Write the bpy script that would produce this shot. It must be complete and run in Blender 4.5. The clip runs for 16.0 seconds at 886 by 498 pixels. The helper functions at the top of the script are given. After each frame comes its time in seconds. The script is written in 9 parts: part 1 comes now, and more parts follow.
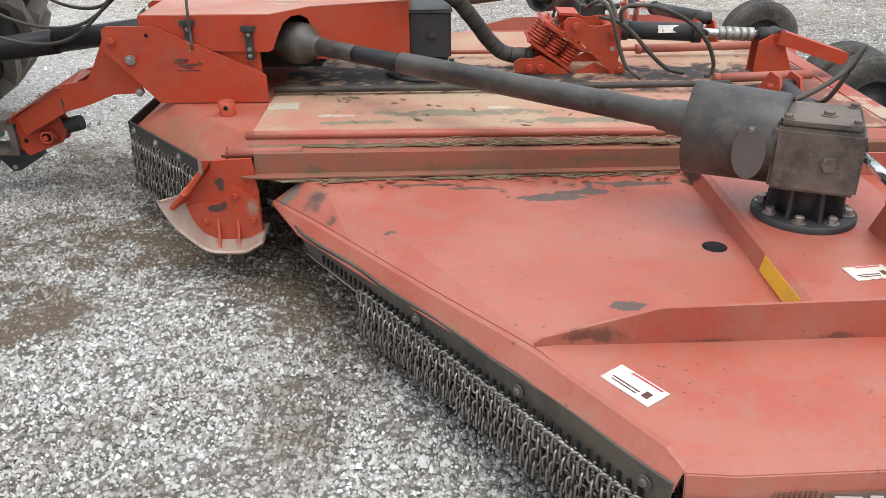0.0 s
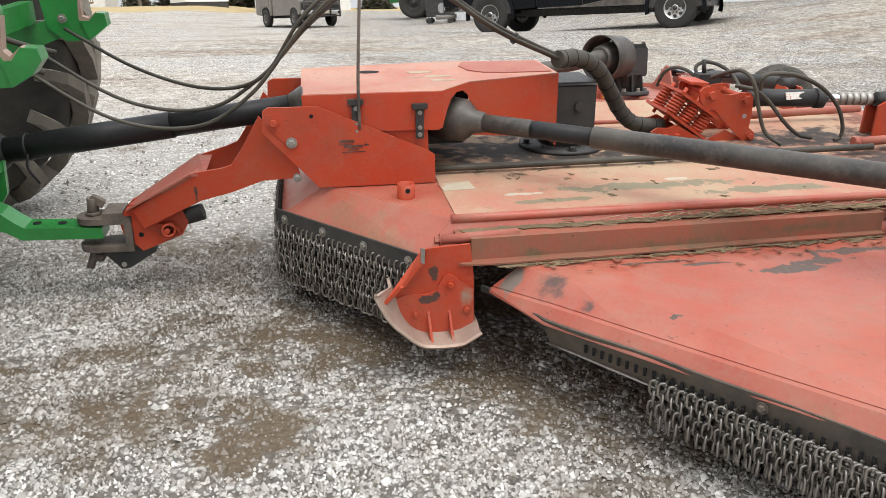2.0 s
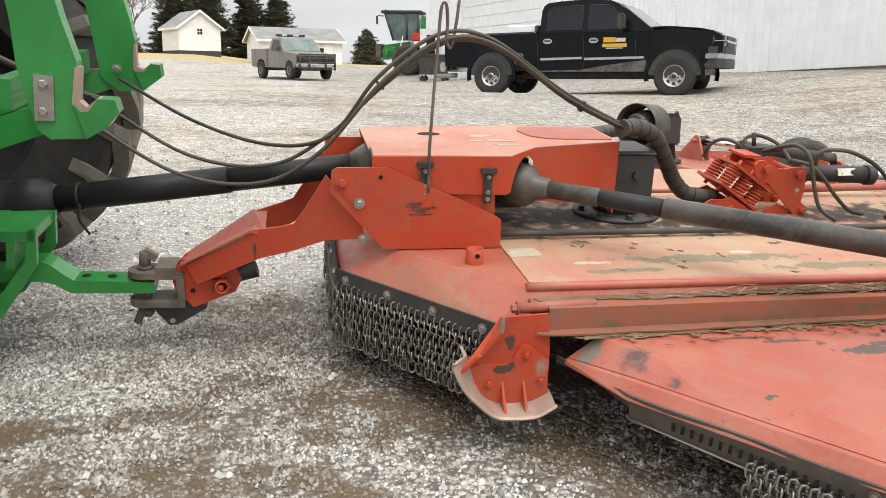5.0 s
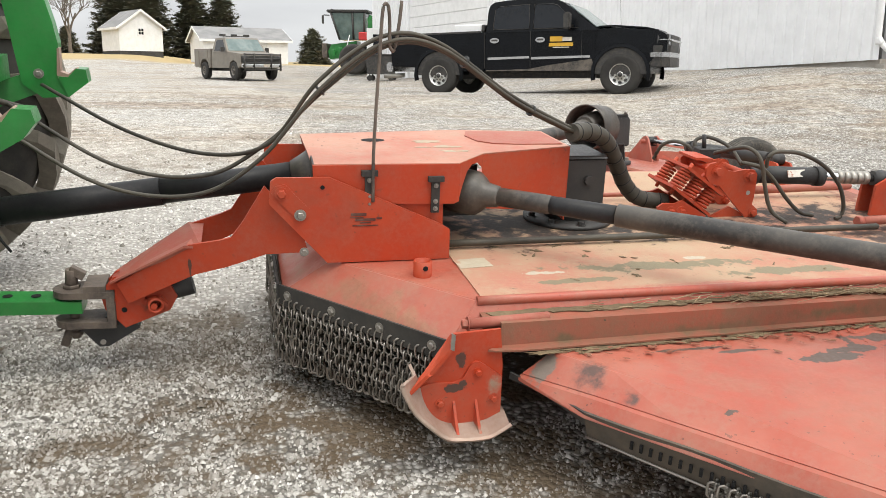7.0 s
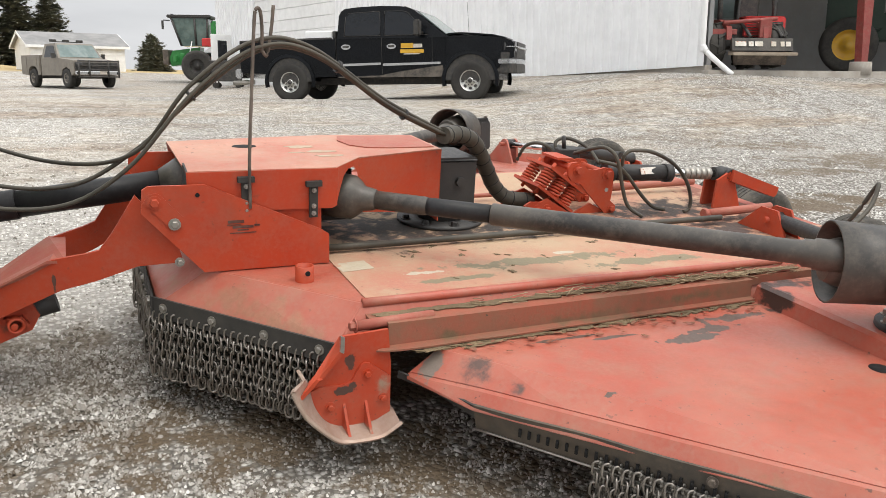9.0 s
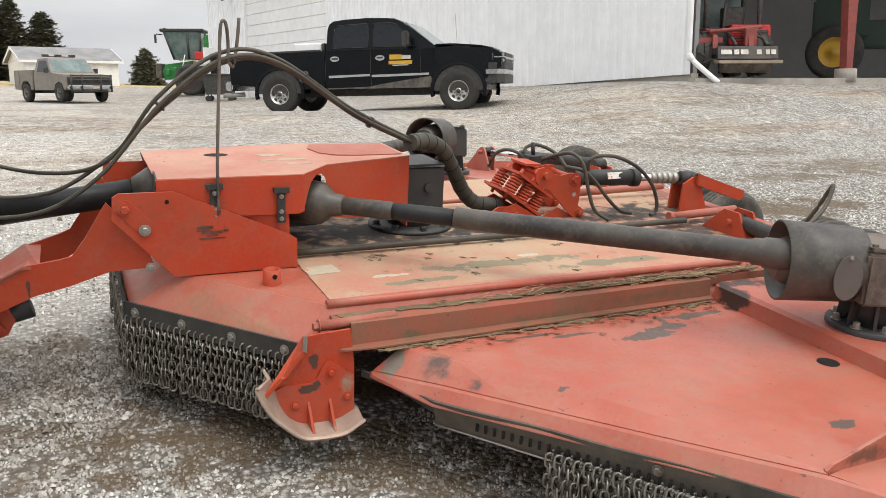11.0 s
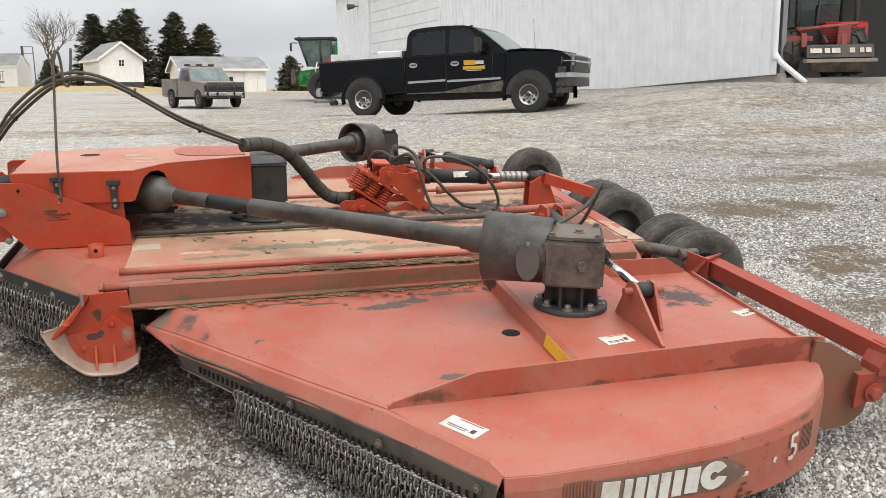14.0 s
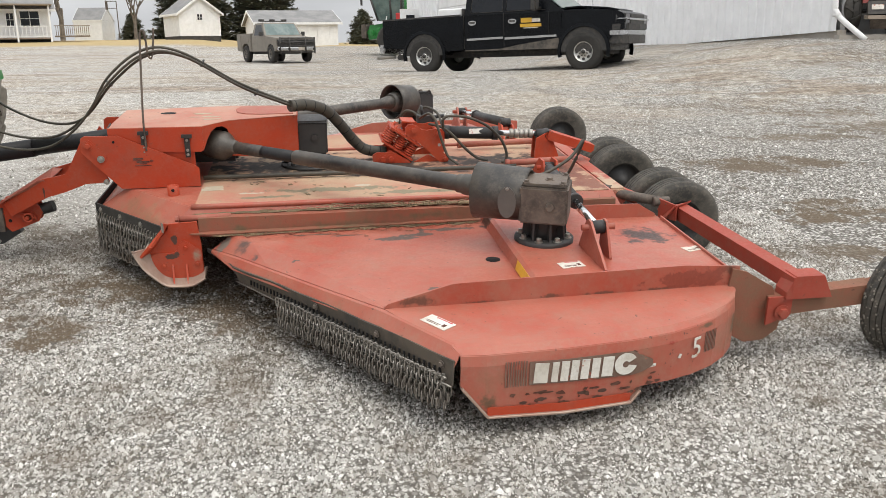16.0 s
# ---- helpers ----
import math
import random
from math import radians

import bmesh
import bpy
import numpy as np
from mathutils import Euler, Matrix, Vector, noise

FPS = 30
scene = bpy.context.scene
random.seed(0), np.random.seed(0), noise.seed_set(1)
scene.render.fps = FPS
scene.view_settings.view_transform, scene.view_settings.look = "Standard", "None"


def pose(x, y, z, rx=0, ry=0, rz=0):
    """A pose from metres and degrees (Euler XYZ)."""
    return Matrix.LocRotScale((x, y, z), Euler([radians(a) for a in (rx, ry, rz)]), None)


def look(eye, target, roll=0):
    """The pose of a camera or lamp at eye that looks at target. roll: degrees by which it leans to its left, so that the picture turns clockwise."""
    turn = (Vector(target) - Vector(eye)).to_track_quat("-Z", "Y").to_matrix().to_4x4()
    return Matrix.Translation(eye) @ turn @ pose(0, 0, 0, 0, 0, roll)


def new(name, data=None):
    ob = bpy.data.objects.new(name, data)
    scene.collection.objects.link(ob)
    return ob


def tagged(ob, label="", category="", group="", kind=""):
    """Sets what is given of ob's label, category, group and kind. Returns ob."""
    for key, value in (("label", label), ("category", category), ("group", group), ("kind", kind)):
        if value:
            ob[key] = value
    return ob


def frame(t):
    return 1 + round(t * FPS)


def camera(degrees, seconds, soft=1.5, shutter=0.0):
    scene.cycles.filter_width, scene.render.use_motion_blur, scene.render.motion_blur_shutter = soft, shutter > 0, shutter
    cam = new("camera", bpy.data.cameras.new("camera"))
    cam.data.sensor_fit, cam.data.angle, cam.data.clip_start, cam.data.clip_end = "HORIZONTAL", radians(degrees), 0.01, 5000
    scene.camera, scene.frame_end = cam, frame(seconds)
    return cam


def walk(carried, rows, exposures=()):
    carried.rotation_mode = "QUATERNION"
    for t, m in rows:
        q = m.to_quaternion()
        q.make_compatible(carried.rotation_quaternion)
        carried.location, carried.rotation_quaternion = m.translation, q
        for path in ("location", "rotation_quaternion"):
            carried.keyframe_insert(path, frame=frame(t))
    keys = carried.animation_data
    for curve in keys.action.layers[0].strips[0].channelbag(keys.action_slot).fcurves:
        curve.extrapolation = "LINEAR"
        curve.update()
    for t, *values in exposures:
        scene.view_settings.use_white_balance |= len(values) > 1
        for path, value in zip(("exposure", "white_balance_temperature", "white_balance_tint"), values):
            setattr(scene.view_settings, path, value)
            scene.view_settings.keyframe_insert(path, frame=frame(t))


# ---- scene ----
cam = camera(56.26, 16.0, 0.6)
# seconds, eye (x, y, z), turn (rx, ry, rz)
ROWS = [
    (0.0, -0.0314, -3.0014, 1.2324, 69.835, 0.797, -0.279),
    (0.5, -0.3516, -2.8674, 1.2552, 73.125, 0.33, -4.66),
    (1.0, -0.6711, -2.691, 1.2814, 74.433, -0.862, -10.182),
    (1.5, -1.0499, -2.6008, 1.2707, 74.221, -0.424, -11.752),
    (2.0, -1.2551, -2.7021, 1.2649, 74.116, 1.303, -9.185),
    (2.5, -1.4149, -2.712, 1.2749, 74.934, 1.422, -10.414),
    (3.0, -1.6712, -2.6569, 1.2721, 75.828, 0.523, -12.464),
    (3.5, -1.7685, -2.6311, 1.2747, 76.663, -0.248, -13.441),
    (4.0, -1.7201, -2.6012, 1.277, 77.276, -0.525, -12.448),
    (6.5, -1.4575, -2.5396, 1.3155, 78.078, -0.647, -8.736),
    (7.0, -1.5326, -2.4396, 1.3112, 77.846, -0.541, -13.632),
    (7.5, -1.6115, -2.4146, 1.3105, 77.778, -0.346, -17.791),
    (8.0, -1.644, -2.4212, 1.3008, 77.982, -0.196, -20.853),
    (8.5, -1.649, -2.4387, 1.3056, 78.224, -0.282, -22.774),
    (9.0, -1.6355, -2.4491, 1.3022, 78.374, -0.348, -23.891),
    (9.5, -1.6198, -2.4443, 1.2979, 78.515, -0.36, -24.835),
    (10.0, -1.6229, -2.4428, 1.2944, 78.928, -0.137, -25.736),
    (12.5, -1.0671, -3.2831, 1.2891, 80.169, 1.804, -17.761),
    (13.0, -0.7713, -3.5604, 1.2673, 81.077, 2.168, -15.623),
    (13.5, -0.5182, -3.6544, 1.2781, 80.711, 1.614, -15.335),
    (14.0, -0.252, -3.7224, 1.3183, 79.354, 0.869, -14.126),
    (14.5, -0.1401, -3.9773, 1.3211, 77.889, 0.791, -12.409),
    (15.0, -0.0615, -4.246, 1.3708, 76.928, 0.873, -11.333),
    (15.5, -0.1022, -4.4651, 1.3943, 76.289, 0.98, -10.281),
    (16.0, -0.0908, -4.6522, 1.4168, 76.282, 0.909, -9.141),
]
walk(cam, [(t, pose(x, y, z, rx, ry, rz)) for t, x, y, z, rx, ry, rz in ROWS],
     ((0.0, 0.06, 5950, 9), (0.5, 0.08, 6020, 9), (1.0, 0.1, 6150, 9), (1.5, 0.11, 6200, 9), (2.5, 0.2, 6300, 9), (6.5, 0.26, 6450, 8), (7.5, 0.19, 6450, 8), (9.0, 0.15, 6450, 9), (12.5, 0.04, 6400, 9), (14.0, 0.02, 6350, 9), (16.0, -0.07, 6400, 9)))

# ---- world, sun ----
world = bpy.data.worlds.new("world")
scene.world = world
world.use_nodes = True
wn, wl = world.node_tree.nodes, world.node_tree.links
wn.clear()
w_out, w_bg = wn.new("ShaderNodeOutputWorld"), wn.new("ShaderNodeBackground")
w_sky = wn.new("ShaderNodeTexSky")
w_sky.sky_type, w_sky.sun_disc = "NISHITA", False
w_sky.sun_elevation, w_sky.sun_rotation = radians(63), radians(151)
w_sky.air_density, w_sky.dust_density = 1.0, 4.0
w_grey = wn.new("ShaderNodeHueSaturation")
w_grey.inputs["Saturation"].default_value = 0.12
w_mix = wn.new("ShaderNodeMix")
w_mix.data_type = "RGBA"
w_mix.inputs[0].default_value = 0.86
w_cloud, w_map = wn.new("ShaderNodeTexNoise"), wn.new("ShaderNodeMapping")
w_tc, w_ramp = wn.new("ShaderNodeTexCoord"), wn.new("ShaderNodeValToRGB")
w_map.inputs["Scale"].default_value = (1.2, 1.2, 4.5)
w_cloud.inputs["Scale"].default_value, w_cloud.inputs["Detail"].default_value = 2.2, 6
w_ramp.color_ramp.elements[0].position, w_ramp.color_ramp.elements[0].color = 0.32, (5.0, 5.02, 5.15, 1)
w_ramp.color_ramp.elements[1].position, w_ramp.color_ramp.elements[1].color = 0.7, (7.1, 7.1, 7.15, 1)
wl.new(w_tc.outputs["Generated"], w_map.inputs["Vector"])
wl.new(w_map.outputs["Vector"], w_cloud.inputs["Vector"])
wl.new(w_cloud.outputs["Fac"], w_ramp.inputs["Fac"])
wl.new(w_sky.outputs["Color"], w_grey.inputs["Color"])
wl.new(w_grey.outputs["Color"], w_mix.inputs[6])
wl.new(w_ramp.outputs["Color"], w_mix.inputs[7])
# an overcast sky brightens towards the zenith
w_sep, w_up = wn.new("ShaderNodeSeparateXYZ"), wn.new("ShaderNodeMapRange")
w_up.inputs["To Min"].default_value, w_up.inputs["To Max"].default_value = 1.0, 2.6
w_zen = wn.new("ShaderNodeVectorMath")
w_zen.operation = "SCALE"
wl.new(w_tc.outputs["Generated"], w_sep.inputs[0])
wl.new(w_sep.outputs[2], w_up.inputs["Value"])
wl.new(w_mix.outputs[2], w_zen.inputs[0])
wl.new(w_up.outputs[0], w_zen.inputs["Scale"])
wl.new(w_zen.outputs[0], w_bg.inputs["Color"])
w_bg.inputs["Strength"].default_value = 0.118
wl.new(w_bg.outputs["Background"], w_out.inputs["Surface"])

sun = new("sun", bpy.data.lights.new("sun", "SUN"))
sun.data.energy, sun.data.angle, sun.data.color = 1.3, radians(40), (1.0, 0.93, 0.82)
sun.matrix_world = look((5, -9, 20), (0, 0, 0))


# ---- materials ----
def nodes_of(name):
    m = bpy.data.materials.new(name)
    m.use_nodes = True
    t = m.node_tree
    return m, t.nodes, t.links, t.nodes["Principled BSDF"]


def noise_node(n, l, vec, scale, detail=4, rough=0.55):
    k = n.new("ShaderNodeTexNoise")
    k.inputs["Scale"].default_value, k.inputs["Detail"].default_value, k.inputs["Roughness"].default_value = scale, detail, rough
    l.new(vec, k.inputs["Vector"])
    return k.outputs["Fac"]


def ramp(n, l, fac, lo, hi, a=0.0, b=1.0):
    k = n.new("ShaderNodeMapRange")
    k.interpolation_type = "SMOOTHSTEP"
    for i, v in zip(("From Min", "From Max", "To Min", "To Max"), (lo, hi, a, b)):
        k.inputs[i].default_value = v
    l.new(fac, k.inputs["Value"])
    return k.outputs["Result"]


def mixed(n, l, fac, a, b):
    k = n.new("ShaderNodeMix")
    k.data_type = "RGBA"
    for i, v in ((0, fac), (6, a), (7, b)):
        if isinstance(v, tuple):
            k.inputs[i].default_value = (*v, 1)
        elif isinstance(v, (int, float)):
            k.inputs[i].default_value = v
        else:
            l.new(v, k.inputs[i])
    return k.outputs[2]


def maths(n, l, op, a, b):
    k = n.new("ShaderNodeMath")
    k.operation = op
    for i, v in enumerate((a, b)):
        if isinstance(v, (int, float)):
            k.inputs[i].default_value = v
        else:
            l.new(v, k.inputs[i])
    return k.outputs[0]


def worn(name, base, faded, rough=0.5, metal=0.0, dust=(0.36, 0.3, 0.23), dusty=0.25, chip=None, chips=0.0, grain=60.0, bump=0.15, spread=2.5, coat=0.0, patches=(), spec=0.5, specks=0.0, stain=0.0, stain_tint=(0.2, 0.13, 0.085), dents=0.0):
    """A surface of one colour that fades into a second, with dust in patches, chips and fine grain."""
    m, n, l, p = nodes_of(name)
    tc = n.new("ShaderNodeTexCoord").outputs["Object"]
    big = noise_node(n, l, tc, spread, 5, 0.6)
    mid = noise_node(n, l, tc, spread * 5.3, 6, 0.65)
    fine = noise_node(n, l, tc, grain, 5, 0.7)
    col = mixed(n, l, ramp(n, l, big, 0.35, 0.65), base, faded)
    col = mixed(n, l, maths(n, l, "MULTIPLY", ramp(n, l, mid, 0.3, 0.7), 0.18), col, tuple(0.6 * c for c in base))
    d = maths(n, l, "MULTIPLY", ramp(n, l, maths(n, l, "ADD", maths(n, l, "MULTIPLY", mid, 0.55), maths(n, l, "MULTIPLY", fine, 0.45)), 0.42, 0.68), dusty)
    col = mixed(n, l, d, col, dust)
    r = ramp(n, l, fine, 0.2, 0.8, max(0.05, rough - 0.12), min(1, rough + 0.15))
    if chip:
        c2 = noise_node(n, l, tc, 9.0, 8, 0.72)
        k = ramp(n, l, c2, 0.74 - chips, 0.755 - chips)
        col = mixed(n, l, k, col, chip)
    if stain:
        # broad soft dirt film with a cloudy edge
        s4 = noise_node(n, l, tc, 4.2, 8, 0.68)
        col = mixed(n, l, ramp(n, l, s4, 0.5, 0.72, 0.0, stain), col, stain_tint)
    if specks:
        # small chips and clinging bits
        s5 = noise_node(n, l, tc, 42.0, 3, 0.6)
        s6 = noise_node(n, l, tc, 3.1, 3, 0.5)
        spot = maths(n, l, "MULTIPLY", ramp(n, l, s5, 0.665, 0.69), ramp(n, l, s6, 0.42, 0.6))
        col = mixed(n, l, maths(n, l, "MULTIPLY", spot, specks), col, (0.09, 0.055, 0.04))
    if patches:
        # ragged stains: (colour, edge, ((centre, radii), ...))
        rag = noise_node(n, l, tc, 11.0, 9, 0.66)
        for tint, soft_edge, spots in patches:
            worst = None
            for centre, radii in spots:
                s1, s2, s3 = (n.new("ShaderNodeVectorMath") for _ in range(3))
                s1.operation, s2.operation, s3.operation = "SUBTRACT", "DIVIDE", "LENGTH"
                s1.inputs[1].default_value, s2.inputs[1].default_value = centre, radii
                l.new(tc, s1.inputs[0])
                l.new(s1.outputs[0], s2.inputs[0])
                l.new(s2.outputs[0], s3.inputs[0])
                worst = s3.outputs["Value"] if worst is None else maths(n, l, "MINIMUM", worst, s3.outputs["Value"])
            v = maths(n, l, "SUBTRACT", maths(n, l, "MULTIPLY", rag, 4.0), worst)
            col = mixed(n, l, ramp(n, l, v, 1.05, 1.05 + soft_edge, 0.0, 0.93), col, mixed(n, l, fine, tuple(0.7 * q for q in tint), tuple(1.35 * q for q in tint)))
    l.new(col, p.inputs["Base Color"])
    l.new(r, p.inputs["Roughness"])
    p.inputs["Metallic"].default_value = metal
    p.inputs["Coat Weight"].default_value = coat
    p.inputs["Specular IOR Level"].default_value = spec
    b = n.new("ShaderNodeBump")
    b.inputs["Strength"].default_value, b.inputs["Distance"].default_value = bump, 0.004
    l.new(maths(n, l, "ADD", fine, mid), b.inputs["Height"])
    if dents:
        wave = n.new("ShaderNodeBump")
        wave.inputs["Strength"].default_value, wave.inputs["Distance"].default_value = dents, 0.05
        l.new(noise_node(n, l, tc, 3.2, 2, 0.4), wave.inputs["Height"])
        l.new(wave.outputs["Normal"], b.inputs["Normal"])
    l.new(b.outputs["Normal"], p.inputs["Normal"])
    return m


BARE, OIL = (0.085, 0.068, 0.054), (0.03, 0.025, 0.021)
M_WING = worn("faded_red_paint", (0.39, 0.083, 0.05), (0.415, 0.128, 0.084), 0.4, spec=0.45, dents=0.5, dusty=0.2, chip=(0.1, 0.07, 0.055), chips=0.005, bump=0.16, specks=0.75, stain=0.4, stain_tint=(0.33, 0.19, 0.13), patches=(
    (BARE, 0.12, (((0.33, -0.16, 0.45), (0.14, 0.035, 0.1)), ((0.5, -0.11, 0.45), (0.14, 0.03, 0.1)), ((0.64, -0.03, 0.45), (0.13, 0.035, 0.1)), ((0.1, -0.06, 0.45), (0.09, 0.012, 0.1)), ((-0.1, -0.02, 0.45), (0.14, 0.01, 0.1)), ((-0.2, -0.44, 0.45), (0.03, 0.012, 0.05)), ((0.47, -0.93, 0.455), (0.05, 0.03, 0.04)))),
    ((0.17, 0.15, 0.125), 0.3, (((-0.615, 0.01, 0.41), (0.075, 0.05, 0.08)),)),
    ((0.085, 0.055, 0.045), 1.0, (((-0.49, -0.1, 0.43), (0.09, 0.07, 0.08)), ((-0.41, -0.26, 0.42), (0.025, 0.035, 0.05)))),
    ((0.13, 0.06, 0.04), 0.7, (((0.32, -1.11, 0.475), (0.11, 0.04, 0.03)), ((0.62, -1.1, 0.452), (0.08, 0.03, 0.012)), ((0.95, -1.09, 0.455), (0.07, 0.03, 0.016)), ((1.2, -1.08, 0.452), (0.1, 0.03, 0.012)), ((1.5, -1.07, 0.455), (0.09, 0.03, 0.014)), ((1.86, -1.06, 0.52), (0.06, 0.05, 0.05)))),
    ((0.24, 0.062, 0.04), 0.35, (((1.6, -1.065, 0.5), (0.17, 0.03, 0.05)), ((1.75, -1.06, 0.5), (0.12, 0.03, 0.06)))),
    ((0.33, 0.19, 0.115), 1.6, (((-1.25, 0.5, 0.5), (0.16, 0.16, 0.05)), ((-1.05, 0.33, 0.5), (0.25, 0.2, 0.06)), ((-1.35, 1.1, 0.5), (0.12, 0.5, 0.06)))),
    ((0.3, 0.14, 0.085), 1.1, (((0.0, -0.95, 0.39), (0.06, 0.1, 0.04)), ((0.15, -1.2, 0.4), (0.05, 0.1, 0.05)), ((1.7, -1.3, 0.3), (0.12, 0.1, 0.12)), ((0.85, -1.55, 0.19), (0.5, 0.05, 0.03)), ((-1.2, 0.42, 0.5), (0.3, 0.3, 0.06)), ((-1.0, 0.3, 0.47), (0.2, 0.2, 0.03)))),
    (OIL, 0.6, (((0.88, -0.02, 0.5), (0.05, 0.1, 0.1)), ((1.0, 0.06, 0.53), (0.2, 0.06, 0.1)), ((1.72, -0.3, 0.45), (0.2, 0.14, 0.05))))))
M_RED = worn("red_paint", (0.42, 0.046, 0.016), (0.45, 0.066, 0.026), 0.46, spec=0.28, dusty=0.12, chip=(0.12, 0.09, 0.07), chips=-0.02, bump=0.12, specks=0.45, stain=0.3, stain_tint=(0.2, 0.07, 0.045), patches=(
    ((0.07, 0.045, 0.036), 0.3, (((-0.868, 0.055, 0.425), (0.02, 0.05, 0.04)), ((-0.875, 0.05, 0.335), (0.03, 0.05, 0.014)), ((-1.74, 0.8, 0.53), (0.006, 0.1, 0.03)))),
    ((0.16, 0.05, 0.03), 0.8, (((-0.8, 0.05, 0.2), (0.1, 0.05, 0.04)), ((-1.9, 0.9, 0.34), (0.06, 0.05, 0.03)), ((-0.55, 0.8, 0.63), (0.07, 0.06, 0.04))))))
M_SIDE = worn("grimy_red_side", (0.395, 0.09, 0.056), (0.42, 0.136, 0.092), 0.5, spec=0.38, dusty=0.22, chip=(0.1, 0.07, 0.055), chips=0.0, bump=0.2, specks=0.8, stain=0.4, stain_tint=(0.33, 0.19, 0.13), patches=(
    ((0.28, 0.13, 0.08), 1.5, (((0.8, -1.56, 0.27), (0.45, 0.02, 0.14)), ((1.3, -1.5, 0.28), (0.3, 0.03, 0.12)), ((1.75, -1.25, 0.3), (0.2, 0.2, 0.12)), ((1.8, -1.15, 0.42), (0.12, 0.1, 0.05)))),
    ((0.13, 0.085, 0.05), 0.8, (((0.56, -1.56, 0.2), (0.06, 0.03, 0.05)), ((1.84, -1.18, 0.33), (0.05, 0.08, 0.1)), ((1.6, -1.39, 0.4), (0.08, 0.05, 0.012)))),
    ((0.06, 0.04, 0.03), 0.25, (((0.8, -1.56, 0.195), (0.03, 0.05, 0.014)), ((0.98, -1.55, 0.205), (0.03, 0.05, 0.012)), ((1.07, -1.54, 0.2), (0.02, 0.05, 0.01)), ((0.72, -1.56, 0.185), (0.02, 0.05, 0.008)))),
    ((0.3, 0.03, 0.025), 0.6, (((1.4, -1.47, 0.37), (0.05, 0.03, 0.02)),))))
M_SHOE = worn("scraped_red_paint", (0.43, 0.05, 0.02), (0.46, 0.075, 0.035), 0.45, spec=0.35, dusty=0.2, dust=(0.3, 0.2, 0.14), bump=0.14, specks=0.5, patches=(
    ((0.06, 0.045, 0.036), 0.25, (((-0.885, 0.046, 0.335), (0.035, 0.05, 0.013)), ((-0.86, 0.046, 0.35), (0.016, 0.05, 0.014)))),
    ((0.3, 0.22, 0.16), 0.9, (((-0.85, 0.03, 0.195), (0.12, 0.06, 0.016)), ((-0.76, 0.046, 0.34), (0.04, 0.03, 0.05)))),))
M_DECK = worn("dusty_red_deck", (0.43, 0.19, 0.125), (0.45, 0.32, 0.205), 0.75, dusty=0.6, dust=(0.44, 0.35, 0.23), chip=(0.19, 0.165, 0.105), chips=0.075, bump=0.4, spread=1.6, specks=0.6, patches=(
    ((0.15, 0.072, 0.05), 0.9, (((-0.3, 1.05, 0.58), (0.8, 0.34, 0.5)), ((0.5, 1.02, 0.58), (0.9, 0.3, 0.5)), ((1.2, 1.0, 0.58), (0.7, 0.36, 0.5)), ((1.4, 0.68, 0.58), (0.4, 0.25, 0.5)))),
    ((0.05, 0.034, 0.028), 0.7, (((-0.35, 0.86, 0.58), (0.45, 0.14, 0.4)), ((0.15, 0.85, 0.58), (0.5, 0.12, 0.4)), ((0.75, 0.84, 0.58), (0.5, 0.09, 0.4)), ((1.3, 0.72, 0.58), (0.3, 0.2, 0.4)))),
    (OIL, 0.6, (((-0.25, 1.08, 0.58), (0.75, 0.3, 0.4)), ((0.35, 0.98, 0.58), (0.5, 0.2, 0.4)), ((1.1, 1.08, 0.58), (0.45, 0.2, 0.4)), ((1.55, 0.7, 0.58), (0.14, 0.3, 0.4)))),
    ((0.2, 0.075, 0.05), 0.6, (((1.68, 1.2, 0.58), (0.2, 1.2, 0.5)), ((1.6, 0.4, 0.58), (0.22, 0.3, 0.5)))),
    ((0.42, 0.165, 0.115), 1.4, (((-0.6, 0.32, 0.58), (0.3, 0.12, 0.3)), ((0.1, 0.24, 0.58), (1.0, 0.035, 0.3)))),
    ((0.2, 0.175, 0.11), 0.3, (((0.05, 0.45, 0.58), (0.5, 0.05, 0.1)), ((0.5, 0.33, 0.58), (0.35, 0.04, 0.1)), ((-0.35, 0.33, 0.58), (0.2, 0.03, 0.1)))),
    ((0.45, 0.4, 0.31), 0.15, (((-0.45, 0.42, 0.58), (0.1, 0.02, 0.1)), ((0.2, 0.52, 0.58), (0.06, 0.02, 0.1))))))
M_BEAM = worn("rusty_red_channel", (0.31, 0.09, 0.055), (0.22, 0.11, 0.07), 0.8, spec=0.3, dusty=0.55, dust=(0.2, 0.135, 0.085), chip=(0.1, 0.075, 0.05), chips=0.08, bump=0.4, specks=0.8, patches=(
    ((0.14, 0.1, 0.058), 1.2, (((0.0, 0.08, 0.47), (0.4, 0.05, 0.03)), ((-0.5, 0.08, 0.47), (0.1, 0.05, 0.03)), ((0.55, 0.1, 0.5), (0.3, 0.05, 0.03)), ((0.0, 0.05, 0.455), (0.8, 0.02, 0.01)))),))
M_GRIME = worn("oily_black_grime", (0.035, 0.028, 0.024), (0.06, 0.05, 0.04), 0.6, dusty=0.35, dust=(0.14, 0.11, 0.085), bump=0.7, grain=35)
M_BARE = worn("bare_primer", (0.13, 0.12, 0.1), (0.17, 0.155, 0.12), 0.7, dusty=0.3, dust=(0.24, 0.21, 0.16), bump=0.3)
M_RUBBER = worn("black_rubber", (0.022, 0.021, 0.02), (0.05, 0.046, 0.04), 0.75, dusty=0.3, dust=(0.12, 0.105, 0.085), bump=0.2)
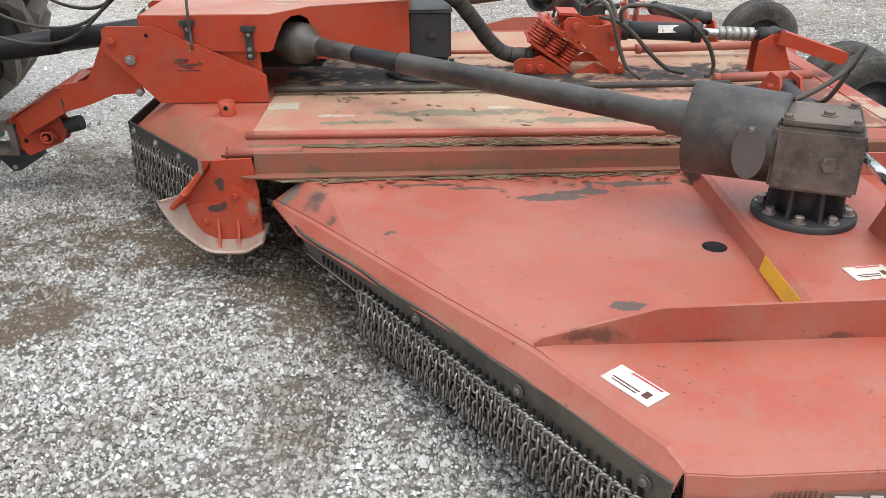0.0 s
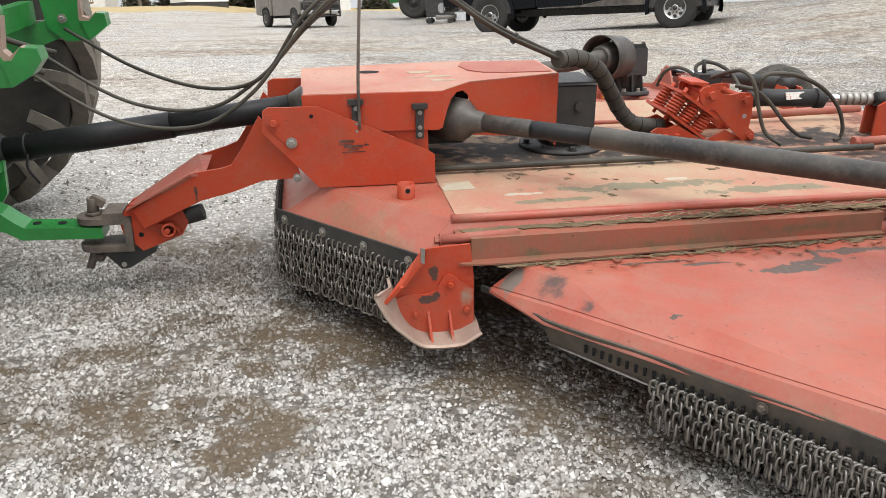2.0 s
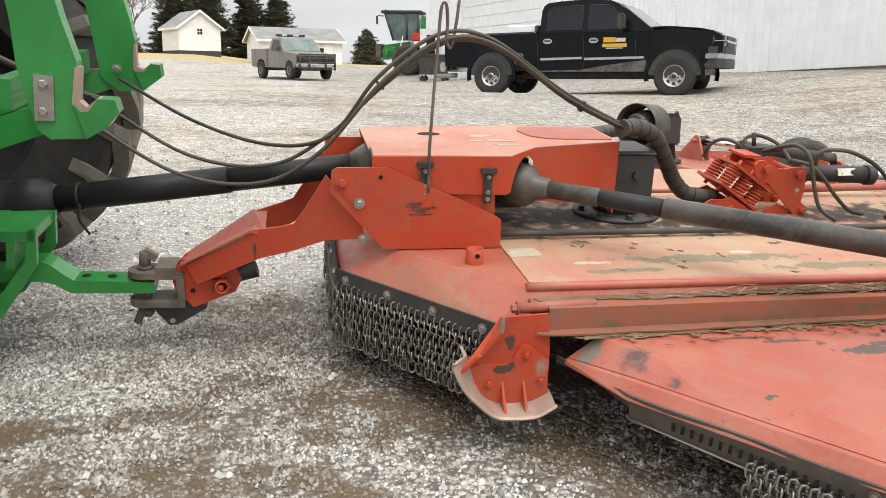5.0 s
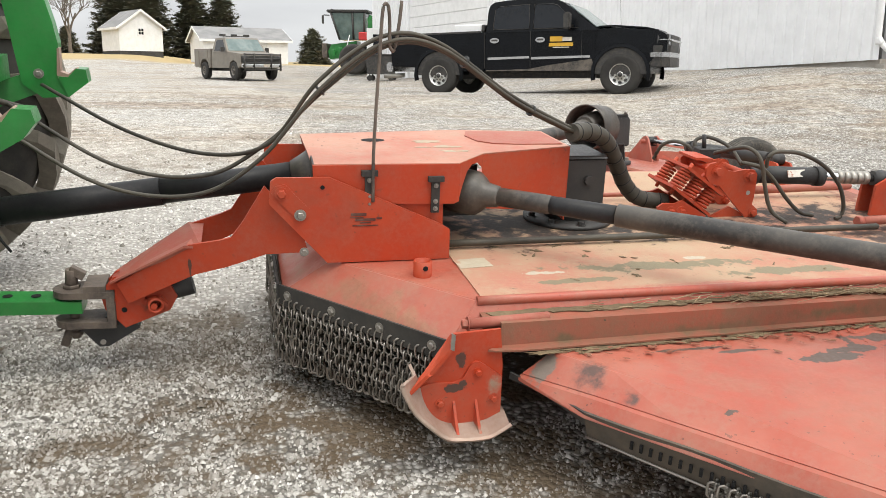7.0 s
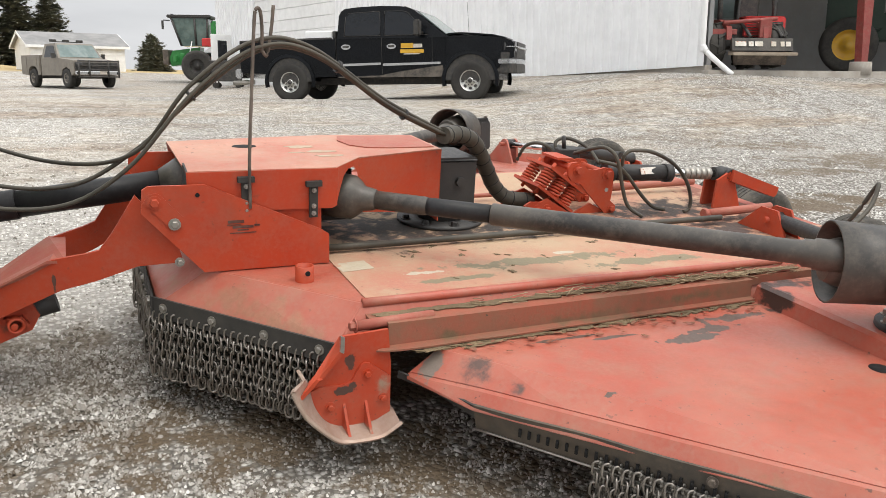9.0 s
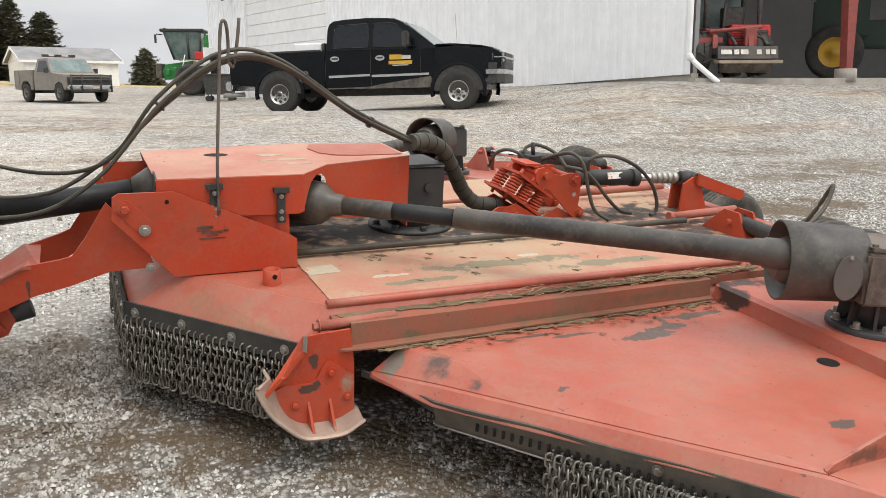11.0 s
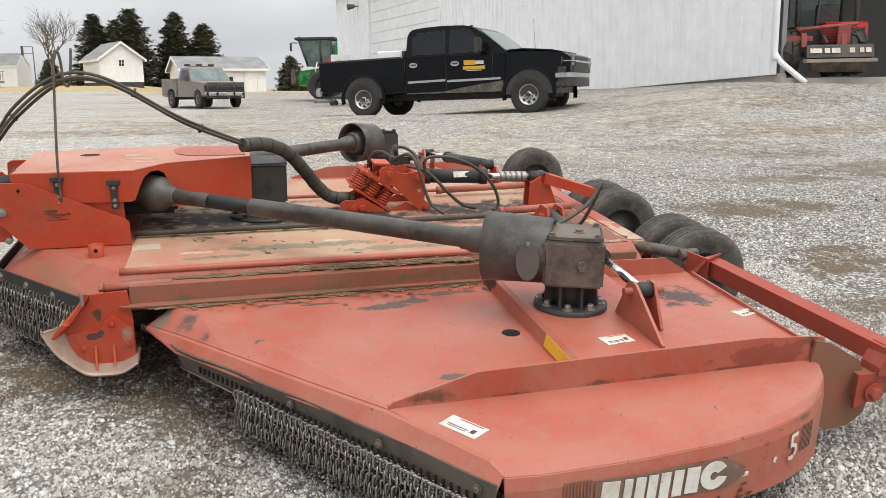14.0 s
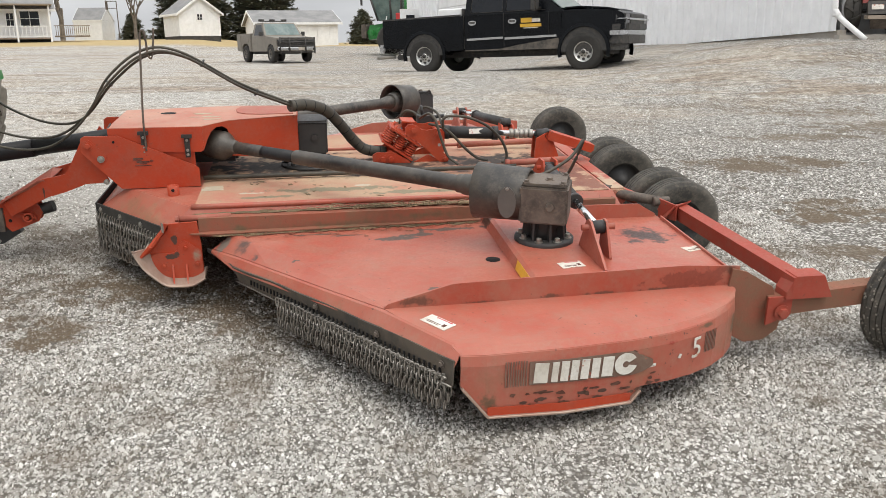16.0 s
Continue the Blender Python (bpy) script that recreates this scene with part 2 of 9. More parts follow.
M_TYRE_DUST = worn("dusty_tyre", (0.04, 0.037, 0.033), (0.085, 0.077, 0.065), 0.9, dusty=0.5, dust=(0.18, 0.155, 0.12), bump=0.35, spread=5)
M_LUG = worn("dusty_tread_bar", (0.16, 0.145, 0.12), (0.25, 0.225, 0.185), 0.92, dusty=0.5, dust=(0.3, 0.27, 0.22), bump=0.35, spread=5)
M_SKIRT = worn("dirty_skirt_plate", (0.045, 0.04, 0.034), (0.1, 0.08, 0.06), 0.8, dusty=0.5, dust=(0.16, 0.12, 0.085), bump=0.25, spread=4)
M_TYRE = worn("weathered_tyre", (0.045, 0.042, 0.038), (0.085, 0.077, 0.065), 0.85, dusty=0.4, dust=(0.17, 0.145, 0.11), bump=0.3, spread=4)
M_COVER = worn("grey_plastic_cover", (0.09, 0.084, 0.078), (0.13, 0.12, 0.106), 0.5, dusty=0.2, dust=(0.2, 0.18, 0.15), bump=0.08)
M_SHAFT = worn("grey_black_plastic", (0.02, 0.018, 0.017), (0.075, 0.067, 0.057), 0.42, spec=0.5, dusty=0.45, dust=(0.17, 0.145, 0.115), bump=0.1)
M_SHAFT_D = worn("black_plastic", (0.012, 0.012, 0.013), (0.022, 0.022, 0.023), 0.42, spec=0.25, dusty=0.12, dust=(0.12, 0.11, 0.1), bump=0.06)
M_CAST = worn("dusty_cast_iron", (0.05, 0.04, 0.034), (0.15, 0.118, 0.094), 0.65, spread=5.0, dusty=0.45, dust=(0.24, 0.19, 0.145), bump=0.4)
M_BLACK = worn("black_casting", (0.02, 0.02, 0.021), (0.035, 0.033, 0.031), 0.55, dusty=0.15, dust=(0.12, 0.1, 0.08), bump=0.25)
M_STEEL = worn("dull_steel", (0.3, 0.285, 0.26), (0.4, 0.38, 0.34), 0.42, metal=0.75, dusty=0.2, dust=(0.2, 0.15, 0.1), bump=0.15)
M_CHAIN = worn("chain_steel", (0.26, 0.235, 0.21), (0.44, 0.41, 0.37), 0.38, metal=0.9, dusty=0.15, dust=(0.1, 0.075, 0.05), bump=0.15, spread=12)
M_CHROME = worn("chrome_rod", (0.75, 0.75, 0.76), (0.8, 0.8, 0.8), 0.14, metal=1.0, dusty=0.05, bump=0.02)
M_WHITE = worn("scuffed_white_decal", (0.74, 0.71, 0.65), (0.6, 0.54, 0.45), 0.55, dusty=0.4, chip=(0.45, 0.2, 0.13), chips=0.14, bump=0.05, specks=0.6)
M_YELLOW = worn("yellow_reflector", (0.72, 0.42, 0.02), (0.66, 0.36, 0.02), 0.4, dusty=0.15, bump=0.05)
M_GREEN = worn("green_paint", (0.012, 0.17, 0.026), (0.03, 0.25, 0.05), 0.38, dusty=0.1, dust=(0.2, 0.25, 0.15), chip=(0.16, 0.1, 0.06), chips=-0.005, bump=0.06, coat=0.2)
M_RIM_Y = worn("yellow_rim", (0.62, 0.36, 0.02), (0.55, 0.31, 0.03), 0.45, dusty=0.2, bump=0.05)
M_WORN_EDGE = worn("worn_steel_edge", (0.36, 0.23, 0.175), (0.42, 0.33, 0.27), 0.5, metal=0.3, dusty=0.3, dust=(0.33, 0.2, 0.13), bump=0.2)
M_STRAW = worn("dry_straw", (0.17, 0.115, 0.06), (0.42, 0.32, 0.19), 0.85, dusty=0.3, bump=0.2, spread=9)
M_HOSE = worn("grey_black_hose", (0.032, 0.029, 0.022), (0.075, 0.066, 0.048), 0.6, dusty=0.25, dust=(0.17, 0.14, 0.11), bump=0.15)
M_LOGO = worn("worn_print_ground", (0.15, 0.085, 0.06), (0.2, 0.11, 0.08), 0.65, dusty=0.3, chip=(0.42, 0.11, 0.07), chips=0.16, bump=0.05)
# near-black colour stands in for the shade inside holes and slots
M_HOLE = worn("dark_hole", (0.003, 0.003, 0.003), (0.005, 0.004, 0.004), 0.95, dusty=0.0, bump=0.0)
M_TOP = worn("dusty_top_paint", (0.45, 0.15, 0.1), (0.5, 0.25, 0.175), 0.6, dusty=0.45, dust=(0.46, 0.34, 0.25), chip=(0.3, 0.16, 0.1), chips=0.02, bump=0.2, spread=3.0, specks=0.7, stain=0.4, stain_tint=(0.36, 0.23, 0.16))
M_SOIL = worn("packed_chaff", (0.14, 0.1, 0.055), (0.25, 0.18, 0.1), 0.95, dusty=0.5, dust=(0.1, 0.075, 0.045), bump=0.8, grain=90)
M_OLDDECAL = worn("old_torn_decal", (0.5, 0.45, 0.34), (0.42, 0.33, 0.23), 0.7, dusty=0.4, chip=(0.44, 0.27, 0.18), chips=0.2, bump=0.2)
M_ARM = worn("dusty_red_arm", (0.33, 0.045, 0.025), (0.36, 0.07, 0.045), 0.5, spec=0.35, dusty=0.22, dust=(0.3, 0.19, 0.13), bump=0.15, specks=0.6, stain=0.35, stain_tint=(0.22, 0.1, 0.07))
M_ROCK = worn("mud_smeared_red", (0.35, 0.06, 0.035), (0.38, 0.1, 0.065), 0.65, dusty=0.3, bump=0.2, specks=0.5, patches=(
    ((0.42, 0.31, 0.21), 0.5, (((1.79, 0.45, 0.56), (0.1, 0.3, 0.04)),)),))
M_RED_OLD = worn("dull_red_paint", (0.33, 0.07, 0.045), (0.38, 0.12, 0.08), 0.6, dusty=0.35, dust=(0.38, 0.26, 0.18), bump=0.2)
M_CONC_D = worn("pale_ground_seen_through", (0.3, 0.28, 0.25), (0.36, 0.33, 0.3), 0.9, dusty=0.3, bump=0.1)
M_RUST = worn("dark_rust", (0.09, 0.03, 0.018), (0.13, 0.05, 0.03), 0.85, dusty=0.2, bump=0.3)
M_LOADRED = worn("red_print", (0.5, 0.03, 0.05), (0.55, 0.08, 0.08), 0.5, dusty=0.2, bump=0.0)
M_INK = worn("dark_print", (0.08, 0.02, 0.012), (0.1, 0.03, 0.02), 0.6, dusty=0.2, bump=0.02)

# ---- building helpers ----
# the slope of the yard under the machine
TILT_M = Matrix(((0.99999, 0.00055, 0.00521, 0), (0.0, 0.99452, -0.10453, 0), (-0.00524, 0.10453, 0.99451, 0), (0, 0, 0, 1)))
ROOT = TILT_M @ Matrix.Translation((0, 0, -0.04))
YC = 1.14  # centre line of the mower decks
YT = 0.95  # centre line of tongue and drawbar


def mesh_of(name, bm, bevel=0.0, segs=1):
    if bevel:
        sharp = [e for e in bm.edges if len(e.link_faces) == 2 and e.calc_face_angle(0) > 0.6]
        bmesh.ops.bevel(bm, geom=sharp, offset=bevel, segments=segs, affect="EDGES", clamp_overlap=True)
    bmesh.ops.recalc_face_normals(bm, faces=bm.faces)
    me = bpy.data.meshes.new(name)
    bm.to_mesh(me)
    bm.free()
    return me


def part(name, bm, material, parent, label="", bevel=0.0, segs=1):
    me = bm if isinstance(bm, bpy.types.Mesh) else mesh_of(name, bm, bevel, segs)
    if not me.materials:
        me.materials.append(material)
    ob = new(name, me)
    ob.parent = parent
    return tagged(ob, label)


def thing(name, m, label, category, group="", kind=""):
    ob = new(name)
    ob.empty_display_size = 0.1
    ob.matrix_world = m
    return tagged(ob, label, category, group, kind)


def bmn():
    return bmesh.new()


def box(bm, c, s, rot=None):
    m = Matrix.Translation(c) @ (rot.to_4x4() if rot else Matrix.Identity(4)) @ Matrix.Diagonal((*s, 1))
    return bmesh.ops.create_cube(bm, size=1.0, matrix=m)["verts"]


def prism(bm, pts, d):
    """A flat polygon pushed along the vector d."""
    d = Vector(d)
    a = [bm.verts.new(Vector(p)) for p in pts]
    b = [bm.verts.new(Vector(p) + d) for p in pts]
    bm.faces.new(a)
    bm.faces.new(b[::-1])
    for i in range(len(a)):
        j = (i + 1) % len(a)
        bm.faces.new((a[i], b[i], b[j], a[j]))


def xz(bm, pts, y, thick):
    """A plate standing along the machine: (x, z) outline at y."""
    prism(bm, [(x, y, z) for x, z in pts], (0, thick, 0))


def basis(d):
    d = Vector(d).normalized()
    u = d.cross(Vector((0, 0, 1)) if abs(d.z) < 0.9 else Vector((1, 0, 0))).normalized()
    return u, d.cross(u).normalized()


def rings(bm, stations, seg=16, caps=True, smooth=True):
    """Circles (centre, direction, radius) joined into one round skin."""
    loops = []
    for c, d, r in stations:
        u, v = basis(d)
        loops.append([bm.verts.new(Vector(c) + (u * math.cos(k) + v * math.sin(k)) * r) for k in (2 * math.pi * i / seg for i in range(seg))])
    for a, b in zip(loops, loops[1:]):
        for i in range(seg):
            fc = bm.faces.new((a[i], a[(i + 1) % seg], b[(i + 1) % seg], b[i]))
            fc.smooth = smooth
    if caps:
        bm.faces.new(loops[0][::-1])
        bm.faces.new(loops[-1])


def rod(bm, p, q, r, seg=14, r2=None):
    d = Vector(q) - Vector(p)
    rings(bm, [(p, d, r), (q, d, r if r2 is None else r2)], seg)


def lathe(bm, origin, axis, profile, seg=24, caps=True):
    o, d = Vector(origin), Vector(axis).normalized()
    rings(bm, [(o + d * h, d, max(r, 1e-4)) for r, h in profile], seg, caps)


def spline(pts, n=8):
    """A smooth line through the points."""
    p = [Vector(v) for v in pts]
    p = [2 * p[0] - p[1], *p, 2 * p[-1] - p[-2]]
    out = []
    for a, b, c, d in zip(p, p[1:], p[2:], p[3:]):
        for i in range(n):
            t = i / n
            out.append(0.5 * (2 * b + (c - a) * t + (2 * a - 5 * b + 4 * c - d) * t * t + (3 * b - a - 3 * c + d) * t ** 3))
    return out + [p[-2]]


def hose(bm, pts, r, seg=10, n=8, waves=0.0):
    line = spline(pts, n)
    st = []
    for i, c in enumerate(line):
        d = line[min(i + 1, len(line) - 1)] - line[max(i - 1, 0)]
        st.append((c, d, r * (1 + waves * math.sin(i * 1.9))))
    rings(bm, st, seg)


def bolt(bm, p, d, r=0.011, h=0.009):
    d = Vector(d).normalized()
    p = Vector(p)
    rings(bm, [(p, d, r * 1.55), (p + d * 0.003, d, r * 1.55)], 14, smooth=False)
    rings(bm, [(p + d * 0.003, d, r), (p + d * h, d, r), (p + d * (h + 0.002), d, r * 0.8)], 6, smooth=False)


def blob(bm, c, u, v, ru, rv, lift, thick, jag=0.35, seed=0, n=18):
    """A thin ragged flake lying in the plane of u and v."""
    rnd = random.Random(seed)
    u, v = Vector(u).normalized(), Vector(v).normalized()
    w = u.cross(v)
    pts = []
    for i in range(n):
        k = 2 * math.pi * i / n
        g = 1 + rnd.uniform(-jag, jag)
        pts.append(Vector(c) + u * ru * g * math.cos(k) + v * rv * g * math.sin(k) + w * lift)
    prism(bm, pts, w * thick)


def mirror_t(p):
    return (p[0], 2 * YT - p[1], p[2])


def mirror_y(p):
    return (p[0], 2 * YC - p[1], p[2])

# ---- the mower ----
mower = thing("rotary_mower", ROOT, "wide faded-red folding-wing rotary mower with chain guards, hitched to a tractor", "mower")


def loops(bm, rows, closed=False):
    """Quads between rows of points of the same length."""
    vs = [[bm.verts.new(Vector(p)) for p in row] for row in rows]
    for a, b in zip(vs, vs[1:]):
        k = len(a)
        for i in range(k if closed else k - 1):
            j = (i + 1) % k
            bm.faces.new((a[i], a[j], b[j], b[i]))
    return vs


def solid(bm, t):
    bmesh.ops.recalc_face_normals(bm, faces=bm.faces)
    bmesh.ops.solidify(bm, geom=list(bm.faces), thickness=t)


# centre deck: folded front corners, sloping front, sides
half = [(-1.22, 0.68), (-0.784, 0.2), (1.72, 0.2)]
low = [(-1.4, 0.7), (-0.9, 0.12), (1.78, 0.12)]
top = [(x, y, 0.575) for x, y in half] + [(x, 2 * YC - y, 0.575) for x, y in half[::-1]]
edge = [(x, y, 0.45) for x, y in low] + [(x, 2 * YC - y, 0.45) for x, y in low[::-1]]
foot = [(x, y, 0.418) for x, y, z in edge]
b = bmn()
vs = loops(b, [top, edge, foot], True)
b.faces.new(vs[0])
solid(b, 0.008)
center_deck = part("center_deck", b, M_WING, mower, "faded red sheet-metal centre deck with folded front", 0.006, 2)

b = bmn()
prism(b, [(-0.765, 0.213, 0.576), (1.7, 0.213, 0.576), (1.7, 2.04, 0.576), (-0.765, 2.04, 0.576)], (0, 0, 0.004))
part("deck_plate", b, M_DECK, center_deck, "tan dusty top plate with peeled paint", 0.002)
rnd = random.Random(5)
b = bmn()
for i in range(26):
    t = rnd.uniform(-1.5, 1.5)
    blob(b, (rnd.uniform(-0.65, 1.0), rnd.uniform(0.26, 0.75), 0.5815), (math.cos(t), math.sin(t), rnd.uniform(-0.15, 0.15)), (-math.sin(t), math.cos(t), rnd.uniform(-0.1, 0.2)), rnd.uniform(0.004, 0.02), rnd.uniform(0.003, 0.012), 0, 0.0012, 0.7, 40 + i, 15)
tagged(part("paint_flake", b, M_SOIL, center_deck), kind="stuff")
b = bmn()
box(b, (-0.7, 0.56, 0.5812), (0.13, 0.1, 0.001), Matrix.Rotation(0.1, 3, "Z"))
part("decal", b, M_OLDDECAL, center_deck, "torn faded warning decal")
b = bmn()
hose(b, [(-0.785, 0.2, 0.572), (0.1, 0.2, 0.574), (1.1, 0.2, 0.572)], 0.017, 10, 6)
part("rolled_edge", b, M_WING, center_deck)
# parking stand socket
b = bmn()
lathe(b, (-0.915, 0.465, 0.57), (0, 0, 1), [(0.034, 0), (0.034, 0.062), (0.028, 0.063), (0.027, 0.01), (0.001, 0.01)], 24, False)
socket = part("stand_socket", b, M_RED, mower, "short red pipe socket welded on the deck")
b = bmn()
rod(b, (-0.912, 0.4315, 0.612), (-0.912, 0.4295, 0.612), 0.0095)
part("pin_hole", b, M_HOLE, socket)
# black disc painted as the shade down the pipe
b = bmn()
rod(b, (-0.915, 0.465, 0.58), (-0.915, 0.465, 0.6), 0.0268)
part("socket_shade", b, M_HOLE, socket)

# front rubber skirt and its bolts
def strip(bm, a, c, z0, z1, thick, out):
    a, c = Vector((*a, 0)), Vector((*c, 0))
    n = Vector((*out, 0)).normalized() * thick
    prism(bm, [a + Vector((0, 0, z0)), c + Vector((0, 0, z0)), c + Vector((0, 0, z1)), a + Vector((0, 0, z1))], n)


front_runs = [((-1.41, 0.7), (-0.905, 0.11), (-0.76, -0.65)), ((-1.415, 1.58), (-1.415, 0.7), (-1, 0))]
skirts = []
for a, c, o in front_runs:
    b = bmn()
    strip(b, a, c, 0.404, 0.479, 0.009, o)
    sk = part("rubber_skirt", b, M_RUBBER, mower, "black rubber skirt bolted along the front edge", 0.002)
    skirts.append((sk, a, c, o))
    for k in (0.06, 0.35, 0.64, 0.93):
        b = bmn()
        p = Vector((*a, 0.445)).lerp(Vector((*c, 0.445)), k) + Vector((*o, 0)).normalized() * 0.009
        bolt(b, p, (*o, 0), 0.012)
        part("bolt", b, M_STEEL, sk)


def chain_mesh(links, seed, pitch):
    rnd = random.Random(seed)
    b = bmn()
    wid, wire = 0.0138, 0.0044
    length = pitch * 0.5 + wire * 1.55
    for i in range(links):
        ang = (0.5 if i % 2 else 0.0) * math.pi + rnd.uniform(-0.16, 0.16) + 0.62
        cz = -i * pitch - 0.012
        u = Vector((math.cos(ang), math.sin(ang), rnd.uniform(-0.08, 0.08)))
        line = []
        for k in range(12):
            t = 2 * math.pi * k / 12
            s, c = math.sin(t), math.cos(t)
            line.append(Vector((rnd.uniform(-0.0015, 0.0015), 0, cz)) + u * wid * c + Vector((0, 0, 1)) * (s * wid + math.copysign(length - wid, s) if abs(s) > 0.2 else s * length))
        ring = []
        for k, p in enumerate(line):
            d = line[(k + 1) % 12] - line[k - 1]
            e, f = basis(d)
            ring.append([b.verts.new(p + (e * math.cos(q) + f * math.sin(q)) * wire) for q in (2 * math.pi * j / 5 for j in range(5))])
        for k in range(12):
            # keep the seam between neighbouring circles straight
            A, B = ring[k], ring[(k + 1) % 12]
            off = min(range(5), key=lambda o: sum((A[j].co - B[(j + o) % 5].co).length for j in range(5)))
            for j in range(5):
                fc = b.faces.new((A[j], A[(j + 1) % 5], B[(j + 1 + off) % 5], B[(j + off) % 5]))
                fc.smooth = True
    me = mesh_of("chain", b)
    me.materials.append(M_CHAIN)
    return me


CHAINS_FRONT = [chain_mesh(7, s, 0.0355) for s in range(4)]
CHAINS_WING = [chain_mesh(4, 10 + s, 0.0365) for s in range(4)]


def hang(sk, a, c, o, z, meshes, step, inset=(0.0, 1.0), rise=0.0):
    """Three staggered rows of chain strands along a run, their links turned alike."""
    a, c = Vector((*a, 0)), Vector((*c, 0))
    o = Vector((*o, 0)).normalized()
    run = (c - a).length
    turn = math.atan2(c.y - a.y, c.x - a.x)
    for rowi, off in enumerate((0.006, -0.02, -0.05)):
        k = int(run * (inset[1] - inset[0]) / step)
        for i in range(k):
            s = inset[0] * run + (i + (0.0, 0.5, 0.25)[rowi] + 0.25) * step
            if s > run * inset[1]:
                break
            p = a + (c - a).normalized() * s + o * (off + random.uniform(-0.003, 0.003))
            ob = part("chain", random.choice(meshes), M_CHAIN, sk)
            ob.matrix_local = Matrix.Translation((p.x, p.y, z + rise * s / run + random.uniform(-0.003, 0.003) - 0.012 * (rowi % 2))) @ Euler((random.uniform(-0.045, 0.045), random.uniform(-0.045, 0.045), turn + random.uniform(-0.22, 0.22))).to_matrix().to_4x4()


random.seed(7)
for sk, a, c, o in skirts:
    hang(sk, a, c, o, 0.415, CHAINS_FRONT, 0.03)
    b = bmn()
    n = Vector((*o, 0)).normalized() * -0.014
    rod(b, Vector((*a, 0.412)) + n, Vector((*c, 0.412)) + n, 0.006, 8)
    part("chain_rod", b, M_CAST, sk)

# skid shoe on the near side of the centre deck
b = bmn()
xz(b, [(-0.896, 0.522), (-0.742, 0.53), (-0.728, 0.4), (-0.726, 0.23), (-0.76, 0.2), (-0.86, 0.19), (-0.94, 0.21), (-1.012, 0.3), (-1.03, 0.345), (-0.9, 0.49)], 0.055, 0.012)
shoe = part("skid_shoe", b, M_RED, mower, "red skid shoe with worn steel runner", 0.003)
# bolted wear plate with a wavy upper edge
b = bmn()
crest = [(p.x, p.z) for p in spline([(-1.005, 0, 0.345), (-0.966, 0, 0.357), (-0.9, 0, 0.354), (-0.866, 0, 0.366), (-0.848, 0, 0.398), (-0.832, 0, 0.42), (-0.81, 0, 0.422), (-0.772, 0, 0.395), (-0.731, 0, 0.364)], 4)]
xz(b, crest + [(-0.73, 0.235), (-0.77, 0.2), (-0.87, 0.19), (-0.944, 0.21), (-1.01, 0.3)], 0.046, 0.0085)
part("wear_plate", b, M_SHOE, shoe, "bright red wear plate", 0.002)
# foot: a dished steel pan that curls up in front
b = bmn()
front = spline([(-1.083, 0, 0.405), (-1.084, 0, 0.385), (-1.042, 0, 0.3), (-0.985, 0, 0.237), (-0.93, 0, 0.192), (-0.88, 0, 0.181), (-0.79, 0, 0.181), (-0.742, 0, 0.203), (-0.712, 0, 0.222)], 4)
back = spline([(-1.03, 0, 0.4), (-1.02, 0, 0.372), (-1.0, 0, 0.3), (-0.965, 0, 0.243), (-0.92, 0, 0.213), (-0.87, 0, 0.205), (-0.79, 0, 0.207), (-0.745, 0, 0.225), (-0.712, 0, 0.243)], 4)
rows = [[(p.x, -0.034, p.z + 0.004) for p in front], [(p.x, -0.026, p.z - 0.006) for p in front]]
for k in (0.35, 0.7, 1.0):
    rows.append([(p.x + (q.x - p.x) * k, -0.026 + 0.075 * k, p.z - 0.006 + (q.z - p.z - 0.004) * k) for p, q in zip(front, back)])
rows.append([(p.x, 0.13, p.z - 0.012) for p in back])
loops(b, rows)
solid(b, 0.011)
part("runner", b, M_WORN_EDGE, shoe, "rounded dusty runner with a worn lip", 0.004, 2)
# bent flange along the leading edge, with a step half-way
b = bmn()
prism(b, [(-0.912, -0.004, 0.545), (-0.896, 0.058, 0.52), (-0.898, 0.058, 0.488), (-0.965, 0.058, 0.405), (-1.02, 0.058, 0.34), (-1.044, -0.01, 0.352), (-0.99, -0.012, 0.412), (-0.978, -0.004, 0.412), (-0.914, -0.004, 0.492)], (-0.011, 0, 0.006))
flange = part("flange", b, M_RED, shoe, "", 0.003)
b = bmn()
prism(b, [(-0.9115, -0.0065, 0.546), (-0.9085, -0.0065, 0.546), (-0.9105, -0.0065, 0.492), (-0.9135, -0.0065, 0.492)], (-0.012, 0.003, 0.006))
part("worn_edge", b, M_STEEL, flange, "bare bright steel edge", 0.001)
for x in (-0.896, -0.821):
    b = bmn()
    prism(b, [(x, 0.047, 0.29), (x, 0.047, 0.2), (x + 0.008, -0.01, 0.188), (x + 0.006, 0.0, 0.2)], (0.009, 0, 0))
    part("gusset", b, M_SHOE, shoe, "", 0.002)
for x, z in ((-0.814, 0.386), (-0.756, 0.288), (-0.938, 0.283)):
    b = bmn()
    bolt(b, (x, 0.046, z), (0, -1, 0), 0.0115, 0.012)
    part("bolt", b, M_RED, shoe)
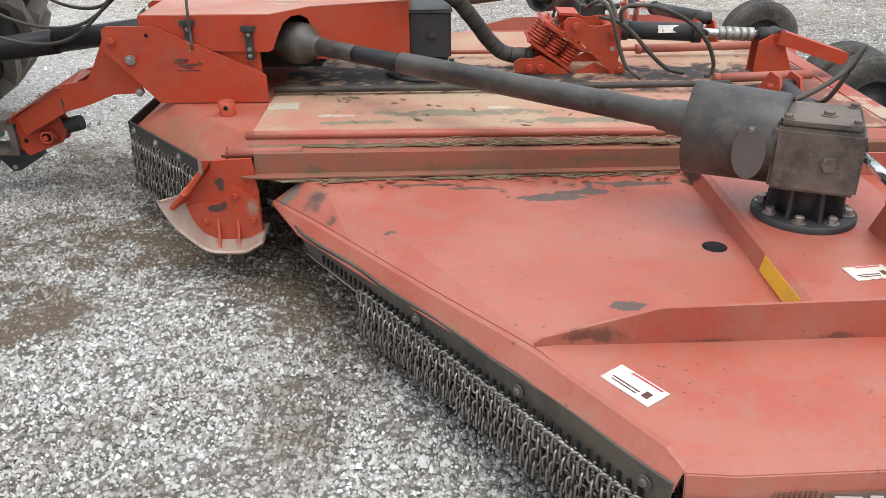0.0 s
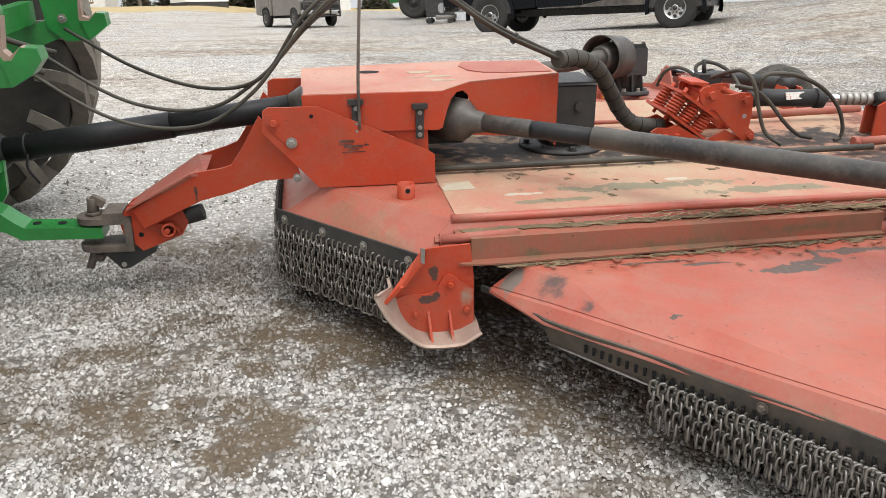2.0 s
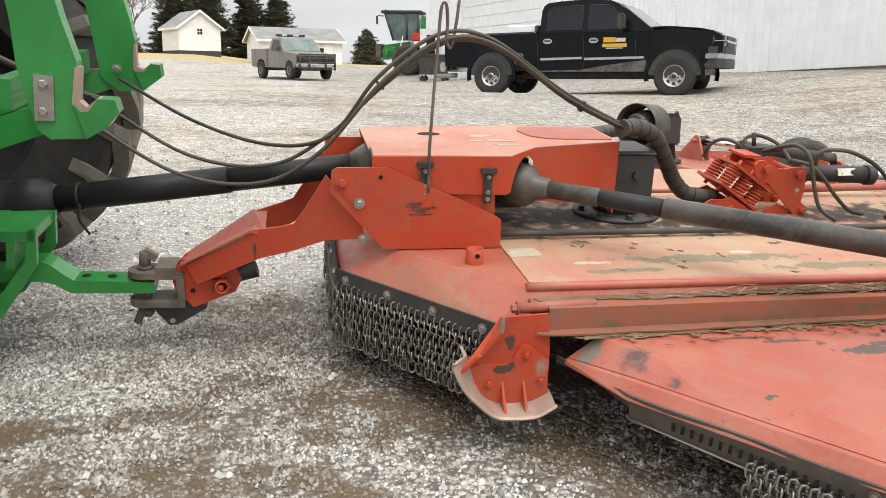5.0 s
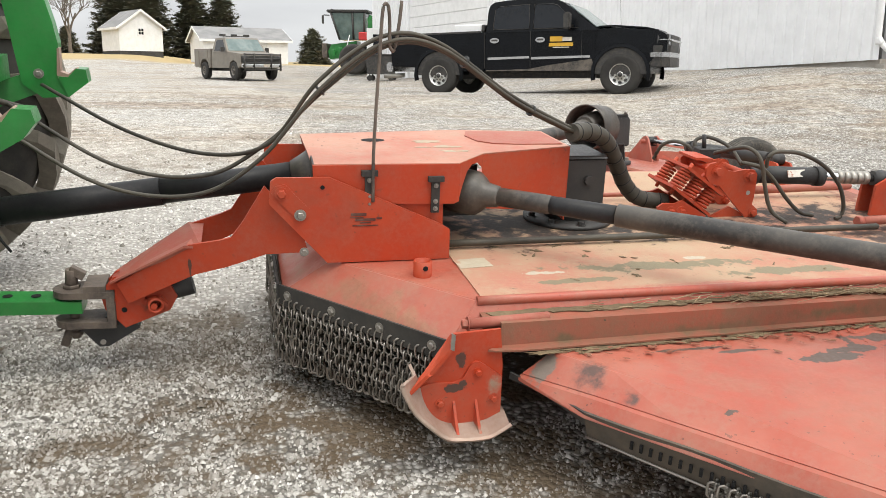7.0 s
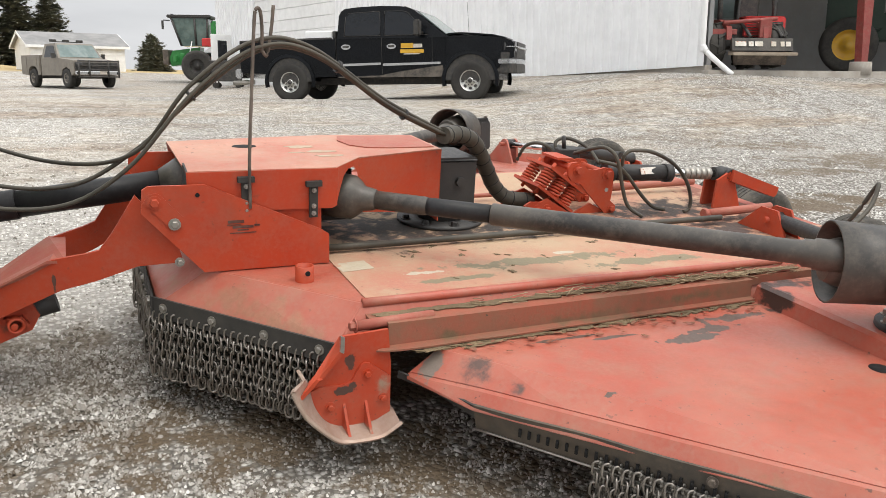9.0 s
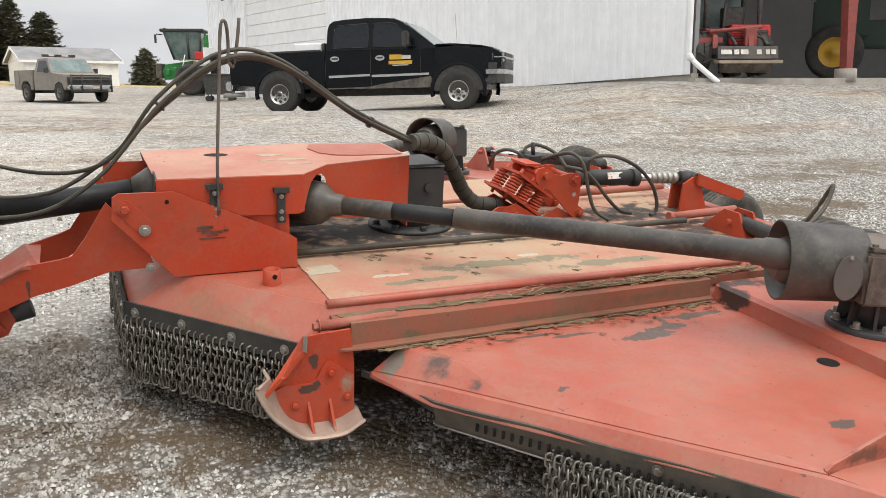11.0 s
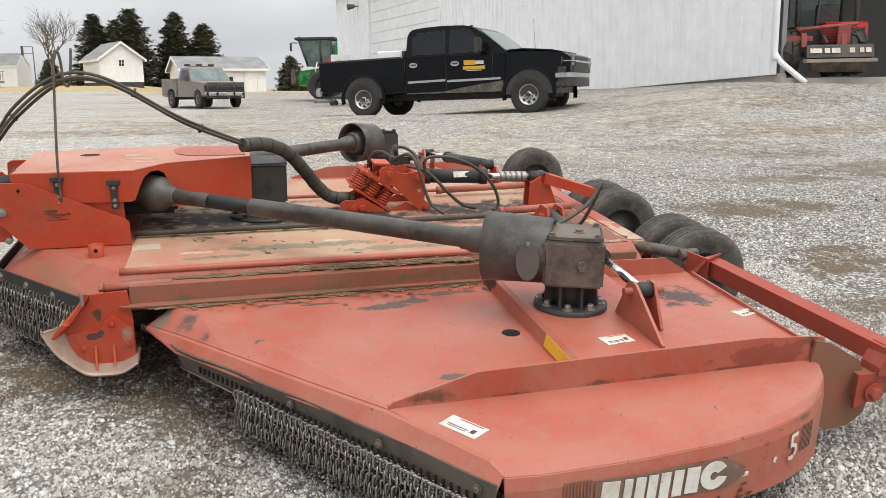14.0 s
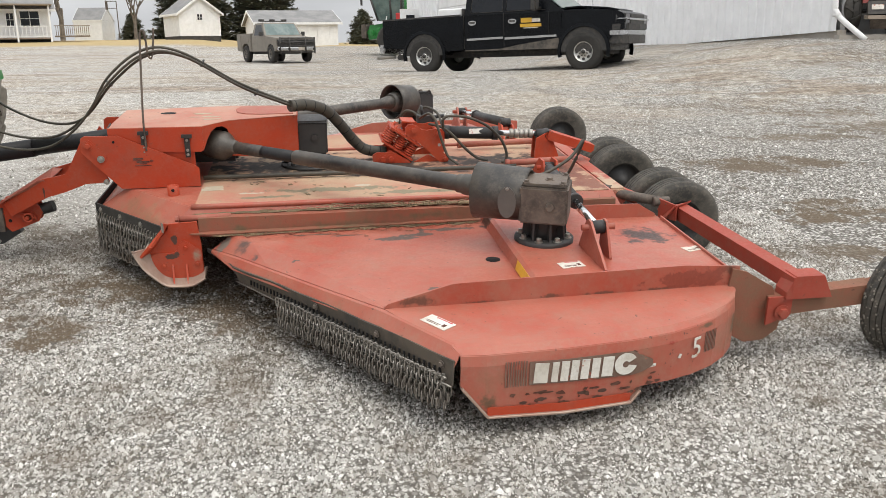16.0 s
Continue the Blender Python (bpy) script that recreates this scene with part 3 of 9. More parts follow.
# ---- wings, built once for each side ----
SOFT = [(-0.565, 0.045, 0.446), (-0.43, -0.14, 0.453), (-0.25, -0.36, 0.456), (-0.02, -0.74, 0.458), (0.19, -1.105, 0.46)]
CREASE = [(-0.668, 0.045, 0.37), (-0.505, -0.17, 0.388), (-0.345, -0.39, 0.402), (-0.075, -0.77, 0.43), (0.187, -1.125, 0.455), (0.435, -1.485, 0.449), (0.464, -1.53, 0.425)]
SIDE = [(0.455, -1.55, 0.4, 0.28), (0.56, -1.56, 0.4, 0.15), (0.9, -1.545, 0.4, 0.14), (1.2, -1.51, 0.4, 0.14), (1.25, -1.5, 0.4, 0.19), (1.4, -1.465, 0.4, 0.188), (1.52, -1.42, 0.402, 0.185), (1.64, -1.36, 0.404, 0.185), (1.74, -1.285, 0.405, 0.187), (1.82, -1.195, 0.405, 0.19), (1.87, -1.1, 0.405, 0.195)]


def wing(near):
    f = (lambda p: tuple(p)) if near else mirror_y
    w = new("wing")
    w.parent = mower
    w.empty_display_size = 0.1
    tagged(w, "faded red outer wing deck hinged beside the centre deck")
    droop = Matrix.Identity(4) if near else Matrix.Translation((0, 2.25, 0.5)) @ Matrix.Rotation(-0.12, 4, "X") @ Matrix.Translation((0, -2.25, -0.5))
    w.matrix_local = droop
    b = bmn()
    deck = [f(p) for p in SOFT] + [f((1.95, -1.06, 0.45)), f((1.95, 0.06, 0.452)), f((0.87, 0.1, 0.452)), f((-0.5, 0.066, 0.447))]
    b.faces.new([b.verts.new(p) for p in deck])
    loops(b, [[f(p) for p in SOFT], [f(p) for p in CREASE[:5]]])
    bmesh.ops.remove_doubles(b, verts=b.verts, dist=0.002)
    solid(b, 0.006)
    part("wing_deck", b, M_WING, w, "faded red wing deck plate with a sloping front", 0.012, 3)
    # front lip
    n = Vector((-0.816, -0.578, 0))
    lipt = [Vector(p) for p in CREASE]
    lipm = [p + n * 0.012 + Vector((0, 0, -0.006)) for p in lipt]
    lipb = [p + n * (0.012 if i == 0 else 0.05) + Vector((0, 0, -0.02 if i == 0 else -0.058)) for i, p in enumerate(lipt)]
    b = bmn()
    loops(b, [[f(p) for p in lipt], [f(p) for p in lipm], [f(p) for p in lipb]])
    solid(b, 0.006)
    part("front_lip", b, M_WING, w, "", 0.004, 2)
    # outer skirt: sloping top, rounded shoulder, upright side
    b = bmn()
    rail = [(0.187, -1.12, 0.455), (0.3, -1.1, 0.452), (0.6, -1.09, 0.45), (0.9, -1.085, 0.45), (1.1, -1.08, 0.45), (1.3, -1.075, 0.45), (1.45, -1.07, 0.45), (1.6, -1.065, 0.45), (1.72, -1.06, 0.45), (1.8, -1.05, 0.45), (1.86, -1.04, 0.45)]
    rows = [rail]
    for k, dz in ((0.45, 0.016), (0.75, 0.029), (0.9, 0.031)):
        rows.append([(r[0] + (s[0] - r[0]) * k, r[1] + (s[1] - r[1]) * k, s[2] + dz + (r[2] - s[2]) * (1 - k)) for r, s in zip(rail, SIDE)])
    rows.append([(s[0], s[1] + 0.01, s[2] + 0.014) for s in SIDE])
    rows.append([(s[0], s[1], s[2] - 0.03) for s in SIDE])
    rows.append([(s[0], s[1], s[3]) for s in SIDE])
    loops(b, [[f(p) for p in r] for r in rows])
    solid(b, 0.006)
    for fc in b.faces:
        fc.smooth = False
    skirt = part("side_skirt", b, M_SIDE if near else M_WING, w, "dented red side skirt with a brown dirt film", 0.006, 2)
    b = bmn()
    run = [SIDE[0][:2] + (0.275,), (0.565, -1.565, 0.14), (0.9, -1.55, 0.128), (1.2, -1.515, 0.13), (1.25, -1.5, 0.178)]
    loops(b, [[f((x, y - 0.022, z)) for x, y, z in run], [f((x, y - 0.002, z - 0.003)) for x, y, z in run], [f((x, y + 0.05, z - 0.003)) for x, y, z in run]])
    solid(b, 0.011)
    part("skid_runner", b, M_WORN_EDGE, skirt, "worn bare-metal runner along the lower edge", 0.003)
    b = bmn()
    loops(b, [[f((x, y - 0.006, z + 0.045)) for x, y, z in run[1:4]], [f((x, y - 0.006, z + 0.008)) for x, y, z in run[1:4]]])
    solid(b, 0.004)
    part("skid_band", b, M_RED, skirt)
    # upright rail on the deck
    b = bmn()
    pts = [(0.19, 0.46), (0.21, 0.475), (0.5, 0.55), (1.1, 0.558), (1.62, 0.562), (1.9, 0.54), (1.9, 0.44), (0.19, 0.445)]
    a = [f((x, -1.115 + 0.035 * (x - 0.19), z)) for x, z in pts]
    prism(b, a, (0, 0.01 if near else -0.01, 0))
    part("stiffener_rail", b, M_WING, w, "upright red stiffener plate along the wing", 0.003)
    # raised cross box
    b = bmn()
    prof = [(0.875, 0.45), (0.888, 0.512), (0.906, 0.525), (1.42, 0.525), (1.45, 0.45)]
    ya, yb = f((0, -1.06, 0))[1], f((0, 0.1, 0))[1]
    prism(b, [(x, ya, z) for x, z in prof], (0, yb - ya, 0))
    part("cross_box", b, M_WING, w, "raised red cross member under the gearbox", 0.008, 2)
    b = bmn()
    prism(b, [f(p) for p in ((0.8785, -1.0, 0.463), (0.8885, -1.0, 0.511), (0.8885, -0.745, 0.511), (0.8785, -0.745, 0.463))], (-0.003, 0, 0.0005))
    part("reflector", b, M_YELLOW, w, "yellow reflector strip")
    # rear lip
    t = 0.008 if near else -0.008
    b = bmn()
    prism(b, [f(p) for p in ((1.94, -0.02, 0.44), (1.94, -0.9, 0.44), (1.94, -0.9, 0.462), (1.94, -0.02, 0.472))], (0.01, 0, 0))
    part("rear_flange", b, M_WING, w, "", 0.003)
    b = bmn()
    prism(b, [f(p) for p in ((1.45, 0.03, 0.45), (1.45, 0.03, 0.54), (1.82, 0.03, 0.535), (1.93, 0.03, 0.47), (1.93, 0.03, 0.45))], (0, t, 0))
    part("inner_flange", b, M_WING, w, "", 0.002)
    # hinge channel: upright web, bottom flange, top flange
    t = 0.008 if near else -0.008
    b = bmn()
    prism(b, [f(p) for p in ((-0.735, 0.068, 0.464), (0.868, 0.107, 0.462), (0.868, 0.109, 0.535), (-0.735, 0.072, 0.54))], (0, t, 0))
    ch = part("hinge_channel", b, M_BEAM, w, "rusty dirt-streaked hinge channel", 0.002)
    b = bmn()
    low_edge = [(-0.785, 0.046), (-0.76, 0.036), (-0.7, 0.03), (-0.6, 0.028), (-0.42, 0.037), (-0.3, 0.034), (-0.1, 0.045), (0.1, 0.05), (0.25, 0.061), (0.5, 0.068), (0.868, 0.078)]
    prism(b, [f((x, y, 0.4575)) for x, y in low_edge] + [f((0.868, 0.108, 0.4595)), f((-0.74, 0.07, 0.4595))], (0, 0, 0.006))
    part("bottom_flange", b, M_BEAM, ch, "ragged dirt-caked flange")
    b = bmn()
    prism(b, [f(p) for p in ((-0.735, 0.072, 0.536), (0.868, 0.109, 0.531), (0.868, 0.14, 0.532), (-0.735, 0.12, 0.537))], (0, 0, 0.006))
    part("top_flange", b, M_BEAM, ch, "", 0.001)
    b = bmn()
    rod(b, f((-0.84, 0.1, 0.535)), f((-0.56, 0.112, 0.539)), 0.018)
    bolt(b, f((-0.84, 0.1, 0.535)), (-1, 0, 0), 0.016, 0.02)
    part("hinge_pin", b, M_RED_OLD, w)
    if near:
        # dirt and loose paint caked along the flange
        rnd = random.Random(77)
        b, e = bmn(), bmn()
        for i in range(150):
            x = rnd.uniform(-0.62, 0.86)
            y = 0.037 + 0.033 * (x + 0.5) - abs(rnd.gauss(0, 0.014))
            blob(b, (x, y, 0.4528), (1, rnd.uniform(-0.4, 0.4), rnd.uniform(-0.08, 0.08)), (0, 1, rnd.uniform(-0.1, 0.1)), rnd.uniform(0.006, 0.05), rnd.uniform(0.002, 0.009), 0, rnd.uniform(0.0008, 0.003), 0.7, 300 + i, 15)
        tagged(part("packed_dirt", b, M_SOIL, w, "brown dirt caked along the hinge flange"), kind="stuff")
        for i in range(46):
            x = rnd.uniform(-0.5, 0.8)
            y = 0.02 + 0.02 * (x + 0.5) - abs(rnd.gauss(0, 0.05))
            blob(e, (x, y, 0.4575), (1, rnd.uniform(-1, 1), rnd.uniform(-0.2, 0.2)), (-0.3, 1, rnd.uniform(-0.25, 0.25)), rnd.uniform(0.006, 0.02), rnd.uniform(0.004, 0.01), 0, 0.0012, 0.55, 600 + i, 9)
        tagged(part("paint_flake", e, M_BEAM, w, "curled flakes of loose paint"), kind="stuff")
    # holes
    b = bmn()
    for c, r in (((0.8, -0.575, 0.4565), 0.038), ((0.5, -0.93, 0.4565), 0.01)):
        b = bmn()
        lathe(b, f(c), (0, 0, 1), [(0.001, 0.0), (r, 0.0), (r, 0.0012), (0.001, 0.0012)], 24, False)
        part("drain_hole", b, M_HOLE, w, "dark drain hole")
    # gearbox with its stand
    gx, gy = 1.09, -0.49
    g = f((gx, gy, 0.0))
    gearbox = new("wing_gearbox")
    gearbox.parent = mower
    gearbox.empty_display_size = 0.1
    tagged(gearbox, "dusty grey cast gearbox on a black ribbed stand")
    seat = droop if near else Matrix.Translation((-0.23, 0.01, 0.005)) @ droop
    gearbox.matrix_local = seat
    b = bmn()
    lathe(b, (g[0], g[1], 0.525), (0, 0, 1), [(0.155, 0), (0.155, 0.018), (0.148, 0.022), (0.001, 0.022)], 32, False)
    part("flange", b, M_BLACK, gearbox)
    for k in range(8):
        b = bmn()
        t = k * math.pi / 4 + 0.3
        bolt(b, (g[0] + 0.125 * math.cos(t), g[1] + 0.125 * math.sin(t), 0.547), (0, 0, 1), 0.014, 0.02)
        part("bolt", b, M_STEEL, gearbox)
    b = bmn()
    lathe(b, (g[0], g[1], 0.545), (0, 0, 1), [(0.085, 0), (0.075, 0.05), (0.09, 0.1), (0.11, 0.12)], 24)
    part("ribbed_stand", b, M_BLACK, gearbox)
    for k in range(8):
        b = bmn()
        t = k * math.pi / 4
        u = Vector((math.cos(t), math.sin(t), 0))
        v = Vector((-math.sin(t), math.cos(t), 0)) * 0.006
        o = Vector((g[0], g[1], 0))
        prism(b, [o + u * 0.06 - v + Vector((0, 0, 0.546)), o + u * 0.12 - v + Vector((0, 0, 0.547)), o + u * 0.11 - v + Vector((0, 0, 0.66)), o + u * 0.06 - v + Vector((0, 0, 0.66))], v * 2)
        part("rib", b, M_BLACK, gearbox)
    b = bmn()
    turn = Matrix.Rotation(-0.38 if near else 0.38, 3, "Z")
    box(b, (g[0], g[1], 0.739), (0.245, 0.255, 0.192) if near else (0.2, 0.2, 0.192), turn)
    box(b, (g[0], g[1], 0.842), (0.23, 0.24, 0.02) if near else (0.19, 0.19, 0.02), turn)
    case = part("case", b, M_CAST if near else M_BLACK, gearbox, "dusty grey gearbox case" if near else "black gearbox case", 0.032, 4)
    for dx, dy in ((-0.1, -0.1), (0.1, -0.1), (-0.1, 0.1), (0.1, 0.1), (0.02, -0.02)):
        b = bmn()
        spot = 0.92 if near else 0.72
        bolt(b, Vector((g[0], g[1], 0.852)) + turn @ Vector((dx * spot, dy * spot, 0)), (0, 0, 1), 0.012 if dx != 0.02 else 0.016, 0.012)
        part("bolt", b, M_CAST, case)
    b = bmn()
    s = -1 if near else 1
    reach = 0.13 if near else 0.102
    rod(b, (g[0] - 0.02, g[1] + s * reach, 0.74), (g[0] - 0.02, g[1] + s * (reach + 0.018), 0.74), 0.022, 6)
    part("plug", b, M_CAST, case)
    # bell guard round the shaft end
    d = Vector((0.88, 0.475 * s, 0)).normalized() if near else Vector((0.79, 0.61, 0)).normalized()
    o = Vector((0.765, -0.312, 0.758)) if near else seat.inverted() @ Vector((0.605, 2.625, 0.735))
    lg = 1.0 if near else 0.8
    b = bmn()
    u, v = basis(d)
    rows = []
    for h, r in ((0.0, 0.148), (0.12, 0.143), (0.27, 0.138), (0.285, 0.13)):
        rows.append([o + d * h * lg + (u * math.cos(k) + v * math.sin(k)) * r for k in (math.radians(a) for a in range(0, 360, 15))])
    loops(b, rows, True)
    solid(b, 0.007)
    for fc in b.faces:
        fc.smooth = True
    rod(b, o + d * 0.2 * lg, o + d * 0.33 * lg, 0.07)
    rings(b, [(o + d * h, d, r) for h, r in ((-0.015, 0.07), (0.02, 0.085), (0.1, 0.1), (0.2 * lg, 0.105))], 20)
    guard = part("bell_guard", b, M_SHAFT, gearbox, "faded black plastic bell guard")
    b = bmn()
    side = -v if (-v).y * s > 0 else v
    c = o + d * 0.2 + Vector((-d.y, d.x, 0)) * (0.128 * s) + Vector((0, 0, -0.012))
    e = Vector((d.x, d.y, 0)).normalized()
    n2 = Vector((0, 0, 1)).cross(e).normalized()
    n2 = n2 if n2.y * s > 0 else -n2
    ring = [c + n2 * 0.012 + e * 0.048 * math.cos(k) + Vector((0, 0, 0.082 * math.sin(k))) for k in (2 * math.pi * i / 28 for i in range(28))]
    prism(b, ring, n2 * 0.005)
    part("inspection_cover", b, M_COVER, guard, "oval inspection cover", 0.0015)
    b = bmn()
    bolt(b, c + n2 * 0.017 + Vector((0, 0, 0.072)), n2, 0.006, 0.006)
    part("bolt", b, M_STEEL, guard)
    # drive shaft from the middle to the wing
    p0, p1 = Vector(f((-0.65, 0.82, 0.79))), Vector((0.77, -0.37, 0.79)) if near else Vector((0.63, 2.645, 0.733))
    d = (p1 - p0).normalized()
    b = bmn()
    L = (p1 - p0).length
    rings(b, [(p0 + d * h, d, r) for h, r in ((0.34, 0.0345), (0.37, 0.0355), (0.62, 0.0355))], 20)
    part("inner_tube", b, M_SHAFT_D, mower, "black inner driveshaft tube")
    b = bmn()
    rings(b, [(p0 + d * h, d, r) for h, r in ((0.06, 0.037), (0.33, 0.037), (0.345, 0.034), (0.36, 0.034))], 20)
    part("neck_tube", b, M_SHAFT, mower, "dusty grey driveshaft neck")
    b = bmn()
    rings(b, [(p0 + d * h, d, r) for h, r in ((0.6, 0.0405), (0.604, 0.043), (L - 0.14, 0.043), (L - 0.13, 0.05), (L - 0.1, 0.05), (L - 0.095, 0.056), (L - 0.02, 0.058), (L + 0.05, 0.058))], 20)
    part("outer_tube", b, M_SHAFT, mower, "faded grey-black driveshaft guard tube")
    b = bmn()
    rings(b, [(p0 + d * h, d, r) for h, r in ((-0.13, 0.05), (-0.11, 0.085), (-0.03, 0.092), (0.03, 0.088), (0.055, 0.07), (0.075, 0.05), (0.12, 0.043), (0.13, 0.036))], 24)
    part("shaft_bell", b, M_SHAFT, mower, "dusty rounded driveshaft bell")
    # fold cylinder from the middle to the wing lug
    a1, a2 = Vector(f((1.4, 0.55, 0.645))), Vector(f((1.29, -0.73, 0.66)))
    cd = (a2 - a1).normalized()
    b = bmn()
    rod(b, a1 + cd * 0.05, a1 + cd * 0.8, 0.036, 18)
    rod(b, a1 + cd * 0.78, a1 + cd * 0.82, 0.042, 18)
    rod(b, a1 - Vector((0.04, 0, 0)), a1 + Vector((0.04, 0, 0)), 0.034)
    cyl = part("fold_cylinder", b, M_BLACK, w, "black hydraulic fold cylinder")
    b = bmn()
    rod(b, a1 + cd * 0.8, a2 - cd * 0.03, 0.019, 16)
    part("piston_rod", b, M_CHROME, cyl, "bright chrome piston rod")
    b = bmn()
    rod(b, a2 - Vector((0.04, 0, 0)), a2 + Vector((0.045, 0, 0)), 0.034, 18)
    part("rod_eye", b, M_BLACK, cyl)
    b = bmn()
    for dx, y0, y1 in ((-0.045, -0.6, -1.0), (0.035, -0.68, -0.84)):
        prism(b, [f((1.29 + dx, y0, 0.524)), f((1.29 + dx, -0.69, 0.685)), f((1.29 + dx, -0.72, 0.7)), f((1.29 + dx, -0.755, 0.695)), f((1.29 + dx, y1, 0.535)), f((1.29 + dx, y1, 0.524))], (0.012, 0, 0))
    rod(b, f((1.21, -0.73, 0.66)), f((1.38, -0.73, 0.66)), 0.015)
    part("cylinder_lug", b, M_WING, w, "triangular red lug with a pin", 0.003)
    # decals
    if near:
        slope = Matrix.Rotation(0.03, 3, "X")
        for c, sx, sy, rz, tip in (((0.405, -1.277, 0.4475), 0.145, 0.076, -0.93, slope), ((1.117, -0.884, 0.5265), 0.12, 0.075, 0.15, None), ((1.9, -0.55, 0.4525), 0.1, 0.07, 0.3, None)):
            r = (tip @ Matrix.Rotation(rz, 3, "Z")) if tip else Matrix.Rotation(rz, 3, "Z")
            b = bmn()
            box(b, c, (sx, sy, 0.002), r)
            lab = part("decal", b, M_WHITE, w, "scuffed white warning decal")
            for dx, dy, lx, ly, mm in ((0.1, 0.4, 0.6, 0.07, M_LOADRED), (-0.1, -0.15, 0.55, 0.05, M_INK), (-0.1, -0.28, 0.5, 0.04, M_INK), (0.3, -0.1, 0.12, 0.3, M_INK)):
                b = bmn()
                box(b, Vector(c) + r @ Vector((dx * sx, dy * sy, 0.0015)), (sx * lx, sy * ly, 0.001), r)
                part("print_bar", b, mm, lab)
    # skirt with chains along the slanting front: it leans inwards near the nose
    a, c = Vector(CREASE[1]), Vector(CREASE[-1])

    def skirt_at(k, v):
        p = a.lerp(c, k) + n * (0.047 * (1 - v) + v * (0.012 + 0.042 * k))
        zt, zb = 0.348 + 0.055 * k + 0.012 * math.sin(3.1 * k), 0.252 + 0.04 * k
        return Vector((p.x, p.y, zt + (zb - zt) * v))

    b = bmn()
    loops(b, [[f(skirt_at(k / 24, v) + n * 0.004 * math.sin(k * 0.9)) for k in range(25)] for v in (0, 0.5, 1.0)])
    solid(b, 0.008)
    sk = part("rubber_skirt", b, M_SKIRT, w, "black slotted skirt plate along the wing front")
    b = bmn()
    loops(b, [[f(p) for p in (Vector((-0.7, 0.06, 0.37)), Vector((-0.62, -0.03, 0.352)), skirt_at(0.0, 0.0), skirt_at(0.06, 0.0))], [f(p) for p in (Vector((-0.7, 0.065, 0.345)), Vector((-0.6, -0.02, 0.318)), skirt_at(0.0, 0.55), skirt_at(0.06, 0.6))]])
    solid(b, 0.006)
    part("flap", b, M_RUBBER, sk, "torn rubber flap at the nose")
    b = bmn()
    hose(b, [f(skirt_at(k / 8, 0.99) + n * 0.008) for k in range(9)], 0.004, 6, 3)
    part("skirt_edge", b, M_STEEL, sk, "thin bare-metal strip along the skirt")
    for k in (0.45, 0.72, 0.965):
        b = bmn()
        bolt(b, f(skirt_at(k, 0.28) + n * 0.009), f(n) if near else (n.x, -n.y, 0), 0.011)
        part("bolt", b, M_CAST, sk)
    if near:
        slot = bmn()
        rod(slot, (0, 0, -0.009), (0, 0, 0.009), 0.0045, 8)
        box(slot, (0, 0, 0), (0.009, 0.006, 0.026))
        slot = mesh_of("slot", slot)
        slot.materials.append(M_HOLE)
        for k in range(47):
            q = 0.1 + 0.0187 * k
            ob = part("slot", slot, M_HOLE, sk)
            ob.matrix_local = Matrix.Translation(skirt_at(q, 0.55) + n * 0.0105) @ Matrix.Rotation(-0.955, 4, "Z")
        q0, q1 = skirt_at(0.25, 0.72) + n * 0.013, skirt_at(0.985, 0.72) + n * 0.013
        hang(sk, q0.xy, q1.xy, (n.x, n.y), q0.z - 0.004, CHAINS_WING, 0.031, (0.0, 1.0), q1.z - q0.z)
        b = bmn()
        rod(b, q0, q1, 0.0055, 8)
        part("chain_rod", b, M_STEEL, sk, "steel rod holding the chains")
        loop = bmn()
        hose(loop, [n * 0.008 * math.cos(v) + Vector((0, 0, 0.015 * math.sin(v))) for v in (0.0, 1.2, 2.4, 3.6, 4.8, 6.0)], 0.0048, 5, 2)
        loop = mesh_of("wire_loop", loop)
        loop.materials.append(M_STEEL)
        for k in range(40):
            ob = part("wire_loop", loop, M_STEEL, sk)
            ob.matrix_local = Matrix.Translation(q0.lerp(q1, (k + 0.5) / 40))
    return w


wing_near = wing(True)
wing_far = wing(False)

# the side lettering as plain white shapes
def on_side(x):
    for p, q in zip(SIDE, SIDE[1:]):
        if p[0] <= x <= q[0]:
            k = (x - p[0]) / (q[0] - p[0])
            return p[1] + (q[1] - p[1]) * k, (q[1] - p[1]) / (q[0] - p[0])
    return SIDE[-1][1], 0


def side_bar(bm, x, z, sx, sz, lift=0.004, lean=0.0):
    y, sl = on_side(x)
    r = Matrix.Rotation(math.atan(sl), 3, "Z") @ Matrix.Rotation(lean, 3, "Y")
    box(bm, (x, y - lift, z), (sx, 0.002, sz), r)


logo = bmn()
for (x0, x1) in ((0.74, 0.9), (0.9, 1.2), (1.2, 1.25), (1.25, 1.3)):
    lo0, hi0 = {0.74: (0.27, 0.376), 0.9: (0.266, 0.374), 1.2: (0.258, 0.371), 1.25: (0.265, 0.342)}[x0]
    lo1, hi1 = {0.9: (0.266, 0.374), 1.2: (0.258, 0.371), 1.25: (0.265, 0.342), 1.3: (0.285, 0.315)}[x1]
    y0, y1 = on_side(x0)[0] - 0.005, on_side(x1)[0] - 0.005
    prism(logo, [(x0, y0, lo0), (x1, y1, lo1), (x1, y1, hi1), (x0, y0, hi0)], (0, -0.001, 0))
part("logo_ground", logo, M_LOGO, wing_near, "dark weathered ground of the old lettering")
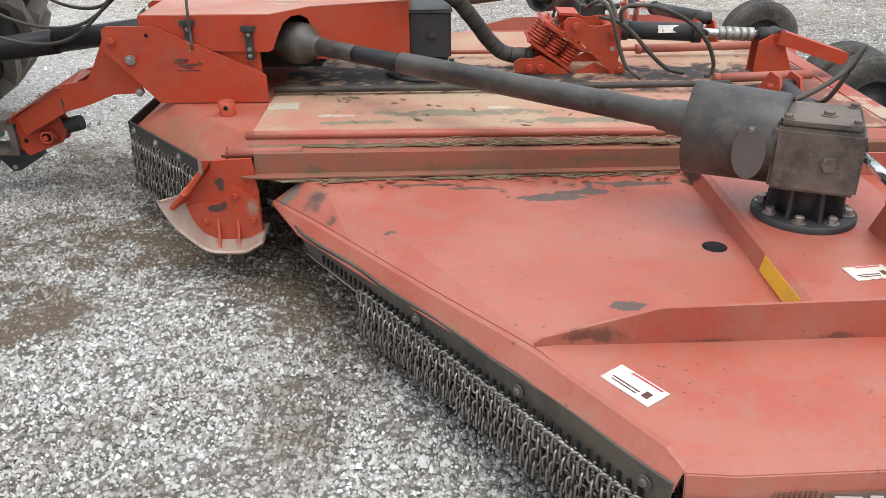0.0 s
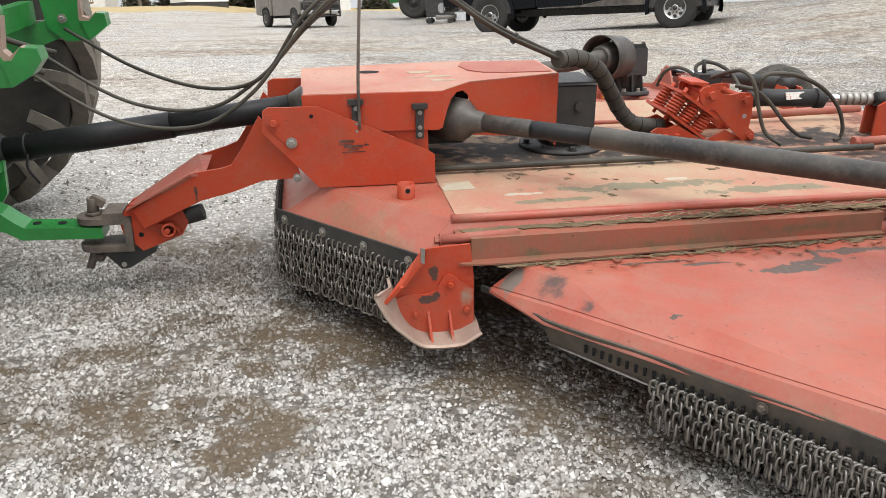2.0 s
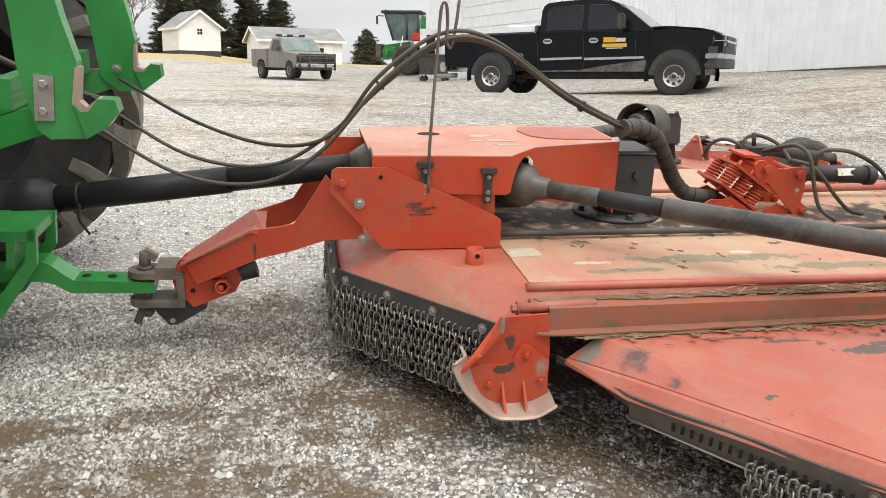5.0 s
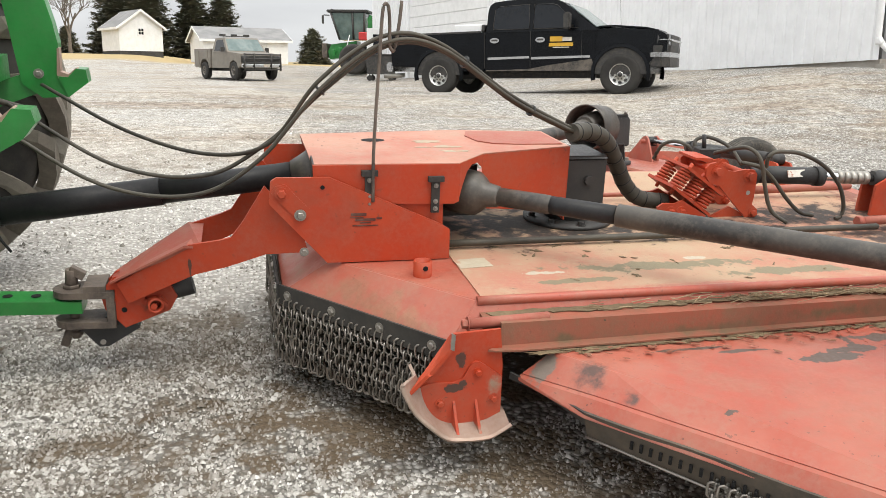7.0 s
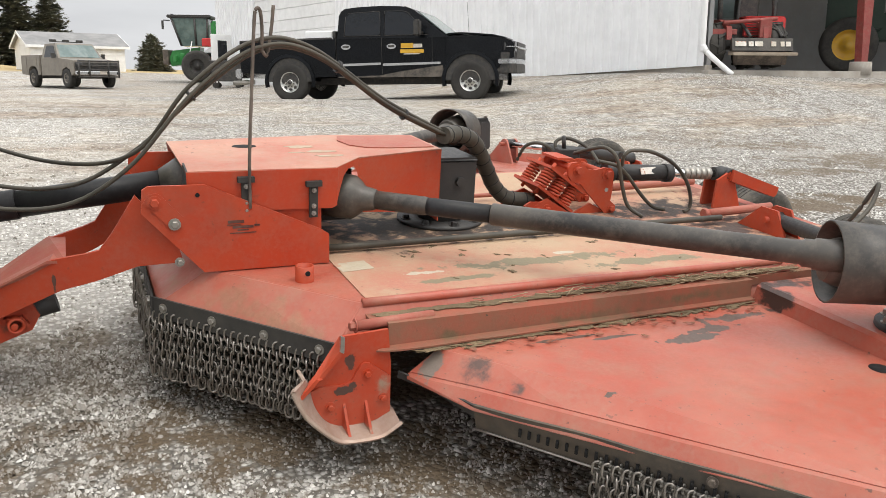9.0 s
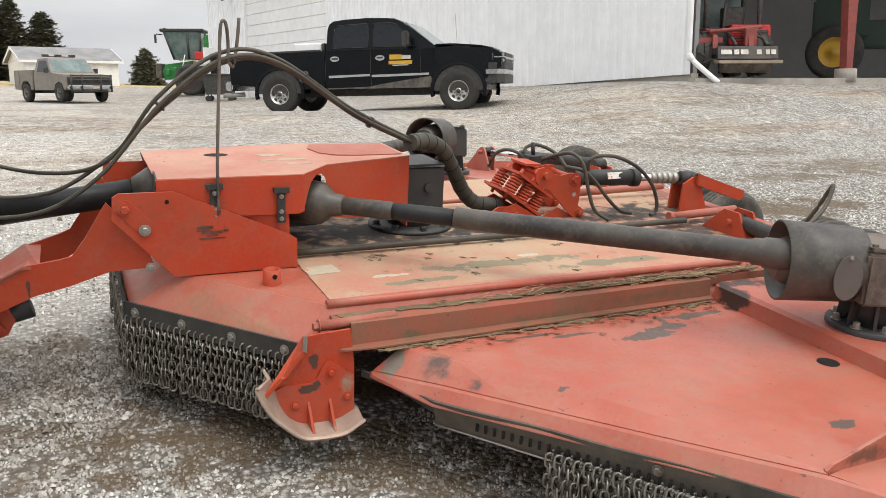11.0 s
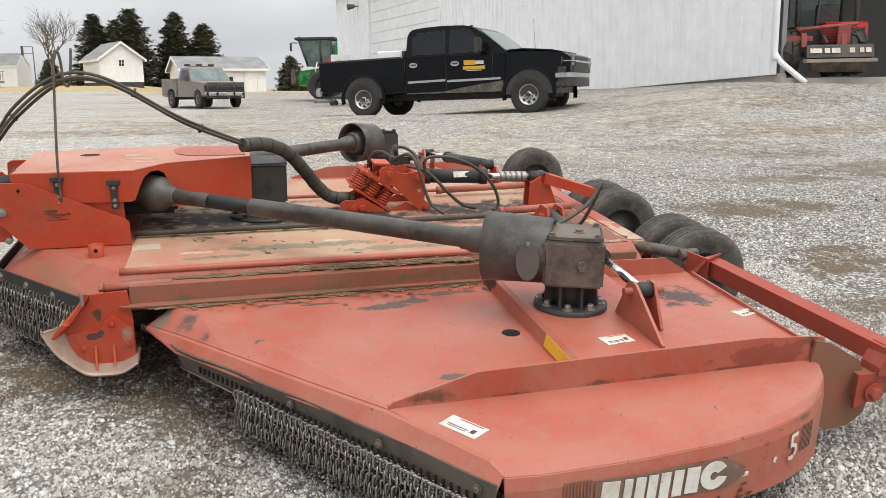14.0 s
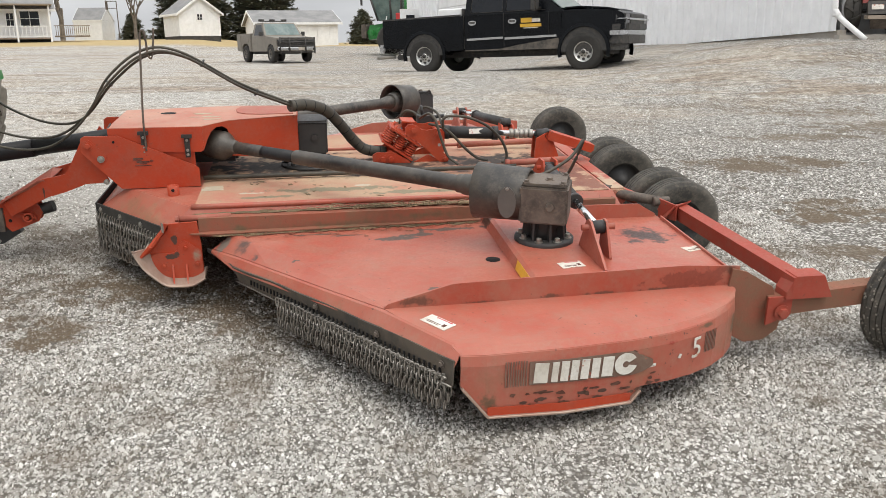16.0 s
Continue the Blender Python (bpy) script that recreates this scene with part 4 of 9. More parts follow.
for x, wd, lo, hi in ((0.79, 0.06, 0.276, 0.366), (0.85, 0.028, 0.275, 0.365), (0.892, 0.034, 0.275, 0.365), (0.936, 0.034, 0.274, 0.364), (0.982, 0.036, 0.273, 0.363), (1.03, 0.036, 0.272, 0.362), (1.085, 0.05, 0.271, 0.361)):
    logo = bmn()
    side_bar(logo, x, (lo + hi) / 2, wd, hi - lo, 0.009, 0.07)
    part("logo_block", logo, M_WHITE, wing_near, "worn white lettering shape")
logo = bmn()
yv, sl = on_side(1.168)
ring = [(1.168 + 0.052 * math.cos(k), yv - 0.009 + sl * 0.052 * math.cos(k), 0.316 + 0.05 * math.sin(k)) for k in (0.5 + 5.5 * i / 26 for i in range(27))]
hole_r = [(1.168 + 0.015 * math.cos(k), yv - 0.009 + sl * 0.015 * math.cos(k), 0.314 + 0.015 * math.sin(k)) for k in (0.5 + 5.5 * i / 26 for i in range(27))]
loops(logo, [ring, hole_r])
solid(logo, 0.002)
part("logo_disc", logo, M_WHITE, wing_near, "worn white broken disc")
logo = bmn()
side_bar(logo, 1.3, 0.285, 0.035, 0.014)
side_bar(logo, 1.285, 0.295, 0.012, 0.03)
side_bar(logo, 1.44, 0.298, 0.016, 0.02, 0.004, 0.4)
tagged(part("logo_scrap", logo, M_WHITE, wing_near, "scraps of white lettering"), kind="stuff")
lines = bmn()
for i in range(9):
    side_bar(lines, 0.64 + 0.011 * i, 0.325, 0.0045, 0.115, 0.004)
for i in range(8):
    side_bar(lines, 1.585 + 0.009 * i, 0.325, 0.004, 0.1, 0.004)
tagged(part("logo_line", lines, M_LOGO, wing_near), kind="stuff")
num = bpy.data.curves.new("numeral", "FONT")
num.body, num.size, num.extrude, num.align_x, num.align_y = "5", 0.14, 0.001, "CENTER", "CENTER"
num.materials.append(M_WHITE)
five = new("numeral", num)
five.parent = wing_near
yv, sl = on_side(1.53)
five.matrix_local = Matrix.Translation((1.53, yv - 0.009, 0.315)) @ Euler((radians(90), 0, math.atan(sl))).to_matrix().to_4x4()
tagged(five, "white numeral five")
rust = bmn()
for i in range(34):
    x = random.uniform(0.6, 1.35)
    y, sl = on_side(x)
    blob(rust, (x, y - 0.0035, random.uniform(0.17, 0.235) if random.random() < 0.8 else random.uniform(0.24, 0.38)), (1, sl, 0), (0, 0, 1), random.uniform(0.004, 0.024), random.uniform(0.004, 0.01), 0.0, 0.001, 0.4, i, 10)
tagged(part("rust_spot", rust, M_RUST, wing_near), kind="stuff")

# straw and chaff in the hinge trough
straw = bmn()
rnd = random.Random(21)
for i in range(230):
    x, y = rnd.choice((rnd.uniform(-0.4, 1.15), rnd.gauss(0.45, 0.25))), rnd.gauss(0.15, 0.022)
    z = 0.548 + rnd.uniform(0, 0.02)
    a = rnd.gauss(0, 0.32)
    ln = rnd.uniform(0.006, 0.042)
    dv = Vector((math.cos(a), math.sin(a), rnd.uniform(-0.15, 0.2))) * ln
    rod(straw, Vector((x, y, z)) - dv, Vector((x, y, z)) + dv, rnd.uniform(0.0007, 0.002), 4)
tagged(part("straw", straw, M_STRAW, mower, "dry straw caught in the hinge"), kind="stuff")
b = bmn()
for i in range(30):
    blob(b, (-0.7 + i * 0.062, 0.155 + rnd.uniform(-0.006, 0.006), 0.5405 + 0.0004 * i), (1, 0, 0), (0, 1, 0), 0.06, rnd.uniform(0.012, 0.022), 0, 0.003, 0.3, i, 14)
tagged(part("packed_dirt", b, M_SOIL, mower, "packed chaff and dirt beside the hinge"), kind="stuff")
b = bmn()
prism(b, [(-0.78, 0.125, 0.5), (1.72, 0.145, 0.5), (1.72, 0.22, 0.5), (-0.78, 0.22, 0.5)], (0, 0, 0.04))
part("hinge_tray", b, M_BEAM, mower)
b = bmn()
prism(b, [(-0.78, 2 * YC - 0.22, 0.5), (1.72, 2 * YC - 0.22, 0.5), (1.72, 2 * YC - 0.145, 0.5), (-0.78, 2 * YC - 0.125, 0.5)], (0, 0, 0.04))
part("hinge_tray", b, M_BEAM, mower)

# ---- tongue ----
for side_i, f in enumerate(((lambda p: tuple(p)), mirror_t)):
    s = 1 if side_i == 0 else -1
    tongue = new("tongue_plate")
    tongue.parent = mower
    tongue.empty_display_size = 0.1
    tagged(tongue, "bright red tongue side plate")
    b = bmn()
    pl = [(-1.441, 0.892), (-1.42, 0.905), (-1.232, 0.904), (-0.807, 0.715), (-0.777, 0.695), (-0.775, 0.58), (-1.24, 0.58), (-1.447, 0.81)]
    prism(b, [f((x, 0.63, z)) for x, z in pl], (0, 0.012 * s, 0))
    part("plate", b, M_RED, tongue, "", 0.003)
    b = bmn()
    prism(b, [f((x, 0.626, z)) for x, z in ((-1.425, 0.875), (-1.39, 0.882), (-1.305, 0.79), (-1.31, 0.755), (-1.345, 0.748), (-1.44, 0.845))], (0, 0.006 * s, 0))
    strap = part("pivot_strap", b, M_RED, tongue, "", 0.002)
    for x, z, m, r in ((-1.403, 0.848, M_RED, 0.016), (-1.338, 0.768, M_STEEL, 0.014)):
        b = bmn()
        bolt(b, f((x, 0.624, z)), (0, -s, 0), r, 0.014)
        part("bolt", b, m, strap)
    for x, z in ((-1.257, 0.868),):
        b = bmn()
        rod(b, f((x, 0.6285, z)), f((x, 0.6275, z)), 0.008)
        part("hole", b, M_HOLE, tongue)
    b = bmn()
    bolt(b, f((-1.325, 0.635, 0.625)), (0, -s, 0), 0.011, 0.014)
    part("bolt", b, M_STEEL, tongue)
    # bent arm to the hitch: outline along the machine, pushed towards the centre line in front
    b = bmn()
    arm = [(-1.46, 0.86, 0.645), (-1.33, 0.7, 0.645), (-1.31, 0.62, 0.645), (-1.46, 0.6, 0.66), (-1.6, 0.54, 0.72), (-1.72, 0.5, 0.8), (-1.98, 0.36, 0.9), (-2.02, 0.44, 0.9), (-1.74, 0.615, 0.8), (-1.63, 0.64, 0.72), (-1.585, 0.655, 0.7), (-1.54, 0.72, 0.675)]
    a = [f((x, 0.645 + 0.35 * (-1.31 - x), z)) for x, z, y in arm]
    v1 = [b.verts.new(p) for p in a]
    v2 = [b.verts.new(Vector(p) + Vector((0, 0.014 * s, 0))) for p in a]
    b.faces.new(v1)
    b.faces.new(v2[::-1])
    for i in range(len(a)):
        j = (i + 1) % len(a)
        b.faces.new((v1[i], v2[i], v2[j], v1[j]))
    part("arm", b, M_RED, tongue, "", 0.003)
    # hitch cheek
    b = bmn()
    prism(b, [f((x, 0.905, z)) for x, z in ((-2.085, 0.4), (-2.07, 0.33), (-2.0, 0.25), (-1.83, 0.315), (-1.8, 0.37), (-1.84, 0.455), (-1.87, 0.49), (-2.03, 0.46))], (0, 0.016 * s, 0))
    cheek = part("hitch_cheek", b, M_RED, tongue, "", 0.003)
    b = bmn()
    bolt(b, f((-2.045, 0.903, 0.375)), (0, -s, 0), 0.017, 0.02)
    part("bolt", b, M_RED, cheek)
    if side_i == 0:
        b = bmn()
        lathe(b, f((-1.885, 0.905, 0.35)), (0.15, -1, 0.05), [(0.03, 0), (0.03, 0.05), (0.022, 0.05), (0.02, 0.01)], 18, False)
        rod(b, f((-1.885, 0.87, 0.35)), f((-1.885, 0.855, 0.35)), 0.012)
        part("pin_tube", b, M_RED, cheek)
        b = bmn()
        rod(b, f((-2.0, 0.9035, 0.325)), f((-2.0, 0.9025, 0.325)), 0.011)
        part("hole", b, M_HOLE, cheek)
        b = bmn()
        prism(b, [f((-1.92, 0.88, 0.375)), f((-1.86, 0.88, 0.38)), f((-1.835, 0.88, 0.345)), f((-1.84, 0.88, 0.325)), f((-1.85, 0.88, 0.345)), f((-1.87, 0.88, 0.37))], (0, 0.025, 0))
        part("keeper", b, M_RED, cheek)
# top plate of the tongue between the arms
b = bmn()
prism(b, [(-1.7, 0.79, 0.6), (-1.76, 0.79, 0.605), (-2.045, 0.885, 0.437), (-2.045, 2 * YT - 0.885, 0.437), (-1.76, 2 * YT - 0.79, 0.605), (-1.7, 2 * YT - 0.79, 0.6)], (0.004, 0, 0.01))
part("tongue_cover", b, M_RED_OLD, mower, "dusty red sloping tongue cover", 0.004)
b = bmn()
prism(b, [(-2.05, YT - 0.03, 0.3), (-2.17, YT - 0.03, 0.25), (-2.105, YT - 0.03, 0.168), (-2.07, YT - 0.03, 0.168), (-1.95, YT - 0.03, 0.24), (-1.98, YT - 0.03, 0.3)], (0, 0.06, 0))
foot_p = part("hitch_foot", b, M_BLACK, mower, "black drilled plate under the hitch", 0.004)
b = bmn()
rod(b, (-2.09, YT - 0.031, 0.188), (-2.09, YT - 0.034, 0.188), 0.011)
part("hole", b, M_CONC_D, foot_p)
b = bmn()
rod(b, (-1.92, YT, 0.355), (-1.74, YT, 0.4), 0.036)
part("tongue_rod", b, M_BLACK, mower)
# clevis: two rounded plates with a welded tab, round the drawbar
b = bmn()
for z in (0.384, 0.262):
    ring = [(-2.19 + 0.068 * math.cos(k), YT + 0.068 * math.sin(k), z) for k in (math.pi / 2 + math.pi * i / 10 for i in range(11))]
    prism(b, ring + [(-2.03, YT - 0.075, z), (-2.03, YT + 0.075, z)], (0, 0, 0.026))
prism(b, [(-2.14, YT - 0.07, 0.41), (-2.06, YT - 0.07, 0.41), (-2.06, YT + 0.07, 0.41), (-2.14, YT + 0.07, 0.41)], (0, 0, 0.024))
prism(b, [(-2.06, YT - 0.075, 0.262), (-2.03, YT - 0.075, 0.262), (-2.03, YT + 0.075, 0.262), (-2.06, YT + 0.075, 0.262)], (0, 0, 0.148))
clevis = part("clevis", b, M_CAST, mower, "worn steel hitch clevis", 0.005, 2)
b = bmn()
rod(b, (-2.19, YT, 0.2), (-2.19, YT, 0.47), 0.017)
rod(b, (-2.19, YT, 0.41), (-2.19, YT, 0.425), 0.034, 6)
rod(b, (-2.19, YT, 0.425), (-2.185, YT, 0.485), 0.024, 10)
box(b, (-2.165, YT - 0.005, 0.472), (0.06, 0.03, 0.034), Matrix.Rotation(0.55, 3, "Y"))
part("hitch_pin", b, M_CAST, mower, "dark steel hitch pin with a turned handle", 0.002)
b = bmn()
rod(b, (-2.2, YT, 0.265), (-2.235, YT - 0.01, 0.175), 0.017)
rod(b, (-2.19, YT, 0.23), (-2.19, YT, 0.215), 0.028, 6)
part("pin_tail", b, M_CAST, mower, "dark steel pin end")

# dealer print on the plate as bars
b = bmn()
for x, z, wd, h in ((-1.155, 0.792, 0.085, 0.018), (-1.165, 0.776, 0.075, 0.004), (-1.12, 0.764, 0.11, 0.016), (-1.05, 0.77, 0.03, 0.012), (-1.12, 0.748, 0.06, 0.008), (-1.12, 0.733, 0.14, 0.006)):
    box(b, (-1.1 + 0.72 * (x + 1.12), 0.6285, 0.742 + 0.72 * (z - 0.762)), (wd * 0.68, 0.002, h * 0.6), Matrix.Rotation(0.0, 3, "Y"))
part("dealer_print", b, M_INK, mower, "dark unreadable dealer print")

# ---- shield over the splitter gearbox ----
hood = new("driveline_shield")
hood.parent = mower
hood.empty_display_size = 0.1
tagged(hood, "bright red sheet shield over the splitter gearbox")
outline = [(-1.29, 0.66), (-0.745, 0.655), (-0.6, 0.83), (-0.18, 0.97), (-0.18, 1.32), (-0.6, 1.36), (-1.29, 1.27)]
b = bmn()
prism(b, [(x, y, 0.94) for x, y in outline], (0, 0, 0.006))
top_plate = part("top_plate", b, M_TOP, hood, "dusty red top plate", 0.003)
b = bmn()
xz(b, [(-1.285, 0.81), (-1.29, 0.943), (-0.74, 0.943), (-0.74, 0.8), (-0.76, 0.79), (-1.24, 0.8)], 0.652, 0.006)
part("side_panel", b, M_RED, hood, "", 0.002)
b = bmn()
prism(b, [(-1.29, 1.27, 0.943), (-0.6, 1.36, 0.943), (-0.55, 1.6, 0.78), (-1.24, 1.6, 0.78)], (0, 0, -0.006))
part("side_panel", b, M_RED, hood, "", 0.002)
for s in (1,):
    yy = (lambda y: y) if s == 1 else (lambda y: 2 * YC - y)
    b = bmn()
    # corner panel with the round cut-out for the shaft bell
    p0, p1 = Vector((-0.745, yy(0.655), 0)), Vector((-0.6, yy(0.83), 0))
    e = (p1 - p0)
    pts = [p0 + Vector((0, 0, 0.8)), p0 + Vector((0, 0, 0.943)), p1 + Vector((0, 0, 0.943)), p1 + Vector((0, 0, 0.86))]
    pts += [p0 + e * k + Vector((0, 0, z)) for k, z in ((0.93, 0.895), (0.75, 0.918), (0.5, 0.92), (0.3, 0.9), (0.16, 0.86))]
    prism(b, pts, (0.004, 0.004 * s, 0))
    part("corner_panel", b, M_RED, hood)
    b = bmn()
    p0, p1 = Vector((-0.6, yy(0.83), 0)), Vector((-0.18, yy(0.97), 0))
    prism(b, [p0 + Vector((0, 0, 0.72)), p0 + Vector((0, 0, 0.943)), p1 + Vector((0, 0, 0.943)), p1 + Vector((0, 0, 0.66))], (0.0, 0.006 * s, 0))
    part("rear_panel", b, M_RED, hood, "", 0.002)
b = bmn()
xz(b, [(-1.2, 0.6), (-1.2, 0.81), (-0.8, 0.81), (-0.795, 0.6)], 0.665, 0.006)
part("lower_panel", b, M_RED, hood)
b = bmn()
xz(b, [(-1.2, 0.6), (-1.2, 0.81), (-0.8, 0.81), (-0.795, 0.6)], 2 * YC - 0.671, 0.006)
part("lower_panel", b, M_RED, hood)
b = bmn()
prism(b, [(-0.18, 0.97, 0.62), (-0.18, 0.97, 0.943), (-0.18, 1.32, 0.943), (-0.18, 1.32, 0.62)], (0.005, 0, 0))
part("rear_plate", b, M_RED, hood)
b = bmn()
prism(b, [(-1.29, 0.68, 0.82), (-1.29, 0.66, 0.946), (-1.29, 0.75, 0.96), (-1.29, 0.8, 0.82)], (0.006, 0, 0))
part("front_flange", b, M_BLACK, hood)
for x, z in ((-1.085, 0.86), (-0.835, 0.835)):
    b = bmn()
    xz(b, [(x - 0.016, z - 0.075), (x - 0.016, z + 0.06), (x + 0.016, z + 0.06), (x + 0.016, z - 0.075)], 0.64, 0.01)
    xz(b, [(x - 0.03, z + 0.045), (x - 0.03, z + 0.065), (x + 0.03, z + 0.065), (x + 0.03, z + 0.045)], 0.63, 0.02)
    latch = part("rubber_latch", b, M_RUBBER, hood, "black rubber hood latch", 0.004)
    for dz in (0.03, -0.03, -0.058):
        b = bmn()
        bolt(b, (x, 0.638, z + dz), (0, -1, 0), 0.006, 0.008)
        part("bolt", b, M_STEEL, latch)
b = bmn()
for c, rx, ry in (((-1.0, 1.12, 0.9462), 0.05, 0.035),):
    ring = [(c[0] + rx * math.cos(k), c[1] + ry * math.sin(k), c[2]) for k in (2 * math.pi * i / 24 for i in range(24))]
    prism(b, ring, (0, 0, 0.001))
part("hole", b, M_HOLE, top_plate, "dark oval opening")
b = bmn()
for c, rx, ry, sd in (((-0.78, 1.08, 0.9462), 0.06, 0.03, 1), ((-0.72, 0.97, 0.9462), 0.055, 0.024, 2), ((-0.7, 0.88, 0.9462), 0.06, 0.02, 3), ((-0.82, 0.96, 0.9462), 0.03, 0.012, 4)):
    blob(b, c, (1, 0, 0), (0, 1, 0), rx, ry, 0, 0.001, 0.3, sd, 16)
tagged(part("torn_decal", b, M_OLDDECAL, top_plate, "torn pale decal scraps"), kind="stuff")
b = bmn()
prism(b, [(-0.56, 1.08, 0.9465), (-0.5, 1.02, 0.9465), (-0.4, 1.0, 0.9465), (-0.2, 1.0, 0.9465), (-0.2, 1.29, 0.9465), (-0.55, 1.3, 0.9465), (-0.58, 1.2, 0.9465)], (0, 0, 0.004))
part("rear_cover", b, M_RED_OLD, top_plate, "dull darker red cover plate", 0.002)

# centre gearbox
cgb = new("center_gearbox")
cgb.parent = mower
cgb.empty_display_size = 0.1
tagged(cgb, "black centre gearbox on a bolted flange")
b = bmn()
lathe(b, (-0.1, 1.12, 0.58), (0, 0, 1), [(0.2, 0), (0.2, 0.016), (0.1, 0.02)], 32)
part("flange", b, M_BLACK, cgb)
for k in range(8):
    b = bmn()
    bolt(b, (-0.1 + 0.17 * math.cos(k * 0.785), 1.12 + 0.17 * math.sin(k * 0.785), 0.596), (0, 0, 1), 0.015, 0.018)
    part("bolt", b, M_BLACK, cgb)
b = bmn()
lathe(b, (-0.1, 1.12, 0.59), (0, 0, 1), [(0.11, 0), (0.1, 0.06), (0.12, 0.09)], 20)
part("neck", b, M_BLACK, cgb)
b = bmn()
box(b, (-0.085, 1.12, 0.78), (0.2, 0.26, 0.22))
box(b, (-0.085, 1.12, 0.885), (0.215, 0.275, 0.025))
part("case", b, M_BLACK, cgb, "", 0.014, 3)
b = bmn()
rod(b, (-0.07, 0.992, 0.79), (-0.07, 0.97, 0.79), 0.022, 6)
part("plug", b, M_BLACK, cgb)
b = bmn()
rod(b, (-0.4, 1.12, 0.78), (-0.1, 1.12, 0.78), 0.05)
part("cross_shaft", b, M_BLACK, cgb)
b = bmn()
box(b, (-0.72, 1.14, 0.76), (0.3, 0.3, 0.24))
part("splitter_gearbox", b, M_BLACK, mower, "", 0.02, 2)

# hydraulic pipes on the deck
for y, z, x0, x1, m, r in ((0.735, 0.605, -0.77, 1.24, M_HOSE, 0.014), (1.4, 0.612, -0.02, 1.0, M_RED_OLD, 0.011)):
    b = bmn()
    hose(b, [(x0, y, z), ((x0 + x1) / 2, y + 0.012, z), (x1, y, z + 0.01)], r, 10, 6)
    part("pipe", b, m, mower)
# long red rods to the lift posts
for y, x0 in ((0.8, 1.2), (1.4, 0.98)):
    b = bmn()
    rod(b, (x0, y, 0.62), (1.62, y, 0.635), 0.021)
    rod(b, (x0 - 0.015, y, 0.62), (x0 + 0.012, y, 0.62), 0.026, 6)
    part("link_rod", b, M_RED_OLD, mower, "dull red link rod with a hexagonal lock nut")

# ---- spring lift ----
lift = new("spring_lift")
lift.parent = mower
lift.empty_display_size = 0.1
tagged(lift, "red spring lift bracket with four coil springs")
LY0, LY1 = 1.055, 1.3
for x0, x1, z0, z1 in ((0.378, 0.585, 0.732, 0.59), (0.441, 0.645, 0.82, 0.682)):
    b = bmn()
    prism(b, [(x0, LY0, z0), (x1, LY0, z1), (x1, LY1, z1), (x0, LY1, z0)], (0.007, 0, 0.012))
    part("spring_plate", b, M_RED, lift, "", 0.003)
ax = Vector((0.57, 0, 0.82)).normalized()
for i in range(3):
    for y in (1.1, 1.24):
        base = Vector((0.413 + 0.07 * i, y, 0.718 - 0.048 * i))
        b = bmn()
        u, v = basis(ax)
        turns, n = 6, 90
        st = [base + ax * (0.095 * k / n) + (u * math.cos(2 * math.pi * turns * k / n) + v * math.sin(2 * math.pi * turns * k / n)) * 0.028 for k in range(n + 1)]
        rings(b, [(st[k], st[min(k + 1, n)] - st[max(k - 1, 0)], 0.0068) for k in range(n + 1)], 7)
        part("coil_spring", b, M_RED, lift, "heavy red coil spring")
        b = bmn()
        rod(b, base - ax * 0.03, base + ax * 0.14, 0.009, 8)
        part("guide_rod", b, M_RED, lift)
for y in (1.055, 1.29):
    b = bmn()
    knee = [(0.545, 0.78), (0.54, 0.82), (0.558, 0.842), (0.59, 0.845), (0.625, 0.832), (0.655, 0.808), (0.69, 0.802), (0.75, 0.812), (0.795, 0.808), (0.81, 0.785), (0.812, 0.7), (0.806, 0.642), (0.838, 0.618), (0.842, 0.592), (0.825, 0.574), (0.785, 0.574), (0.71, 0.645), (0.62, 0.735), (0.565, 0.752)]
    xz(b, knee, y, 0.014)
    part("bracket_plate", b, M_RED, lift, "", 0.003)
    b = bmn()
    xz(b, [(0.318, 0.59), (0.315, 0.64), (0.345, 0.658), (0.4, 0.655), (0.44, 0.67), (0.56, 0.6), (0.58, 0.58)], y, 0.012)
    part("foot_plate", b, M_RED, lift, "", 0.003)
    b = bmn()
    xz(b, [(0.6, 0.58), (0.7, 0.63), (0.76, 0.6), (0.78, 0.58)], y + 0.02, 0.012)
    part("foot_plate", b, M_RED, lift, "", 0.002)
    for x, z, r in ((0.598, 0.806, 0.019), (0.773, 0.779, 0.022), (0.815, 0.602, 0.015), (0.385, 0.612, 0.02), (0.44, 0.612, 0.02)):
        b = bmn()
        bolt(b, (x, y, z), (0, -1, 0), r, 0.016)
        part("bolt", b, M_RED, lift)
    b = bmn()
    rod(b, (0.775, y - 0.0005, 0.7), (0.775, y - 0.0015, 0.7), 0.011)
    part("hole", b, M_CONC_D, lift)
b = bmn()
rod(b, (0.773, 1.03, 0.779), (0.773, 1.32, 0.779), 0.018)
part("cross_pin", b, M_RED, lift)
b = bmn()
rod(b, (0.598, 1.03, 0.806), (0.598, 1.32, 0.806), 0.018)
part("cross_pin", b, M_RED, lift)
b = bmn()
prism(b, [(0.53, 1.14, 0.84), (0.62, 1.14, 0.835), (0.62, 1.3, 0.835), (0.53, 1.3, 0.84)], (0, 0, 0.012))
part("top_strap", b, M_RED, lift, "", 0.003)

